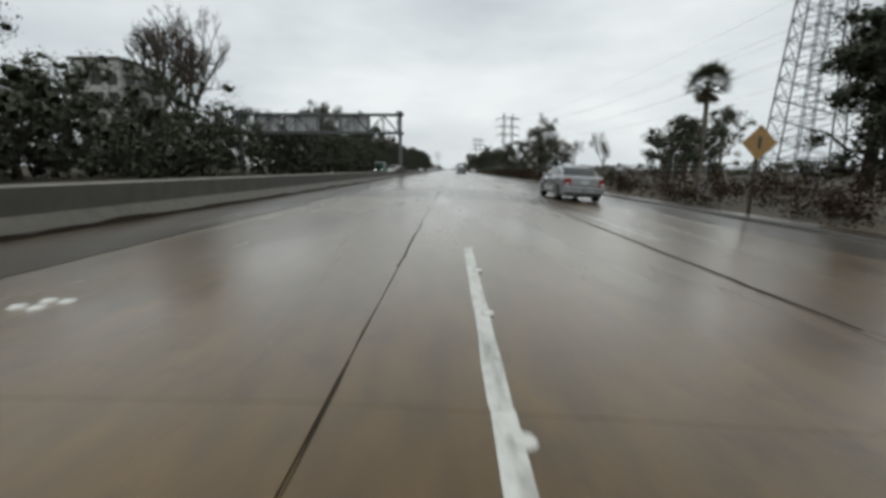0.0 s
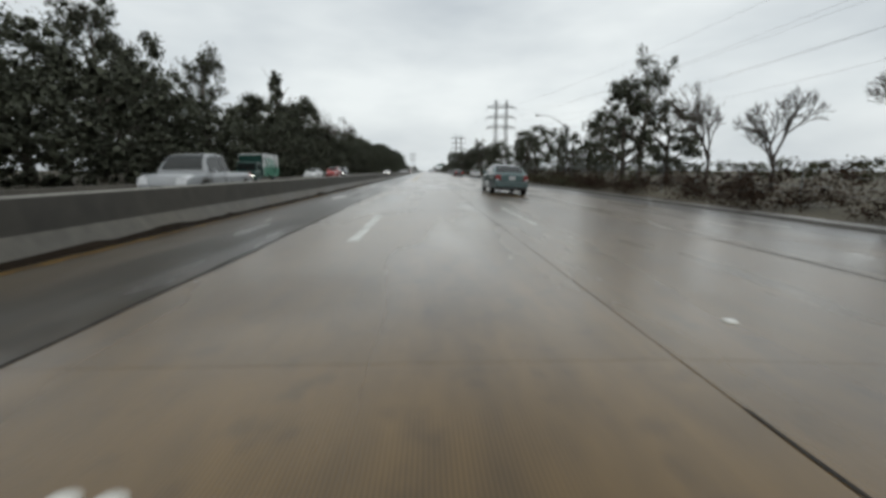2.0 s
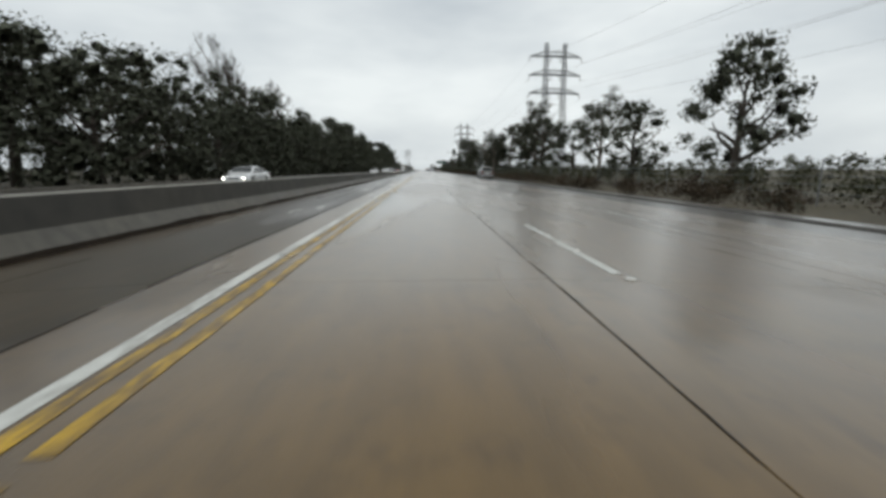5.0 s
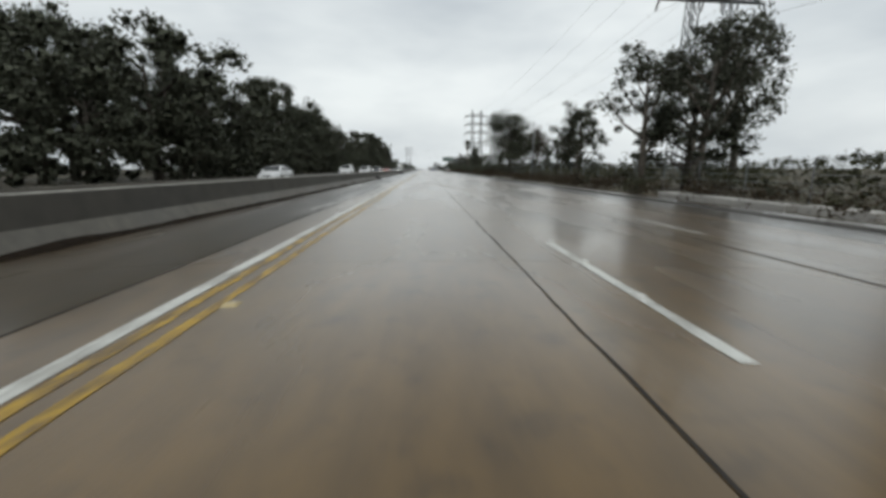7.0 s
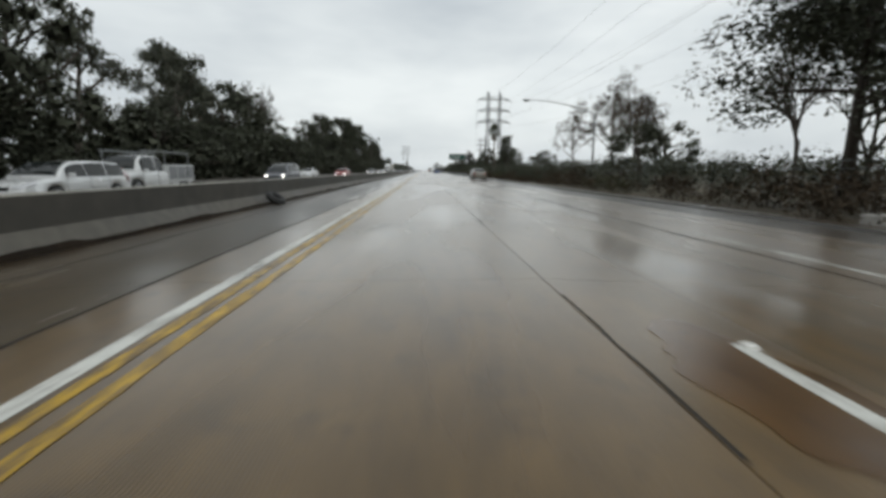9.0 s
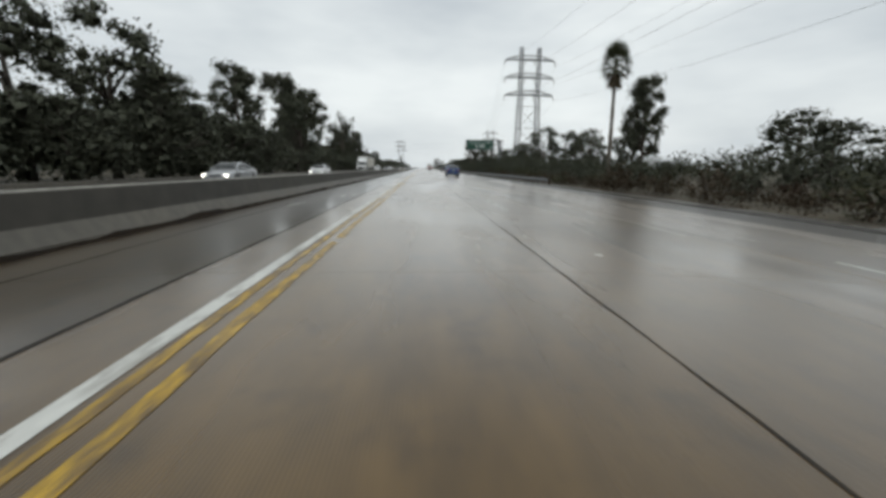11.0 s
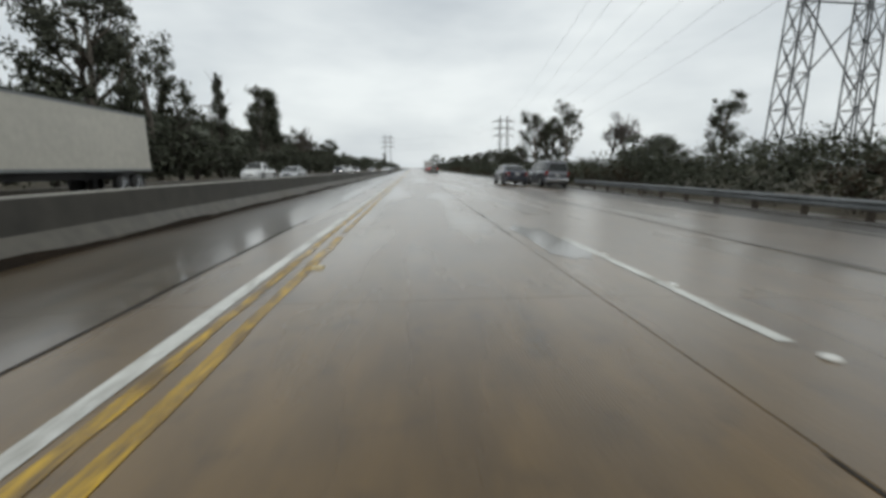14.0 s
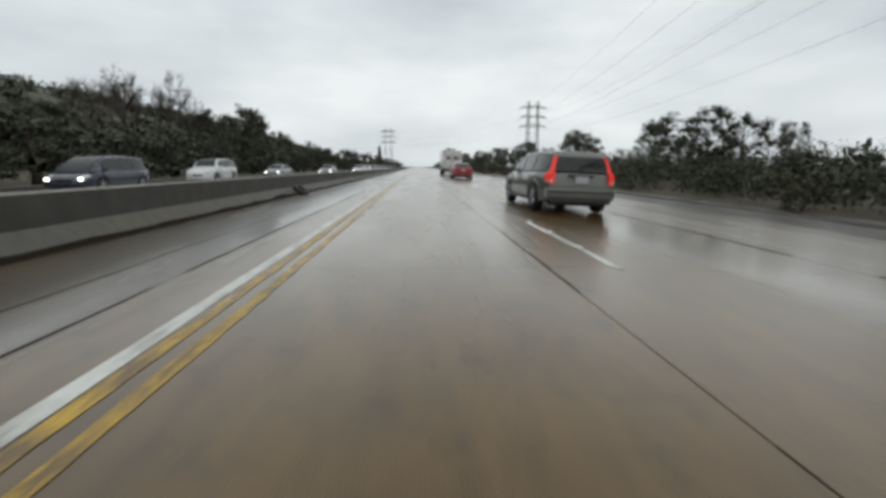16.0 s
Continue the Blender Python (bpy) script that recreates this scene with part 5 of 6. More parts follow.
def street_lamp(height, reach, rise, box=False):
    """A steel lamp post with an upswept arm towards the road and a flat lamp head."""
    t = thing("street_lamp", pose(0, 0, 0), "grey steel street lamp with a long curved arm", "street lamp", "street lamps")
    part("base_plate", block(bmesh.new(), -0.22, 0.22, -0.22, 0.22, -0.5, 0.05, 0.02), GALVANISED, t)
    part("pole", tube(bmesh.new(), [(0, 0, 0), (0, 0, height * 0.5), (0, 0, height)], [0.13, 0.11, 0.085], 8), GALVANISED, t, smooth=True)
    pts = [(-reach * f, 0, height - 0.1 + rise * math.sin(f * math.pi / 2) ** 0.9) for f in (0, 0.15, 0.3, 0.5, 0.7, 0.85, 1.0)]
    part("arm", tube(bmesh.new(), pts, [0.07, 0.066, 0.06, 0.055, 0.05, 0.045, 0.04], 7), GALVANISED, t, smooth=True)
    bm = bmesh.new()
    block(bm, -reach - 0.75, -reach + 0.05, -0.16, 0.16, height + rise - 0.23, height + rise - 0.05, 0.05)
    head = part("lamp_head", bm, GALVANISED, t)
    bm = bmesh.new()
    block(bm, -reach - 0.62, -reach - 0.2, -0.11, 0.11, height + rise - 0.28, height + rise - 0.22, 0.02)
    part("lens", bm, CLEAR_LENS, head)
    if box:
        bm = bmesh.new()
        block(bm, -0.3, 0.2, -0.4, -0.1, 1.6, 2.3, 0.03)
        part("cabinet", bm, DARK_STEEL, t)
        bm = bmesh.new()
        block(bm, -0.2, 0.2, -0.16, -0.1, 2.55, 2.85, 0.01)
        part("plate", bm, DARK_STEEL, t)
    return t


lamp = street_lamp(8.2, 4.6, 2.0)
lamp.matrix_basis = pose(21.3, 136, -0.4)
third = street_lamp(7.6, 7.4, 1.5)
third.matrix_basis = pose(17.9, 373.3, -0.4)
other = street_lamp(8.5, 6.2, 2.0, True)
other.matrix_basis = pose(19.9, 331.7, -0.4)


def utility_pole():
    """A wooden pole with a crossarm near its top, a second below, and pin insulators."""
    t = thing("utility_pole", pose(0, 0, 0), "dark wooden utility pole with crossarms", "utility pole", "utility poles")
    part("pole", tube(bmesh.new(), [(0, 0, -1), (0, 0, 8), (0, 0, 16)], [0.2, 0.17, 0.13], 8), WOOD, t, smooth=True)
    for z, half in ((15.6, 1.7), (13.2, 1.1), (11.8, 1.1)):
        bm = bmesh.new()
        block(bm, -half, half, -0.2, -0.08, z - 0.08, z + 0.08, 0.01)
        rod(bm, (-half * 0.6, -0.14, z), (0, -0.14, z - 0.7), 0.03, sides=4)
        rod(bm, (half * 0.6, -0.14, z), (0, -0.14, z - 0.7), 0.03, sides=4)
        arm = part("crossarm", bm, WOOD, t)
        for x in (-half + 0.1, -half * 0.45, half * 0.45, half - 0.1):
            part("insulator", rod(bmesh.new(), (x, -0.14, z + 0.08), (x, -0.14, z + 0.33), 0.07, 0.05, 6), INSULATOR, arm)
    return t


up = utility_pole()
up.matrix_basis = pose(-43.6, 559.3, -0.3, 0, 0, 20) @ Matrix.Diagonal((1, 1, 0.97, 1))
for x, y, h in ((-47.3, 615.4, 1.02), (-51.7, 680.6, 1.14), (-48, 250, 1.05), (-44, 500, 0.95), (-40.5, 433, 0.8)):
    copy_thing(up, pose(x, y, -0.3, 0, 0, 15) @ Matrix.Diagonal((1, 1, h, 1)))


# guard rail on the outer edge before the exit
def guard_rail(y0, y1, x):
    t = thing("guard_rail", pose(x, y0, -0.68), "wet galvanised guard rail on short posts", "guard rail", "guard rails")
    n = int((y1 - y0) / 1.9)
    bm = bmesh.new()
    prism(bm, [(0, 0.5), (-0.05, 0.54), (-0.05, 0.60), (0, 0.645), (-0.05, 0.69), (-0.05, 0.75), (0, 0.79), (0.01, 0.79), (-0.035, 0.745), (-0.035, 0.695), (0.012, 0.645), (-0.035, 0.595), (-0.035, 0.545), (0.01, 0.5)], 0, y1 - y0, max(1, n // 2))
    part("beam", bm, GALVANISED, t)
    first = None
    for k in range(n + 1):
        if first is None:
            bm = bmesh.new()
            block(bm, 0.02, 0.16, -0.07, 0.07, -0.5, 0.82, 0.01)
            first = part("post", bm, WOOD, t)
        else:
            ob = new("post", first.data)
            ob.parent, ob.location = t, (0, 1.9 * k, 0)
    return t


guard_rail(440, 542, 10.3)

# chain-link fence that shows through the brush
fence = thing("wire_fence", pose(17.2, 0, -0.4), "low rusty wire fence behind the verge brush", "fence")
post = None
for k in range(90):
    y = 20 + 4.2 * k
    if post is None:
        post = part("post", rod(bmesh.new(), (0, 0, -0.3), (0, 0, 1.9), 0.035, sides=6), GALVANISED, fence)
        post.location = (0, y, 0)
    else:
        ob = new("post", post.data)
        ob.parent, ob.location = fence, (0, y, 0)
bm = bmesh.new()
for z in (0.3, 0.7, 1.1, 1.5, 1.85):
    rod(bm, (0, 20, z), (0, 20 + 4.2 * 89, z), 0.012, sides=3)
part("wire", bm, GALVANISED, fence)

# pale blocks and low walls at the lay-by edge
bm = bmesh.new()
block(bm, -0.42, 0.42, -1.45, 1.45, -0.2, 0.42, 0.06)
low = tagged(part("low_wall", bm, PALE_PLASTER), "pale weathered concrete block beside the verge", "concrete block", "verge blocks")
low.matrix_basis = pose(12.6, 330.0, -0.74, 0, 0, 2)
for i, y in enumerate((320.5, 323.6, 326.8, 333.2, 336.4, 262.0, 265.2, 268.3, 271.5)):
    copy_thing(low, pose(12.9 + 0.1 * (i % 3), y, -0.74, 0, 0, (i * 7) % 5 - 2))


# office block behind the trees
def office_block(m):
    t = thing("office_building", m, "pale grey office block half hidden by trees", "building")
    bm = bmesh.new()
    block(bm, -3.9, 3.9, -5, 5, -0.5, 17.2, 0.03)
    part("wall", bm, OFFICE_WALL, t)
    bm = bmesh.new()
    block(bm, -4.1, 4.1, -5.2, 5.2, 17.2, 17.7, 0.05)
    part("roof", bm, BARRIER, t)
    for z in (2.0, 5.2, 8.4, 11.6, 14.4):
        for x in (-2.5, 0.0, 2.5):
            bm = bmesh.new()
            block(bm, x - 0.85, x + 0.85, -5.06, -4.9, z - 0.9, z + 0.9, 0.02)
            w = part("window", bm, DARK_STEEL, t)
            bm = bmesh.new()
            block(bm, x - 0.75, x + 0.75, -5.08, -5.05, z - 0.8, z + 0.8, 0.005)
            part("pane", bm, GLASS, w)
        for y in (-3.0, 0.0, 3.0):
            bm = bmesh.new()
            block(bm, 3.82, 3.96, y - 1.0, y + 1.0, z - 0.9, z + 0.9, 0.02)
            w = part("window", bm, DARK_STEEL, t)
            bm = bmesh.new()
            block(bm, 3.95, 3.98, y - 0.9, y + 0.9, z - 0.8, z + 0.8, 0.005)
            part("pane", bm, GLASS, w)
    return t


office_block(pose(-55.0, 74, 0))


# ---- vehicles ----
def curve(points, y):
    """Smooth interpolation through (y, value) points."""
    if y <= points[0][0]:
        return points[0][1]
    for (a, u), (b, v) in zip(points, points[1:]):
        if y <= b:
            f = (y - a) / (b - a)
            return u + (v - u) * f
    return points[-1][1]


def wheel(parent, x, y, r, width, spokes, side):
    prof = [(r * 0.70, -width / 2), (r * 0.95, -width / 2), (r, -width * 0.36), (r, width * 0.36), (r * 0.95, width / 2), (r * 0.70, width / 2)]
    bm = bmesh.new()
    n = 20
    rings = [[bm.verts.new((px, pr * math.cos(2 * math.pi * k / n), pr * math.sin(2 * math.pi * k / n))) for pr, px in prof] for k in range(n)]
    for k in range(n):
        a, b = rings[k], rings[(k + 1) % n]
        for i in range(len(prof) - 1):
            bm.faces.new((a[i], a[i + 1], b[i + 1], b[i]))
    tyre = part("wheel", bm, TYRE, parent, smooth=True)
    tyre.location = (x, y, r)
    bm = bmesh.new()
    face = side * width * 0.40
    rod(bm, (side * width * 0.1, 0, 0), (side * width * 0.16, 0, 0), r * 0.70, sides=20)
    disc = part("hub_well", bm, BLACK_TRIM, tyre)
    bm = bmesh.new()
    ring = [[bm.verts.new((px, pr * math.cos(2 * math.pi * k / n), pr * math.sin(2 * math.pi * k / n))) for pr, px in ((r * 0.62, face * 0.8), (r * 0.65, face), (r * 0.72, face * 1.05), (r * 0.72, face * 0.5))] for k in range(n)]
    for k in range(n):
        a, b = ring[k], ring[(k + 1) % n]
        for i in range(3):
            bm.faces.new((a[i], a[i + 1], b[i + 1], b[i]))
    for k in range(spokes):
        a = 2 * math.pi * k / spokes
        rod(bm, (face * 0.95, 0.05 * math.cos(a), 0.05 * math.sin(a)), (face * 0.95, r * 0.66 * math.cos(a), r * 0.66 * math.sin(a)), 0.042, 0.030, 4)
    rod(bm, (face * 0.7, 0, 0), (face * 1.05, 0, 0), 0.075, 0.06, 10)
    part("rim", bm, RIM, tyre)
    return tyre


SHAPES = {
    # length, width, height, wheelbase, wheel radius, belt, shoulder line, cabin feet and roof ends, pillars
    "sedan": dict(L=4.80, W=1.79, H=1.43, wb=2.78, r=0.325, top=[(-0.5, 0.72), (-0.485, 0.90), (-0.455, 1.00), (-0.30, 1.03), (0.0, 0.97), (0.22, 0.93), (0.40, 0.80), (0.475, 0.70), (0.5, 0.55)],
                  feet=(-0.36, 0.235), roof=(-0.165, 0.045), posts=(-0.29, -0.215, -0.03, 0.155)),
    "compact": dict(L=4.55, W=1.76, H=1.46, wb=2.60, r=0.32, top=[(-0.5, 0.72), (-0.485, 0.92), (-0.45, 1.02), (-0.32, 1.05), (0.0, 0.98), (0.24, 0.96), (0.40, 0.84), (0.475, 0.72), (0.5, 0.55)],
                    feet=(-0.38, 0.27), roof=(-0.17, 0.05), posts=(-0.30, -0.22, -0.03, 0.185)),
    "wagon": dict(L=4.71, W=1.82, H=1.49, wb=2.76, r=0.33, top=[(-0.5, 0.62), (-0.49, 0.86), (-0.48, 0.97), (-0.3, 0.97), (0.0, 0.95), (0.22, 0.92), (0.40, 0.83), (0.475, 0.72), (0.5, 0.55)],
                  feet=(-0.482, 0.235), roof=(-0.425, 0.05), posts=(-0.44, -0.235, -0.03, 0.155)),
    "suv": dict(L=4.90, W=1.92, H=1.80, wb=2.95, r=0.38, top=[(-0.5, 0.75), (-0.492, 1.05), (-0.485, 1.16), (0.0, 1.16), (0.26, 1.12), (0.42, 1.04), (0.48, 0.95), (0.5, 0.62)],
                feet=(-0.488, 0.265), roof=(-0.455, 0.105), posts=(-0.46, -0.235, -0.03, 0.185)),
    "minivan": dict(L=4.9, W=1.95, H=1.75, wb=2.95, r=0.34, top=[(-0.5, 0.7), (-0.49, 0.95), (-0.48, 1.04), (0.0, 1.02), (0.30, 0.98), (0.42, 0.86), (0.48, 0.74), (0.5, 0.58)],
                    feet=(-0.485, 0.37), roof=(-0.44, 0.08), posts=(-0.45, -0.225, -0.02, 0.225)),
    "pickup": dict(L=5.6, W=1.95, H=1.82, wb=3.5, r=0.39, top=[(-0.5, 0.8), (-0.495, 1.08), (0.0, 1.10), (0.25, 1.10), (0.42, 1.04), (0.48, 0.95), (0.5, 0.6)],
                   feet=(-0.075, 0.27), roof=(-0.055, 0.15), posts=(-0.06, 0.02, 0.04, 0.205)),
    "canopy_pickup": dict(L=5.1, W=1.85, H=1.78, wb=3.1, r=0.39, top=[(-0.5, 0.8), (-0.495, 1.06), (0.0, 1.08), (0.25, 1.08), (0.42, 1.0), (0.48, 0.92), (0.5, 0.6)],
                          feet=(-0.49, 0.235), roof=(-0.465, 0.105), posts=(-0.455, -0.10, -0.03, 0.165)),
}


def car(kind, colour, label, m, group, lights="off", spokes=7, rack=False, category="car"):
    """A road vehicle that faces +y, with its wheels on z = 0."""
    S = SHAPES[kind]
    L, W, H, r = S["L"], S["W"], S["H"], S["r"]
    t = thing("car" if category == "car" else category.replace(" ", "_"), m, label, category, group)
    axles = (-S["wb"] / 2 - 0.02 * L, S["wb"] / 2 - 0.02 * L)
    belt = curve([(y * L, z) for y, z in S["top"]], 0.0)
    top = [(y * L, z) for y, z in S["top"]]
    half = lambda y: W / 2 * (1 - 0.16 * abs(2 * y / L) ** 5)
    stations = sorted({-L / 2 + L * k / 30 for k in range(31)} | {a + (r + 0.05) * math.cos(math.pi * k / 10) for a in axles for k in range(11)} | {y for y, _ in top})
    bm = bmesh.new()
    rings = []
    for y in stations:
        zt = curve(top, y)
        zb = 0.24 + 0.10 * (abs(2 * y / L) ** 6)
        for a in axles:
            if abs(y - a) < r + 0.05:
                zb = max(zb, r + math.sqrt(max(0, (r + 0.05) ** 2 - (y - a) ** 2)))
        zb = min(zb, zt - 0.12)
        w = half(y)
        side = [(w * 0.955, zb), (w * 0.99, zb + 0.18 * (zt - zb)), (w, zb + 0.52 * (zt - zb)), (w * 0.985, zb + 0.80 * (zt - zb)), (w * 0.955, zt - 0.035), (w * 0.90, zt), (w * 0.45, zt + 0.018)]
        rings.append([bm.verts.new((x, y, z)) for x, z in side] + [bm.verts.new((-x, y, z)) for x, z in reversed(side)])
    n = len(rings[0])
    for a, b in zip(rings, rings[1:]):
        for i in range(n - 1):
            bm.faces.new((a[i], b[i], b[i + 1], a[i + 1]))
    bm.faces.new(rings[0])
    bm.faces.new(rings[-1][::-1])
    part("body", bm, colour, t, smooth=True)
    bm = bmesh.new()
    block(bm, -W / 2 + 0.24, W / 2 - 0.24, -L / 2 + 0.12, L / 2 - 0.15, 0.2, min(0.62, belt - 0.2), 0.03)
    part("underbody", bm, BLACK_TRIM, t)

    # cabin
    f0, f1 = S["feet"][0] * L, S["feet"][1] * L
    r0, r1 = S["roof"][0] * L, S["roof"][1] * L

    def roofline(y):
        if y < r0:
            f = min(1.0, max(0.0, (y - f0) / (r0 - f0)))
            return belt + (H - 0.05 - belt) * math.sin(f * math.pi / 2) ** (0.85 if r0 - f0 > 0.4 else 0.8)
        if y > r1:
            f = min(1.0, max(0.0, (f1 - y) / (f1 - r1)))
            return belt - 0.02 + (H - 0.05 - belt + 0.02) * math.sin(f * math.pi / 2) ** 0.9
        f = (y - r0) / (r1 - r0)
        return H - 0.05 + 0.05 * math.sin(math.pi * f)

    def flank(y, z):
        """Half width of the cabin at height z: it leans in towards the roof."""
        return half(y) * (0.915 - 0.20 * (z - belt) / (H - belt))

    ys = sorted({f0 + (f1 - f0) * k / 22 for k in range(23)} | {r0, r1})
    bm = bmesh.new()
    rings = []
    for y in ys:
        z1 = max(roofline(y), belt - 0.03)
        pts = [(flank(y, belt - 0.05) + 0.01, belt - 0.06)] + [(flank(y, belt + (z1 - belt) * f), belt + (z1 - belt) * f) for f in (0.05, 0.5, 0.86)] + [(flank(y, z1) * 0.93, z1 - 0.012), (flank(y, z1) * 0.5, z1 + 0.012)]
        rings.append([bm.verts.new((x, y, z)) for x, z in pts] + [bm.verts.new((-x, y, z)) for x, z in reversed(pts)])
    n = len(rings[0])
    for a, b in zip(rings, rings[1:]):
        for i in range(n - 1):
            bm.faces.new((a[i], b[i], b[i + 1], a[i + 1]))
    bm.faces.new(rings[0])
    bm.faces.new(rings[-1][::-1])
    part("cabin", bm, colour, t, smooth=True)

    def side_pane(y0, y1, s, name="side_window", mat=None, out=0.014, low=0.035, high=0.085):
        bm = bmesh.new()
        prev = None
        for k in range(9):
            y = y0 + (y1 - y0) * k / 8
            z0, z1 = belt + low, max(roofline(y) - high, belt + low + 0.015)
            col = [bm.verts.new((s * (flank(y, z) + out), y, z)) for z in (z0, (z0 + z1) / 2, z1)]
            if prev:
                for i in (0, 1):
                    bm.faces.new((prev[i], col[i], col[i + 1], prev[i + 1]) if s > 0 else (prev[i + 1], col[i + 1], col[i], prev[i]))
            prev = col
        return part(name, bm, mat or GLASS, t)

    p = [q * L for q in S["posts"]]
    spans = [(p[1] + (0.14 if kind == "canopy_pickup" else 0.045), p[2] - 0.045), (p[2] + 0.045, p[3])]
    if p[1] - p[0] > 0.25:
        spans.insert(0, (p[0], p[1] - 0.06))
    for s in (-1, 1):
        for a, b in spans:
            side_pane(a, b, s)
            side_pane(a - 0.025, b + 0.025, s, "window_surround", BLACK_TRIM, 0.007, 0.018, 0.066)
        if kind in ("sedan", "compact", "wagon"):
            bm = bmesh.new()
            rows = []
            for k in range(9):
                y = spans[0][0] - 0.04 + (spans[-1][1] + 0.1 - spans[0][0]) * k / 8
                rows.append([bm.verts.new((s * (flank(y, belt + 0.01) + o), y, belt + z)) for o, z in ((0.006, -0.004), (0.02, 0.002), (0.02, 0.018), (0.006, 0.022))])
            for a, b in zip(rows, rows[1:]):
                for i in range(3):
                    bm.faces.new((a[i], b[i], b[i + 1], a[i + 1]))
            part("belt_trim", bm, CHROME, t, "bright trim strip")

    def end_pane(name, y0, y1):
        bm = bmesh.new()
        prev = None
        for k in range(7):
            y = y0 + (y1 - y0) * k / 6
            z = roofline(y)
            w = flank(y, z) * 0.86
            out = 0.014 if y1 > y0 else -0.014
            row = [bm.verts.new((w * c, y + out, z + 0.016 + 0.010 * (1 - abs(c)))) for c in (-1, -0.5, 0, 0.5, 1)]
            if prev:
                for i in range(4):
                    bm.faces.new((prev[i], prev[i + 1], row[i + 1], row[i]) if y1 < y0 else (prev[i + 1], prev[i], row[i], row[i + 1]))
            prev = row
        return part(name, bm, GLASS, t)

    end_pane("windscreen", r1 + 0.06, f1 - 0.06)
    if r0 - f0 > 0.45:
        end_pane("rear_window", r0 - 0.05, f0 + 0.08)
    else:
        bm = bmesh.new()
        lo, hi = belt + 0.04, H - 0.17
        w0, w1 = flank(f0, lo) * 0.90, flank(f0, hi) * 0.90
        ya = f0 + 0.01
        slope = (r0 - f0)
        yb = f0 + slope * 0.55
        vs = [bm.verts.new(q) for q in ((-w0, ya - 0.035, lo), (w0, ya - 0.035, lo), (w1, yb - 0.06, hi), (-w1, yb - 0.06, hi))]
        back = [bm.verts.new((v.co.x, v.co.y + 0.2, v.co.z)) for v in vs]
        bm.faces.new(vs)
        for i in range(4):
            bm.faces.new((vs[i], back[i], back[(i + 1) % 4], vs[(i + 1) % 4]))
        part("rear_window", bm, GLASS, t)

    # wheels
    for y in axles:
        for s in (-1, 1):
            wheel(t, s * (W / 2 - 0.12), y, r, 0.21, spokes, s)

    # lamps, bumpers, plate, mirrors, handles
    zr = curve(top, -L / 2 + 0.12)
    tall = r0 - f0 < 0.45
    for s in (-1, 1):
        deep, low, high = (0.09, 0.74, belt + 0.02) if tall else (0.20, 0.66, zr - 0.01)
        if kind == "wagon":
            deep, low, high = 0.12, 0.70, belt + 0.01

        def cluster(ya, yb, z0, z1, thick, proud):
            """A lamp that wraps the rear corner flush with the body's side."""
            bm = bmesh.new()
            rows = []
            for k in range(6):
                y = ya + (yb - ya) * k / 5
                xo = half(max(y, -L / 2)) * 0.985 + proud
                rows.append([bm.verts.new((s * x, y - proud, z)) for x, z in ((xo - thick, z0), (xo - 0.02, z0), (xo, z0 + 0.03), (xo, z1 - 0.05), (xo - 0.03, z1), (xo - thick, z1))])
            for a, b in zip(rows, rows[1:]):
                for i in range(6):
                    bm.faces.new((a[i], b[i], b[(i + 1) % 6], a[(i + 1) % 6]))
            bm.faces.new(rows[0])
            bm.faces.new(rows[-1])
            bmesh.ops.recalc_face_normals(bm, faces=bm.faces[:])
            return bm

        lamp_red = TAIL_ON if lights == "tail" else RED_LENS
        cover = part("tail_lamp", cluster(-L / 2 - 0.02, -L / 2 + 0.2, low, high, deep, 0.004), lamp_red, t, "red tail lamp")
        if not tall or kind == "wagon":
            part("clear_section", cluster(-L / 2 - 0.02, -L / 2 + 0.19, low + 0.02, low + 0.10, deep * 0.6, 0.008), CLEAR_LENS, cover, "clear reversing lens")
        if kind == "wagon":
            bm = bmesh.new()
            rows = []
            for k in range(6):
                z = belt - 0.02 + (H - 0.14 - belt) * k / 5
                f = max(0.0, (z - belt) / (H - belt))
                y = f0 + (r0 - f0) * 0.75 * f - 0.03
                xo = flank(f0 + 0.02, z) + 0.012
                rows.append([bm.verts.new((s * x, q, z)) for x, q in ((xo - 0.10, y - 0.012), (xo - 0.02, y - 0.012), (xo, y + 0.02), (xo - 0.004, y + 0.10), (xo - 0.10, y + 0.10))])
            for a, b in zip(rows, rows[1:]):
                for i in range(5):
                    bm.faces.new((a[i], b[i], b[(i + 1) % 5], a[(i + 1) % 5]))
            bm.faces.new(rows[0])
            bm.faces.new(rows[-1])
            bmesh.ops.recalc_face_normals(bm, faces=bm.faces[:])
            part("pillar_lamp", bm, lamp_red, t, "tall red pillar lamp")
        bm = bmesh.new()
        zf = curve(top, L / 2 - 0.12)
        rows = []
        for k in range(6):
            y = L / 2 - 0.46 + 0.42 * k / 5
            z1, xo = curve(top, y) - 0.012, half(y) * 0.978 + 0.004
            rows.append([bm.verts.new((s * x, y + 0.012, z)) for x, z in ((xo - 0.34, z1 - 0.10), (xo, z1 - 0.13 + 0.05 * (5 - k) / 5), (xo, z1 - 0.035), (xo - 0.08, z1 + 0.012), (xo - 0.34, z1 + 0.016))])
        for a, b in zip(rows, rows[1:]):
            for i in range(5):
                bm.faces.new((a[i], b[i], b[(i + 1) % 5], a[(i + 1) % 5]))
        bm.faces.new(rows[0])
        bm.faces.new(rows[-1])
        bmesh.ops.recalc_face_normals(bm, faces=bm.faces[:])
        lens = part("head_lamp", bm, CLEAR_LENS, t, "clear head lamp")
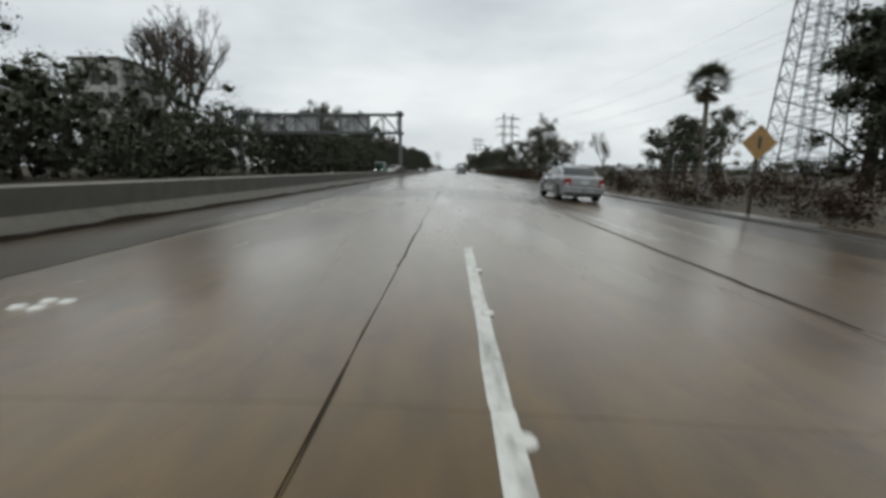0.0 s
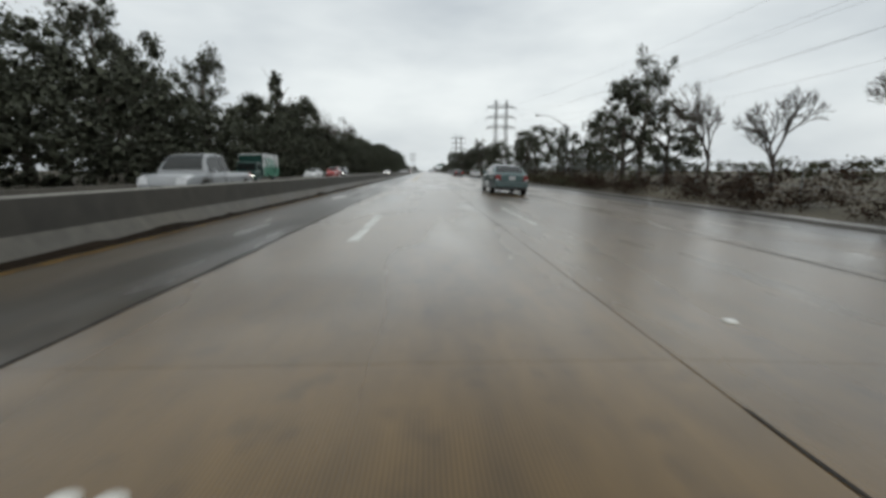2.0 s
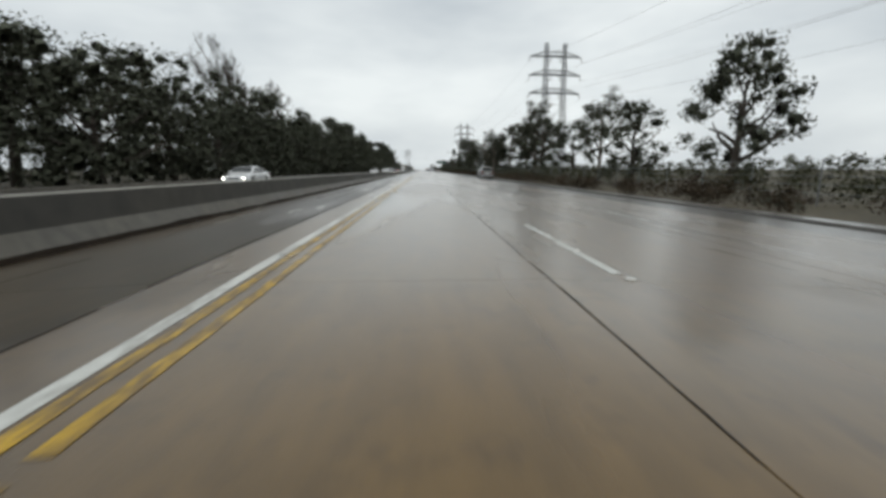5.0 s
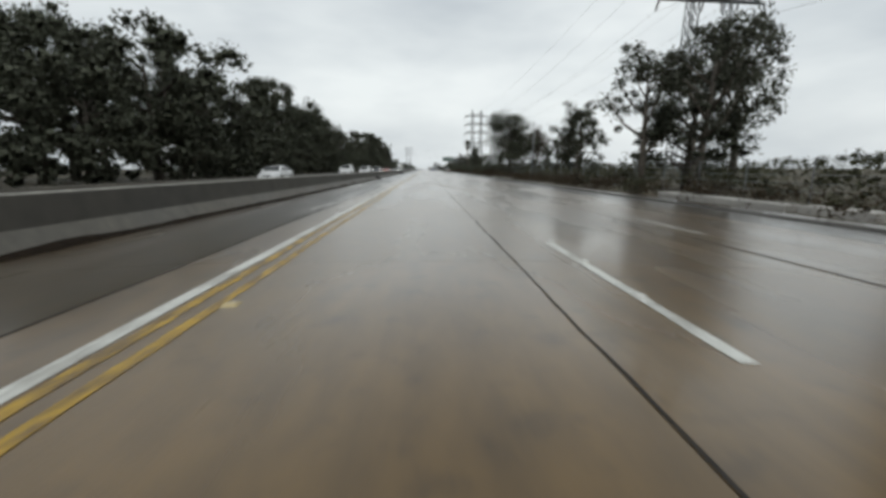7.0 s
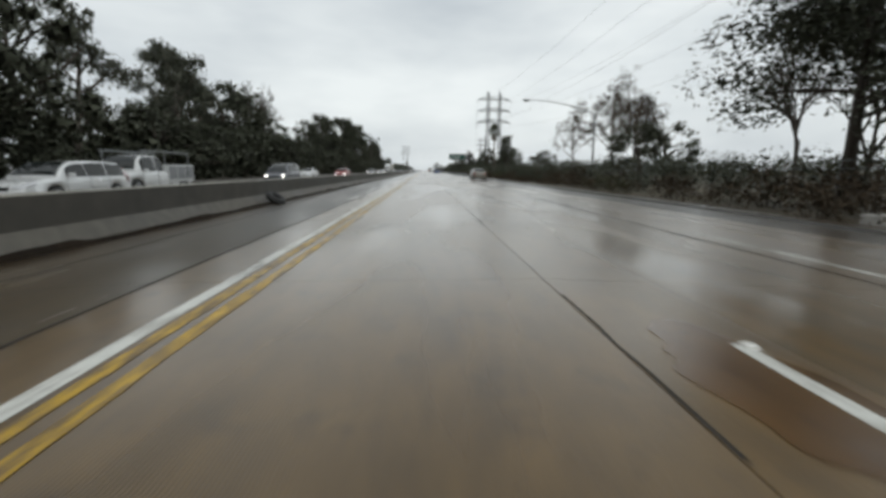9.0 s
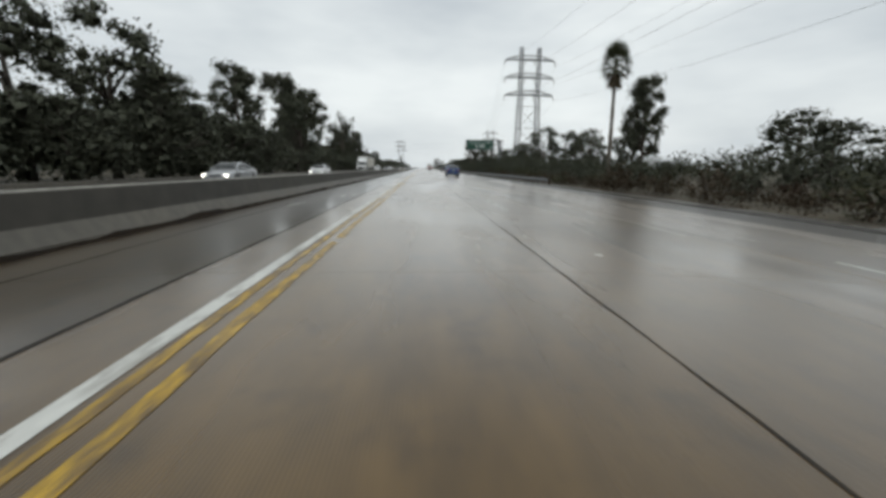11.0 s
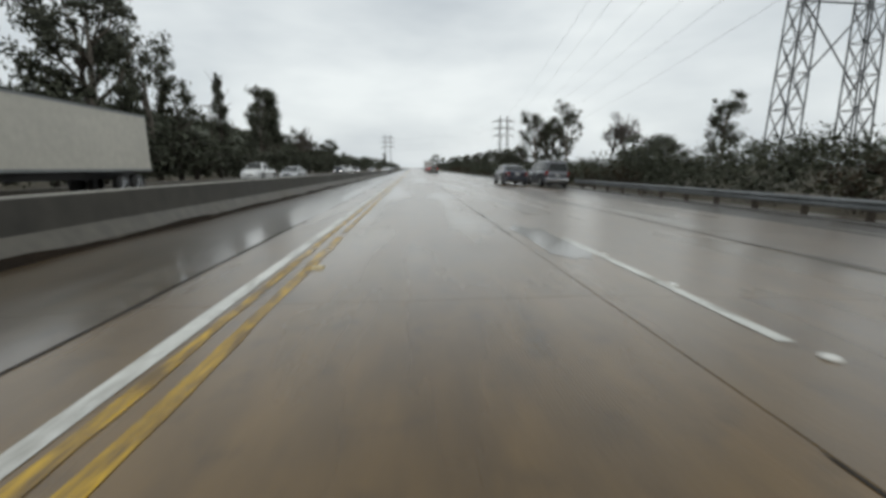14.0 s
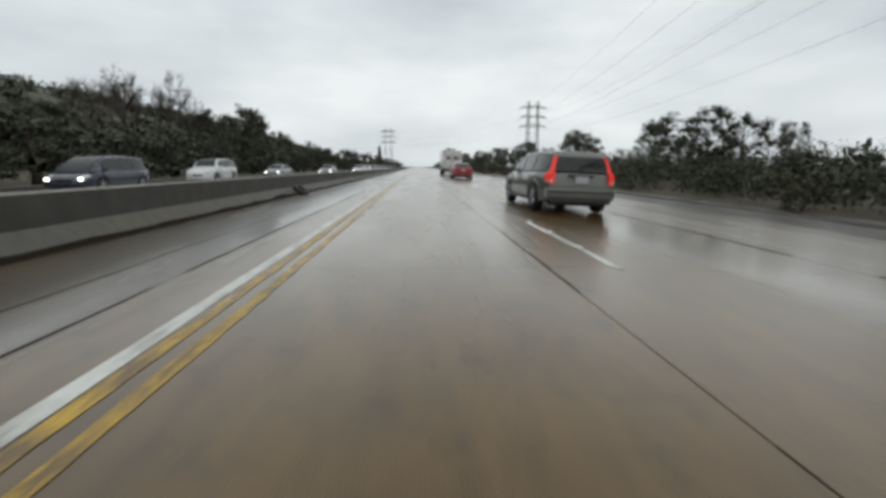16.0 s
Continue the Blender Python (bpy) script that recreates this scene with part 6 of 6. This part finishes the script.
        if lights == "head":
            bm = bmesh.new()
            block(bm, s * W * 0.37 - 0.10, s * W * 0.37 + 0.10, L / 2 - 0.06, L / 2 - 0.025, zf - 0.155, zf - 0.045, 0.02)
            part("bulb", bm, LAMP_ON, lens, "lit bulb")
        bm = bmesh.new()
        block(bm, s * (W / 2 + 0.03) - 0.09, s * (W / 2 + 0.03) + 0.09, p[3] - 0.12, p[3] - 0.01, belt + 0.0, belt + 0.13, 0.03)
        part("mirror", bm, colour, t)
        for y in (p[2] + 0.12, p[1] + 0.10):
            bm = bmesh.new()
            block(bm, s * (half(y) * 0.985) - 0.02, s * (half(y) * 0.985) + 0.02, y, y + 0.18, belt - 0.17, belt - 0.135, 0.008)
            part("door_handle", bm, colour, t)
        bm = bmesh.new()
        block(bm, s * half(0) * 0.995 - 0.012, s * half(0) * 0.995 + 0.012, axles[0] + r + 0.10, axles[1] - r - 0.10, 0.27, 0.34, 0.008)
        part("sill", bm, BLACK_TRIM, t)
        for y in (p[1] - 0.0, p[2] - 0.0, p[3] + 0.12):
            bm = bmesh.new()
            block(bm, s * half(y) * 0.998 - 0.004, s * half(y) * 0.998 + 0.003, y - 0.006, y + 0.006, 0.36, belt - 0.05)
            part("door_gap", bm, BLACK_TRIM, t)
    bm = bmesh.new()
    block(bm, -W * 0.44, W * 0.44, -L / 2 - 0.045, -L / 2 + 0.2, 0.36, 0.60, 0.05)
    part("rear_bumper", bm, colour if kind in ("sedan", "compact", "wagon", "minivan") else CHROME, t)
    bm = bmesh.new()
    block(bm, -W * 0.43, W * 0.43, -L / 2 - 0.052, -L / 2 + 0.1, 0.505, 0.54, 0.006)
    part("bumper_strip", bm, BLACK_TRIM, t)
    bm = bmesh.new()
    block(bm, -W * 0.40, W * 0.40, -L / 2 - 0.03, -L / 2 + 0.2, 0.26, 0.37, 0.03)
    part("bumper_skirt", bm, BLACK_TRIM, t)
    bm = bmesh.new()
    block(bm, -W * 0.43, W * 0.43, L / 2 - 0.2, L / 2 + 0.03, 0.28, 0.52, 0.06)
    part("front_bumper", bm, colour, t)
    bm = bmesh.new()
    block(bm, -0.36, 0.36, L / 2 - 0.1, L / 2 + 0.012, 0.54, 0.66, 0.02)
    part("grille", bm, BLACK_TRIM, t)
    zp = 0.78 if not tall else 0.80
    if not tall:
        bm = bmesh.new()
        wl = half(-L / 2 + 0.1) - 0.21
        block(bm, -wl, wl, -L / 2 - 0.018, -L / 2 + 0.1, 0.63, zr - 0.03, 0.02)
        part("boot_lid", bm, colour, t)
        bm = bmesh.new()
        block(bm, -wl - 0.012, wl + 0.012, -L / 2 - 0.004, -L / 2 + 0.1, 0.612, zr - 0.012, 0.004)
        part("lid_gap", bm, BLACK_TRIM, t)
    bm = bmesh.new()
    block(bm, -0.155, 0.155, -L / 2 - 0.03, -L / 2 + 0.03, zp - 0.08, zp + 0.08, 0.008)
    part("number_plate", bm, PLATE, t)
    bm = bmesh.new()
    block(bm, -0.30, 0.30, -L / 2 - 0.035, -L / 2 + 0.05, zp + 0.09, zp + 0.125, 0.01)
    part("trim_bar", bm, colour, t)
    if rack:
        for s in (-1, 1):
            part("roof_rail", tube(bmesh.new(), [(s * W * 0.33, r0 + 0.15, H - 0.06), (s * W * 0.335, r0 + 0.3, H + 0.06), (s * W * 0.335, r1 - 0.2, H + 0.06), (s * W * 0.33, r1 - 0.05, H - 0.05)], [0.018] * 4, 6), BLACK_TRIM, t)
    return t


TEAL, SILVER, BLACK, WHITE = paint("teal_paint", (0.068, 0.115, 0.118)), paint("silver_paint", (0.27, 0.28, 0.29)), paint("black_paint", (0.018, 0.018, 0.02)), paint("white_paint", (0.66, 0.67, 0.67))
BLUE, BEIGE, GREY, OLIVE = paint("blue_paint", (0.004, 0.058, 0.21)), paint("beige_paint", (0.30, 0.28, 0.24)), paint("slate_paint", (0.085, 0.09, 0.105)), paint("grey_green_paint", (0.105, 0.108, 0.094))
RED, NAVY = paint("red_paint", (0.33, 0.022, 0.018)), paint("navy_paint", (0.03, 0.035, 0.055))
OPP1, OPP2 = -10.4, -13.9
outside = lambda x, y: on_road(x, y, 0.004)
AHEAD, ONCOMING = "traffic ahead", "oncoming traffic"

car("sedan", TEAL, "teal four-door sedan on the wet road", outside(2.62, 89.15), AHEAD, spokes=5)
car("sedan", SILVER, "pale silver sedan beside the teal one's lane", outside(5.8, 19.4), AHEAD, spokes=7)
car("sedan", BLACK, "glossy black sedan with lit tail lamps", outside(5.2, 156.6), AHEAD, "tail")
car("sedan", WHITE, "white sedan near the pavement edge", outside(8.5, 153.6), AHEAD, spokes=5)
car("suv", paint("pewter_paint", (0.15, 0.145, 0.14)), "large pewter-grey four-wheel drive with a roof rack", outside(8.25, 238.4), AHEAD, spokes=5, rack=True)
car("sedan", BEIGE, "dull beige sedan throwing spray", outside(5.8, 381.0), AHEAD)
car("compact", BLUE, "bright blue compact sedan in the next lane", outside(2.72, 459.0), AHEAD, spokes=10)
car("sedan", NAVY, "dark navy sedan in the third lane", outside(5.85, 543.8), AHEAD)
car("canopy_pickup", GREY, "slate-grey pickup with a canopy over its bed", outside(8.2, 542.4), AHEAD, spokes=6, category="pickup truck")
car("wagon", OLIVE, "grey-green estate car with tall red tail lamps", outside(2.42, 594.8), AHEAD, "tail", spokes=5)
car("sedan", RED, "small red sedan far ahead", outside(2.6, 622.0), AHEAD)

back = lambda x, y: pose(x, y, OPP_Z, 0, 0, 180)
car("pickup", SILVER, "pale pickup in the oncoming lanes", back(OPP1, 84.4), ONCOMING, category="pickup truck")
car("sedan", WHITE, "white sedan in the oncoming lanes", back(-17.2, 127.9), ONCOMING)
car("suv", RED, "red four-wheel drive in the oncoming lanes", back(-17.2, 141.3), ONCOMING)
car("suv", NAVY, "dark four-wheel drive with its head lamps lit", back(-17.2, 147.6), ONCOMING, "head")
car("compact", WHITE, "white hatchback in the oncoming lanes", back(OPP2, 286.2), ONCOMING)
car("suv", WHITE, "white four-wheel drive in the oncoming lanes", back(OPP2, 320.1), ONCOMING)
car("wagon", WHITE, "white estate car in the oncoming lanes", back(OPP2, 340.8), ONCOMING)
car("minivan", GREY, "grey van in the oncoming lanes", back(OPP2, 364.9), ONCOMING, "head")
car("sedan", WHITE, "white saloon in the oncoming lanes", back(-17.2, 386.1), ONCOMING)
car("sedan", RED, "red saloon with its head lamps lit", back(OPP2, 393.6), ONCOMING, "head")
car("pickup", WHITE, "white pickup in the oncoming lanes", back(-17.2, 557.0), ONCOMING, category="pickup truck")
car("sedan", SILVER, "silver saloon behind the white pickup", back(OPP2, 557.5), ONCOMING)
car("minivan", NAVY, "dark blue van with its head lamps lit", back(-17.2, 605.5), ONCOMING, "head")
car("suv", WHITE, "white four-wheel drive behind the dark van", back(-17.2, 617.4), ONCOMING)
car("sedan", SILVER, "silver saloon with its head lamps lit", back(-17.2, 633.3), ONCOMING, "head")
for y, c in ((205.0, WHITE), (430.0, SILVER), (455.0, WHITE), (645.0, SILVER), (652.0, WHITE), (660.0, WHITE), (668.0, GREY), (677.0, SILVER), (690.0, SILVER), (722.0, GREY)):
    car("sedan", c, "oncoming saloon with its head lamps lit", back(OPP1 if y > 650 else OPP2, y), ONCOMING, "head")


def truck_wheels(t, ys, x, r):
    for y in ys:
        for s in (-1, 1):
            wheel(t, s * x, y, r, 0.3, 8, s)


def semi_truck(m):
    """A white tractor with a high sleeper roof pulling a long plain box trailer; it faces +y."""
    t = thing("semi_truck", m, "white articulated lorry with a long plain box trailer", "truck", ONCOMING)
    side = [(9.9, 0.45), (9.95, 1.15), (9.75, 1.45), (8.35, 1.75), (7.75, 2.55), (7.35, 2.78), (6.6, 3.45), (5.6, 3.78), (5.2, 3.8), (5.2, 0.6)]
    bm = bmesh.new()
    cols = [[bm.verts.new((x, y, z)) for y, z in side] for x in (-1.15, -1.0, 1.0, 1.15)]
    for x_i, k in ((0, 0.985), (3, 0.985)):
        for v in cols[x_i]:
            v.co.y, v.co.z = 7.2 + (v.co.y - 7.2) * k, 1.9 + (v.co.z - 1.9) * k
    for a, b in zip(cols, cols[1:]):
        for i in range(len(side)):
            j = (i + 1) % len(side)
            bm.faces.new((a[i], b[i], b[j], a[j]))
    bm.faces.new(cols[0])
    bm.faces.new(cols[-1][::-1])
    part("cab", bm, WHITE, t)
    bm = bmesh.new()
    vs = [bm.verts.new(p) for p in ((-0.95, 8.36, 1.86), (0.95, 8.36, 1.86), (0.9, 7.80, 2.58), (-0.9, 7.80, 2.58), (-0.95, 8.2, 1.86), (0.95, 8.2, 1.86), (0.9, 7.66, 2.58), (-0.9, 7.66, 2.58))]
    for f in ((0, 1, 2, 3), (4, 7, 6, 5), (0, 4, 5, 1), (1, 5, 6, 2), (2, 6, 7, 3), (3, 7, 4, 0)):
        bm.faces.new([vs[i] for i in f])
    part("windscreen", bm, GLASS, t)
    for s in (-1, 1):
        bm = bmesh.new()
        block(bm, s * 1.155 - 0.01, s * 1.155 + 0.01, 6.95, 7.75, 1.85, 2.5, 0.006)
        part("side_window", bm, GLASS, t)
        bm = bmesh.new()
        block(bm, s * 1.155 - 0.01, s * 1.155 + 0.01, 5.55, 5.95, 2.75, 3.1, 0.006)
        part("sleeper_window", bm, GLASS, t)
        bm = bmesh.new()
        block(bm, s * 1.35 - 0.07, s * 1.35 + 0.07, 7.8, 7.95, 1.7, 2.4, 0.03)
        part("mirror", bm, BLACK_TRIM, t)
        bm = bmesh.new()
        block(bm, s * 0.85 - 0.18, s * 0.85 + 0.18, 9.72, 9.93, 0.85, 1.1, 0.04)
        part("head_lamp", bm, LAMP_ON, t)
        bm = bmesh.new()
        block(bm, s * 1.12 - 0.06, s * 1.12 + 0.06, 5.3, 7.9, 0.45, 0.95, 0.03)
        part("side_skirt", bm, WHITE, t)
    bm = bmesh.new()
    block(bm, -0.75, 0.75, 9.85, 9.99, 0.65, 1.2, 0.03)
    part("grille", bm, BLACK_TRIM, t)
    bm = bmesh.new()
    block(bm, -1.28, 1.28, -11.3, 4.6, 1.12, 4.08, 0.03)
    box = part("trailer", bm, TRAILER, t)
    bm = bmesh.new()
    for z0, z1 in ((1.12, 1.24), (3.98, 4.08)):
        for s in (-1, 1):
            block(bm, s * 1.29 - 0.012, s * 1.29 + 0.012, -11.3, 4.6, z0, z1)
    part("edge_rail", bm, GALVANISED, box)
    for s in (-1, 1):
        bm = bmesh.new()
        block(bm, s * 1.285 - 0.006, s * 1.285 + 0.006, 0.2, 2.7, 3.05, 3.55)
        part("mark", bm, FADED_YELLOW, box, "faded yellow mark")
    bm = bmesh.new()
    block(bm, -0.5, 0.5, -11.0, 9.6, 0.75, 1.1, 0.02)
    part("frame", bm, BLACK_TRIM, t)
    truck_wheels(t, (-10.2, -9.0, 4.2, 5.4, 8.9), 1.05, 0.5)
    return t


semi_truck(pose(-17.3, 525.4, OPP_Z, 0, 0, 180))


def box_truck(m):
    """A small box lorry with a green and white body, facing +y."""
    t = thing("box_truck", m, "green and white box lorry in the oncoming lanes", "truck", ONCOMING)
    green, dark_green = paint("green_paint", (0.02, 0.20, 0.12)), paint("dark_green_paint", (0.015, 0.06, 0.05))
    bm = bmesh.new()
    block(bm, -1.2, 1.2, -3.4, 1.5, 0.75, 3.1, 0.04)
    box = part("box_body", bm, WHITE, t)
    for s in (-1, 1):
        bm = bmesh.new()
        block(bm, s * 1.203 - 0.005, s * 1.203 + 0.005, -3.38, 1.48, 0.77, 1.75)
        part("side_panel", bm, green, box, "green side panel")
        for k in range(4):
            bm = bmesh.new()
            block(bm, s * 1.203 - 0.005, s * 1.203 + 0.005, -3.0 + 0.5 * k, 0.6 + 0.25 * k, 1.8 + 0.24 * k, 1.95 + 0.24 * k)
            part("painted_stripe", bm, green, box, "green stripe")
    bm = bmesh.new()
    block(bm, -1.15, 1.15, 1.498, 1.508, 0.8, 3.0)
    part("front_panel", bm, dark_green, box, "dark green front panel")
    bm = bmesh.new()
    block(bm, -1.05, 1.05, 1.6, 3.6, 0.5, 1.3, 0.08)
    block(bm, -1.0, 1.0, 1.6, 2.8, 1.28, 2.25, 0.1)
    part("cab", bm, dark_green, t)
    bm = bmesh.new()
    block(bm, -0.88, 0.88, 2.74, 2.83, 1.4, 2.1, 0.02)
    part("windscreen", bm, GLASS, t)
    for s in (-1, 1):
        bm = bmesh.new()
        block(bm, s * 1.0 - 0.012, s * 1.0 + 0.012, 1.85, 2.65, 1.42, 2.05, 0.006)
        part("side_window", bm, GLASS, t)
        bm = bmesh.new()
        block(bm, s * 0.75 - 0.12, s * 0.75 + 0.12, 3.5, 3.63, 0.82, 0.92, 0.03)
        part("head_lamp", bm, LAMP_ON, t)
    truck_wheels(t, (-2.2, 2.9), 0.95, 0.42)
    return t


box_truck(pose(-17.2, 107.6, OPP_Z, 0, 0, 180) @ Matrix.Diagonal((0.9, 0.8, 0.86, 1)))


def delivery_truck(m):
    """A white box lorry seen from behind; it faces +y."""
    t = thing("delivery_truck", m, "white box lorry with a brown emblem on its doors", "truck", AHEAD)
    bm = bmesh.new()
    block(bm, -1.22, 1.22, -3.6, 2.2, 0.85, 3.15, 0.04)
    box = part("box_body", bm, WHITE, t)
    for s in (-1, 1):
        bm = bmesh.new()
        block(bm, s * 0.6 - 0.56, s * 0.6 + 0.56, -3.63, -3.59, 0.95, 3.02, 0.01)
        door = part("rear_door", bm, WHITE, box)
        bm = bmesh.new()
        block(bm, s * 0.14 - 0.02, s * 0.14 + 0.02, -3.67, -3.63, 1.0, 2.95)
        part("lock_bar", bm, CHROME, door)
        bm = bmesh.new()
        block(bm, s * 0.5 - 0.3, s * 0.5 + 0.3, -3.636, -3.631, 2.0, 2.4)
        part("emblem", bm, EMBLEM, door, "plain brown emblem")
        bm = bmesh.new()
        block(bm, s * 1.0 - 0.1, s * 1.0 + 0.1, -3.64, -3.58, 0.72, 0.84, 0.01)
        part("tail_lamp", bm, RED_LENS, t, "red tail lamp")
    bm = bmesh.new()
    block(bm, -1.1, 1.1, -3.7, -3.5, 0.42, 0.62, 0.02)
    part("bumper", bm, BLACK_TRIM, t)
    bm = bmesh.new()
    block(bm, -0.5, 0.5, -3.4, 3.8, 0.5, 0.85, 0.02)
    part("chassis", bm, BLACK_TRIM, t)
    bm = bmesh.new()
    block(bm, -1.05, 1.05, 2.35, 4.3, 0.5, 2.3, 0.12)
    part("cab", bm, WHITE, t)
    truck_wheels(t, (-2.2, 3.3), 0.95, 0.42)
    return t


delivery_truck(outside(3.0, 641.0))


def utility_truck(m):
    """A white crew-cab work truck with side lockers and a ladder rack, facing +y."""
    t = car("pickup", WHITE, "white work truck with lockers and a ladder rack", m, ONCOMING, "head", category="work truck")
    bm = bmesh.new()
    block(bm, -1.02, 1.02, -2.75, -0.55, 0.62, 1.42, 0.03)
    lockers = part("locker_box", bm, WHITE, t)
    for s in (-1, 1):
        for k in range(3):
            bm = bmesh.new()
            block(bm, s * 1.024 - 0.006, s * 1.024 + 0.006, -2.65 + 0.72 * k, -2.0 + 0.72 * k, 0.75, 1.36, 0.004)
            part("locker_door", bm, SILVER, lockers)
        bm = bmesh.new()
        rod(bm, (s * 0.85, -2.7, 2.0), (s * 0.85, 1.1, 2.0), 0.035, sides=6)
        for y in (-2.6, -0.6, 1.0):
            rod(bm, (s * 0.85, y, 1.3), (s * 0.85, y, 2.0), 0.03, sides=6)
        part("rack", bm, GALVANISED, t)
    return t


utility_truck(pose(-14.2, 345.5, OPP_Z, 0, 0, 180))

# worn tyres lying against the barrier
bm = bmesh.new()
n, m_ = 22, 10
rings = [[bm.verts.new(((0.24 + 0.10 * math.cos(2 * math.pi * j / m_)) * math.cos(2 * math.pi * k / n), (0.24 + 0.10 * math.cos(2 * math.pi * j / m_)) * math.sin(2 * math.pi * k / n), 0.11 * math.sin(2 * math.pi * j / m_))) for j in range(m_)] for k in range(n)]
for k in range(n):
    for j in range(m_):
        bm.faces.new((rings[k][j], rings[(k + 1) % n][j], rings[(k + 1) % n][(j + 1) % m_], rings[k][(j + 1) % m_]))
old_tyre = tagged(part("old_tyre", bm, TYRE, smooth=True), "black worn tyre leaning on the barrier's foot", "tyre", "lost tyres")
old_tyre.matrix_basis = pose(KERB + 0.30, 295.3, GUTTER + 0.20, 0, 32, 10)
for y in (339.6, 600.6):
    copy_thing(old_tyre, pose(KERB + 0.30, y, GUTTER + 0.21, 0, 34, -12))

# a pale scrap of rubbish in the gutter
bm = bmesh.new()
grid = [[bm.verts.new((0.11 * i, 0.10 * j, 0.02 + 0.05 * abs(noise.noise((i * 0.9, j * 0.9, 3))) )) for i in range(5)] for j in range(4)]
for a, b in zip(grid, grid[1:]):
    for i in range(4):
        bm.faces.new((a[i], a[i + 1], b[i + 1], b[i]))
bmesh.ops.solidify(bm, geom=bm.faces[:], thickness=0.01)
litter = tagged(part("litter", bm, CERAMIC), "crumpled white rubbish lying in the gutter", "litter")
litter.matrix_basis = on_road(KERB + 0.25, 534.2, 0.0, 30)

for x, y, turn, grow in ((0.95, 567.36, 70, 0.42), (KERB + 0.3, 26.5, 10, 0.6)):
    copy_thing(litter, on_road(x, y, 0.006, turn) @ Matrix.Diagonal((grow, grow, 0.7 * grow, 1)))


# ---- concrete slabs of the road ----
def slab_mesh(name, w, length, gap_x, gap_y, mat):
    """One slab with a chamfered rim, 20 triangles."""
    e = 0.004
    x0, x1, y0, y1 = gap_x, w - gap_x, gap_y, length - gap_y
    verts = [(x0, y0, -0.09), (x1, y0, -0.09), (x1, y1, -0.09), (x0, y1, -0.09), (x0, y0, -e), (x1, y0, -e), (x1, y1, -e), (x0, y1, -e),
             (x0 + e, y0 + e * 0.4, 0), (x1 - e, y0 + e * 0.4, 0), (x1 - e, y1 - e * 0.4, 0), (x0 + e, y1 - e * 0.4, 0)]
    faces = [(0, 1, 5, 4), (1, 2, 6, 5), (2, 3, 7, 6), (3, 0, 4, 7), (4, 5, 9, 8), (5, 6, 10, 9), (6, 7, 11, 10), (7, 4, 8, 11), (8, 9, 10, 11)]
    me = bpy.data.meshes.new(name)
    me.from_pydata(verts, [], faces)
    me.materials.append(mat)
    return me


LENGTHS = (3.7, 4.3, 5.8, 5.2)
def lay(x, w, y0, y1, mat, name="slab", singles=True):
    """A lane of slabs; past the singles the lane is one joined piece."""
    meshes = [slab_mesh(name, w, l, 0.0035, 0.0012, mat) for l in LENGTHS]
    y, k, v, f = y0, 0, [], []
    while y < y1:
        if singles:
            ob = new(name, meshes[k % 4])
            ob.parent, ob.matrix_basis = road, on_road(x, y)
        else:
            base = len(v)
            v += [(p.co.x + x, p.co.y + y, p.co.z + fall(p.co.x + x)) for p in meshes[k % 4].vertices]
            f += [tuple(i + base for i in q.vertices) for q in meshes[k % 4].polygons]
        y += LENGTHS[k % 4]
        k += 1
    if v:
        ob = mesh_from("slabs", v, f, mat, road)
        tagged(ob, kind="stuff")
    return y


for x, w, mat in ((-LANE, LANE, CONCRETE), (0.0001, LANE, CONCRETE)):
    far = lay(x, w, Y0, 600, mat)
    lay(x, w, far, Y1, mat, singles=False)
lay(KERB - 0.05, -LANE - KERB + 0.05, Y0, Y1, SHOULDER, singles=False)
outer = EDGE - LANE
for k, width in ((0, 3.6), (3.6, outer - 3.6)):
    meshes = [slab_mesh("slab", width, l, 0.006, 0.002, CONCRETE if k == 0 else SHOULDER) for l in LENGTHS]
    v, f, y, n = [], [], Y0, 1 if k else 0
    while y < Y1:
        base, me = len(v), meshes[n % 4]
        v += [(p.co.x + LANE + k, p.co.y + y, p.co.z + fall(p.co.x + LANE + k)) for p in me.vertices]
        f += [tuple(i + base for i in q.vertices) for q in me.polygons]
        y += LENGTHS[n % 4]
        n += 1
    tagged(mesh_from("slabs", v, f, CONCRETE if k == 0 else SHOULDER, road), kind="stuff")
